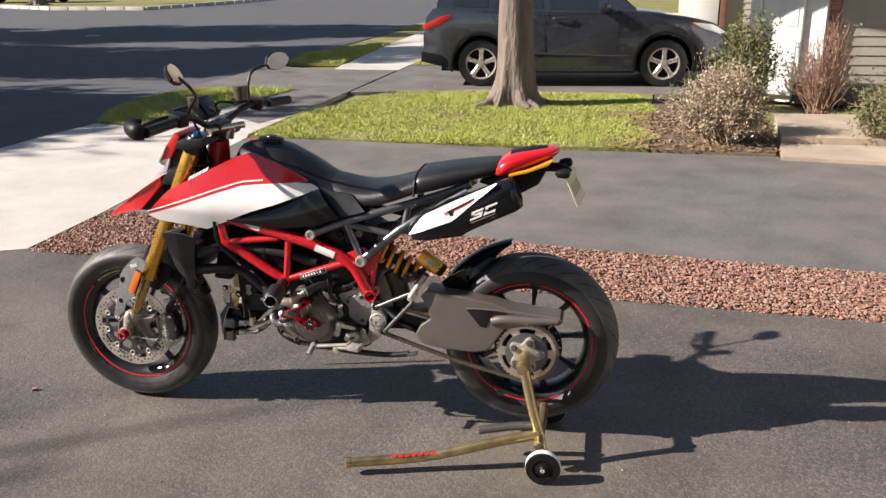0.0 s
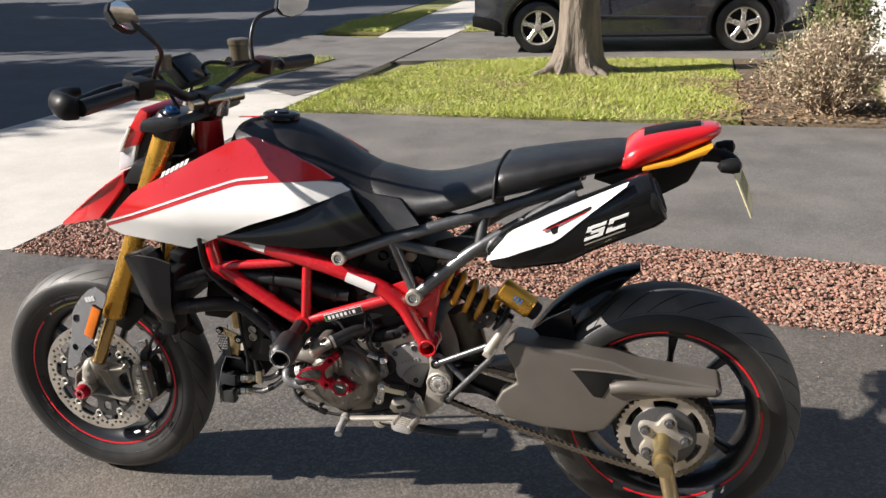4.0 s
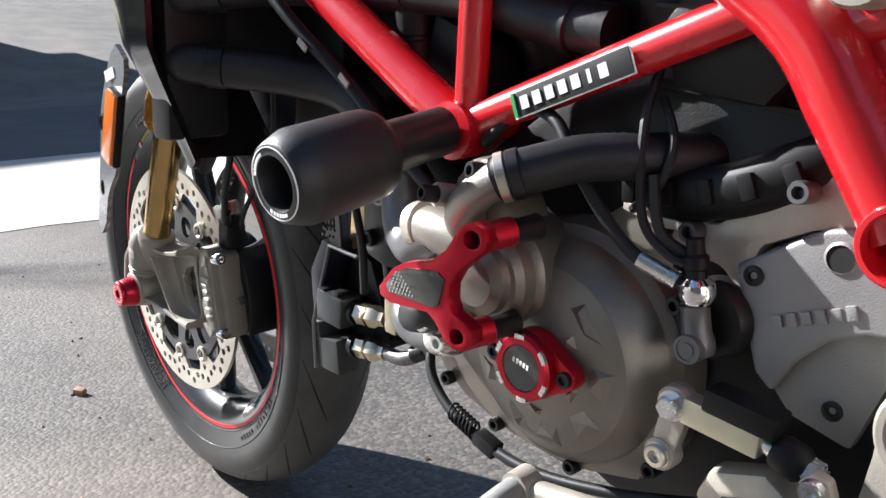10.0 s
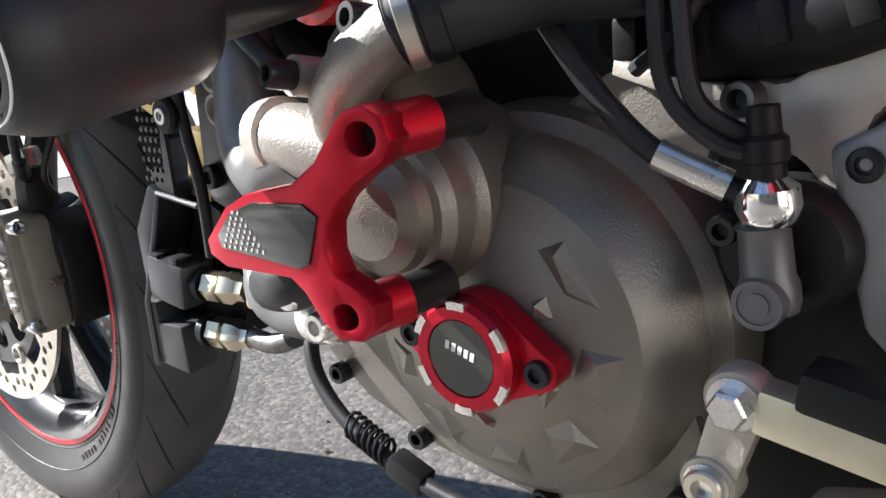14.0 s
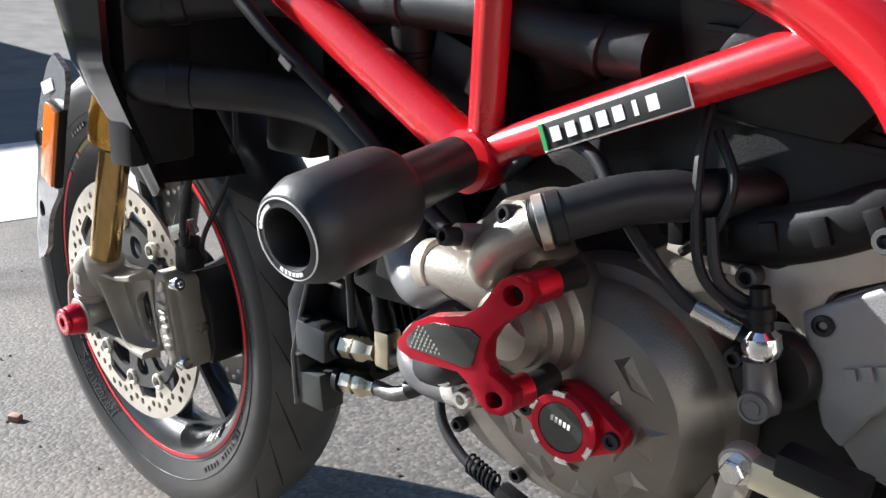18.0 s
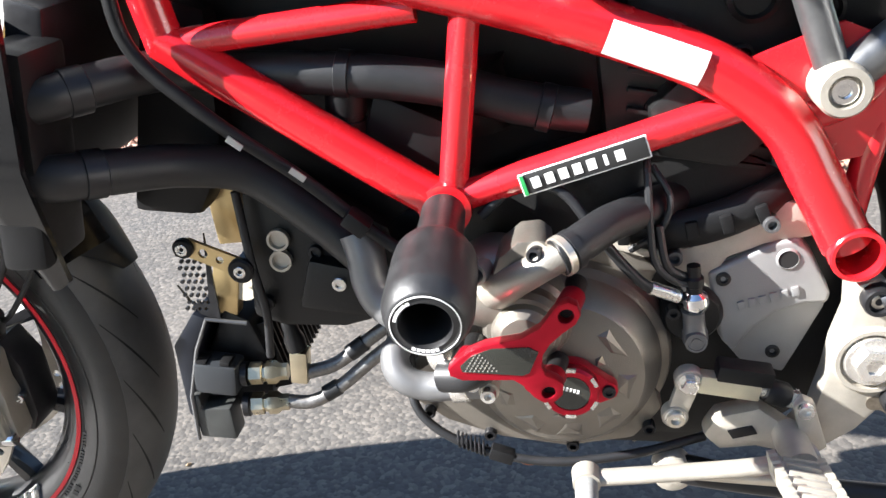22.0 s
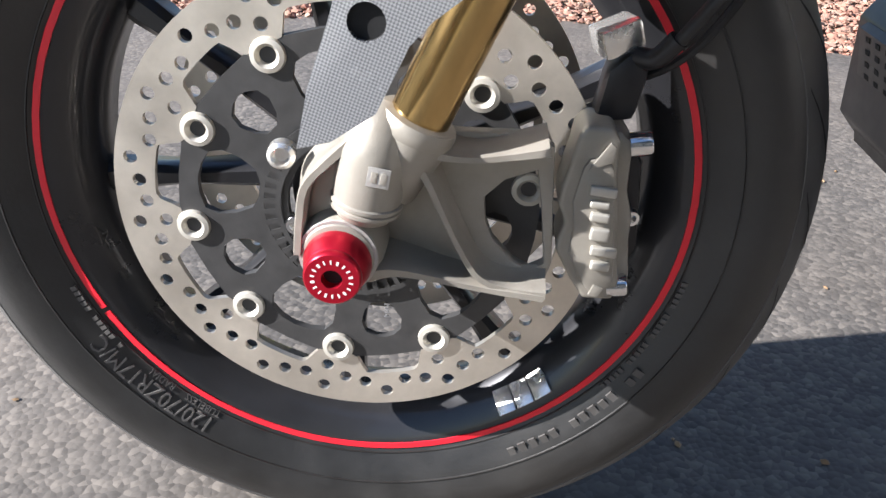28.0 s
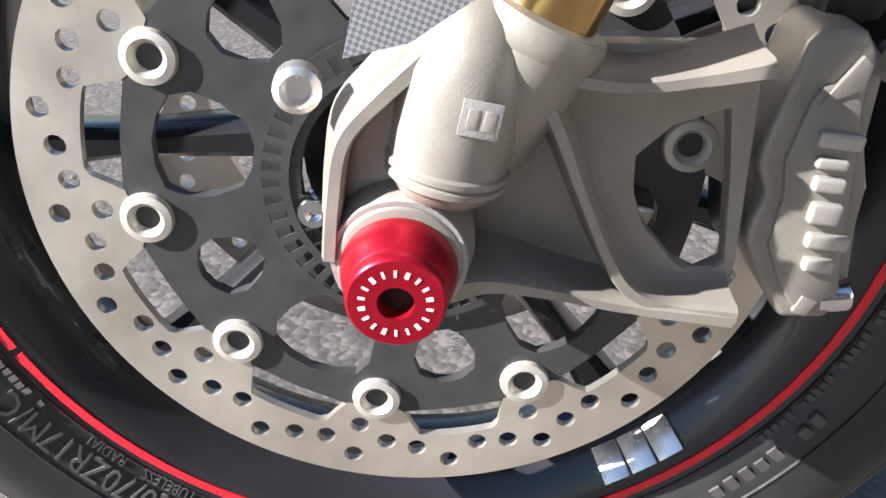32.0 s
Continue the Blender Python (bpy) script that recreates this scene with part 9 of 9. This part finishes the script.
# Unseen house, added so that its roof throws shade over the street.
house3 = thing("shade_house", "unseen two-storey house added across the street to shade the road", "house", (0, 0, 0))
part("wall", box((-19.5, -5.2, 3.1), (9, 15, 6.2)), SIDING, house3)
bm = bmesh.new()
gv = [bm.verts.new(v) for v in ((-24.4, -13.1, 6.1), (-14.6, -13.1, 6.1), (-14.6, 2.7, 6.1), (-24.4, 2.7, 6.1), (-19.5, -13.1, 9.8), (-19.5, 2.7, 9.8))]
for f in ((1, 2, 5, 4), (3, 0, 4, 5), (0, 1, 4), (2, 3, 5), (0, 3, 2, 1)):
    bm.faces.new([gv[i] for i in f])
part("roof", bm, ROOF, house3, "dark gabled roof", 10)
for y in (-10.5, -6.5, -2.8, 0.4):
    for z in (1.7, 4.4):
        w = part("window", box((-14.98, y, z), (0.08, 1.1, 1.4), (0, 0, 0), 0.01), TRIMW, house3, "white framed window")
        part("pane", box((-14.93, y, z), (0.03, 0.9, 1.2)), GLOSS, w, "dark pane")


# ---- trees across the street, the evergreens added to shade the road ----
NEEDLE = island("evergreen needles", ((0.03, 0.055, 0.018), (0.06, 0.085, 0.025), (0.045, 0.07, 0.02)), 0.7)


def street_tree(name, at, trunk_r, base, top, spread, n_limbs, n_twigs, label, n_leaves=0, leaf=0.16):
    """A tall tree: straight trunk, forked limbs, many twigs, leaf clumps if it has any."""
    tr = thing(name, label, "tree", at)
    part("trunk", branch_tube(bmesh.new(), Vector((0, 0, -0.1)), Vector((0, 0, top * 0.85)), trunk_r, trunk_r * 0.25, 0.1, 12, 9), BARK, tr, "grey-brown bark")
    tips = []
    for k in range(n_limbs):
        a = 2.4 * k + rng.uniform(-0.3, 0.3)
        f = (k + 0.5) / n_limbs
        p = Vector((0, 0, base + (top * 0.8 - base) * f))
        reach = spread * (1.0 - 0.55 * f) * rng.uniform(0.75, 1.1)
        q = p + Vector((math.cos(a) * reach, math.sin(a) * reach, reach * rng.uniform(0.35, 0.8)))
        limb = part("limb", branch_tube(bmesh.new(), p, q, trunk_r * (0.45 - 0.2 * f), 0.02, 0.15, 8, 6), BARK, tr)
        bm = bmesh.new()
        for j in range(n_twigs):
            u = p + (q - p) * rng.uniform(0.25, 1.0)
            w = u + Vector(rng.normal(0, 0.5, 3)) + (q - p).normalized() * 0.4 + Vector((0, 0, 0.3))
            branch_tube(bm, u, w, 0.028, 0.008, 0.06, 5, 3)
            tips += [u, w, (u + w) / 2]
        tagged(part("twig_growth", bm, BARK, limb, "bare twigs"), kind="stuff")
    if n_leaves:
        t = np.array([list(v) for v in tips])
        c = t[rng.integers(0, len(t), n_leaves)] + rng.normal(0, 0.3, (n_leaves, 3))
        d, e = rng.normal(0, 1, (n_leaves, 3)), rng.normal(0, 1, (n_leaves, 3))
        d *= leaf / np.linalg.norm(d, axis=1, keepdims=True)
        e *= 0.5 * leaf / np.linalg.norm(e, axis=1, keepdims=True)
        me = bpy.data.meshes.new("leaves")
        me.from_pydata(np.stack([c - d, c + e, c + d, c - e], 1).reshape(-1, 3).tolist(), [], np.arange(4 * n_leaves).reshape(-1, 4).tolist())
        tagged(part("crown", me, NEEDLE, tr, "dense evergreen clumps"), kind="stuff")
    return tr


# The three evergreens are additions; their dense crowns shade road and sidewalk.
street_tree("shade_evergreen", (-15.6, 3.4, 0.05), 0.24, 3.6, 7.4, 2.2, 13, 8, "evergreen tree added across the street for shade", 16000, 0.24)
street_tree("shade_evergreen", (-19.0, 9.6, 1.15), 0.26, 1.6, 9.6, 3.6, 18, 9, "tall evergreen tree added across the street for shade", 19000, 0.28)
street_tree("shade_evergreen", (-24.5, 16.0, 2.2), 0.28, 1.8, 12.0, 4.6, 18, 9, "tall evergreen tree added across the street for shade", 20000, 0.3)
street_tree("bare_tree", (-10.3, -4.3, 0.05), 0.2, 2.4, 6.6, 1.8, 10, 7, "bare street tree in early spring")
street_tree("bare_tree", (-11.5, -10.2, 0.05), 0.2, 2.6, 9.0, 2.5, 13, 9, "bare street tree in early spring")
# Unseen house and garage, added: one darkens reflections, the other bounces sun back.
home = thing("reflection_house", "unseen two-storey house with tan siding, added to darken reflections", "house", (0, 0, 0))
part("wall", box((5.5, -13.0, 3.0), (13.0, 7.8, 6.0)), DARKSIDING, home)
part("roof", prism([(-1.6, 5.9), (12.6, 5.9), (5.5, 9.4)], -17.4, -8.7, 0.02), ROOF, home, "dark gabled roof")
for x in (0.6, 3.8, 7.2, 10.2):
    for z in (1.6, 4.3):
        w = part("window", box((x, -9.07, z), (1.1, 0.1, 1.4), (0, 0, 0), 0.01), TRIMW, home, "white framed window")
        part("pane", box((x, -9.0, z), (0.9, 0.03, 1.2)), GLOSS, w, "dark pane")
garage = thing("garage", "unseen tan garage added for sunlight bounced off its door", "garage", (0, 0, 0))
part("wall", box((12.2, -4.1, 1.7), (6.0, 10.0, 3.4)), DARKSIDING, garage)
part("roof", prism([(8.9, 3.35), (15.5, 3.35), (12.2, 5.2)], -9.2, 1.1, 0.02), ROOF, garage, "dark gabled roof")
part("garage_door", box((9.17, -4.0, 1.12), (0.08, 4.8, 2.2), (0, 0, 0), 0.01), TRIMW, garage, "white garage door added as a bounce surface")
house4 = thing("house_far", "pale house far along the opposite side of the street", "house", (0, 0, 0))
part("wall", box((-44, 62, 3.0), (16, 8, 6)), SIDING, house4)
part("roof", prism([(-53, 5.9), (-35, 5.9), (-44, 10)], 57.5, 66.5, 0.02), ROOF, house4, "dark gabled roof")
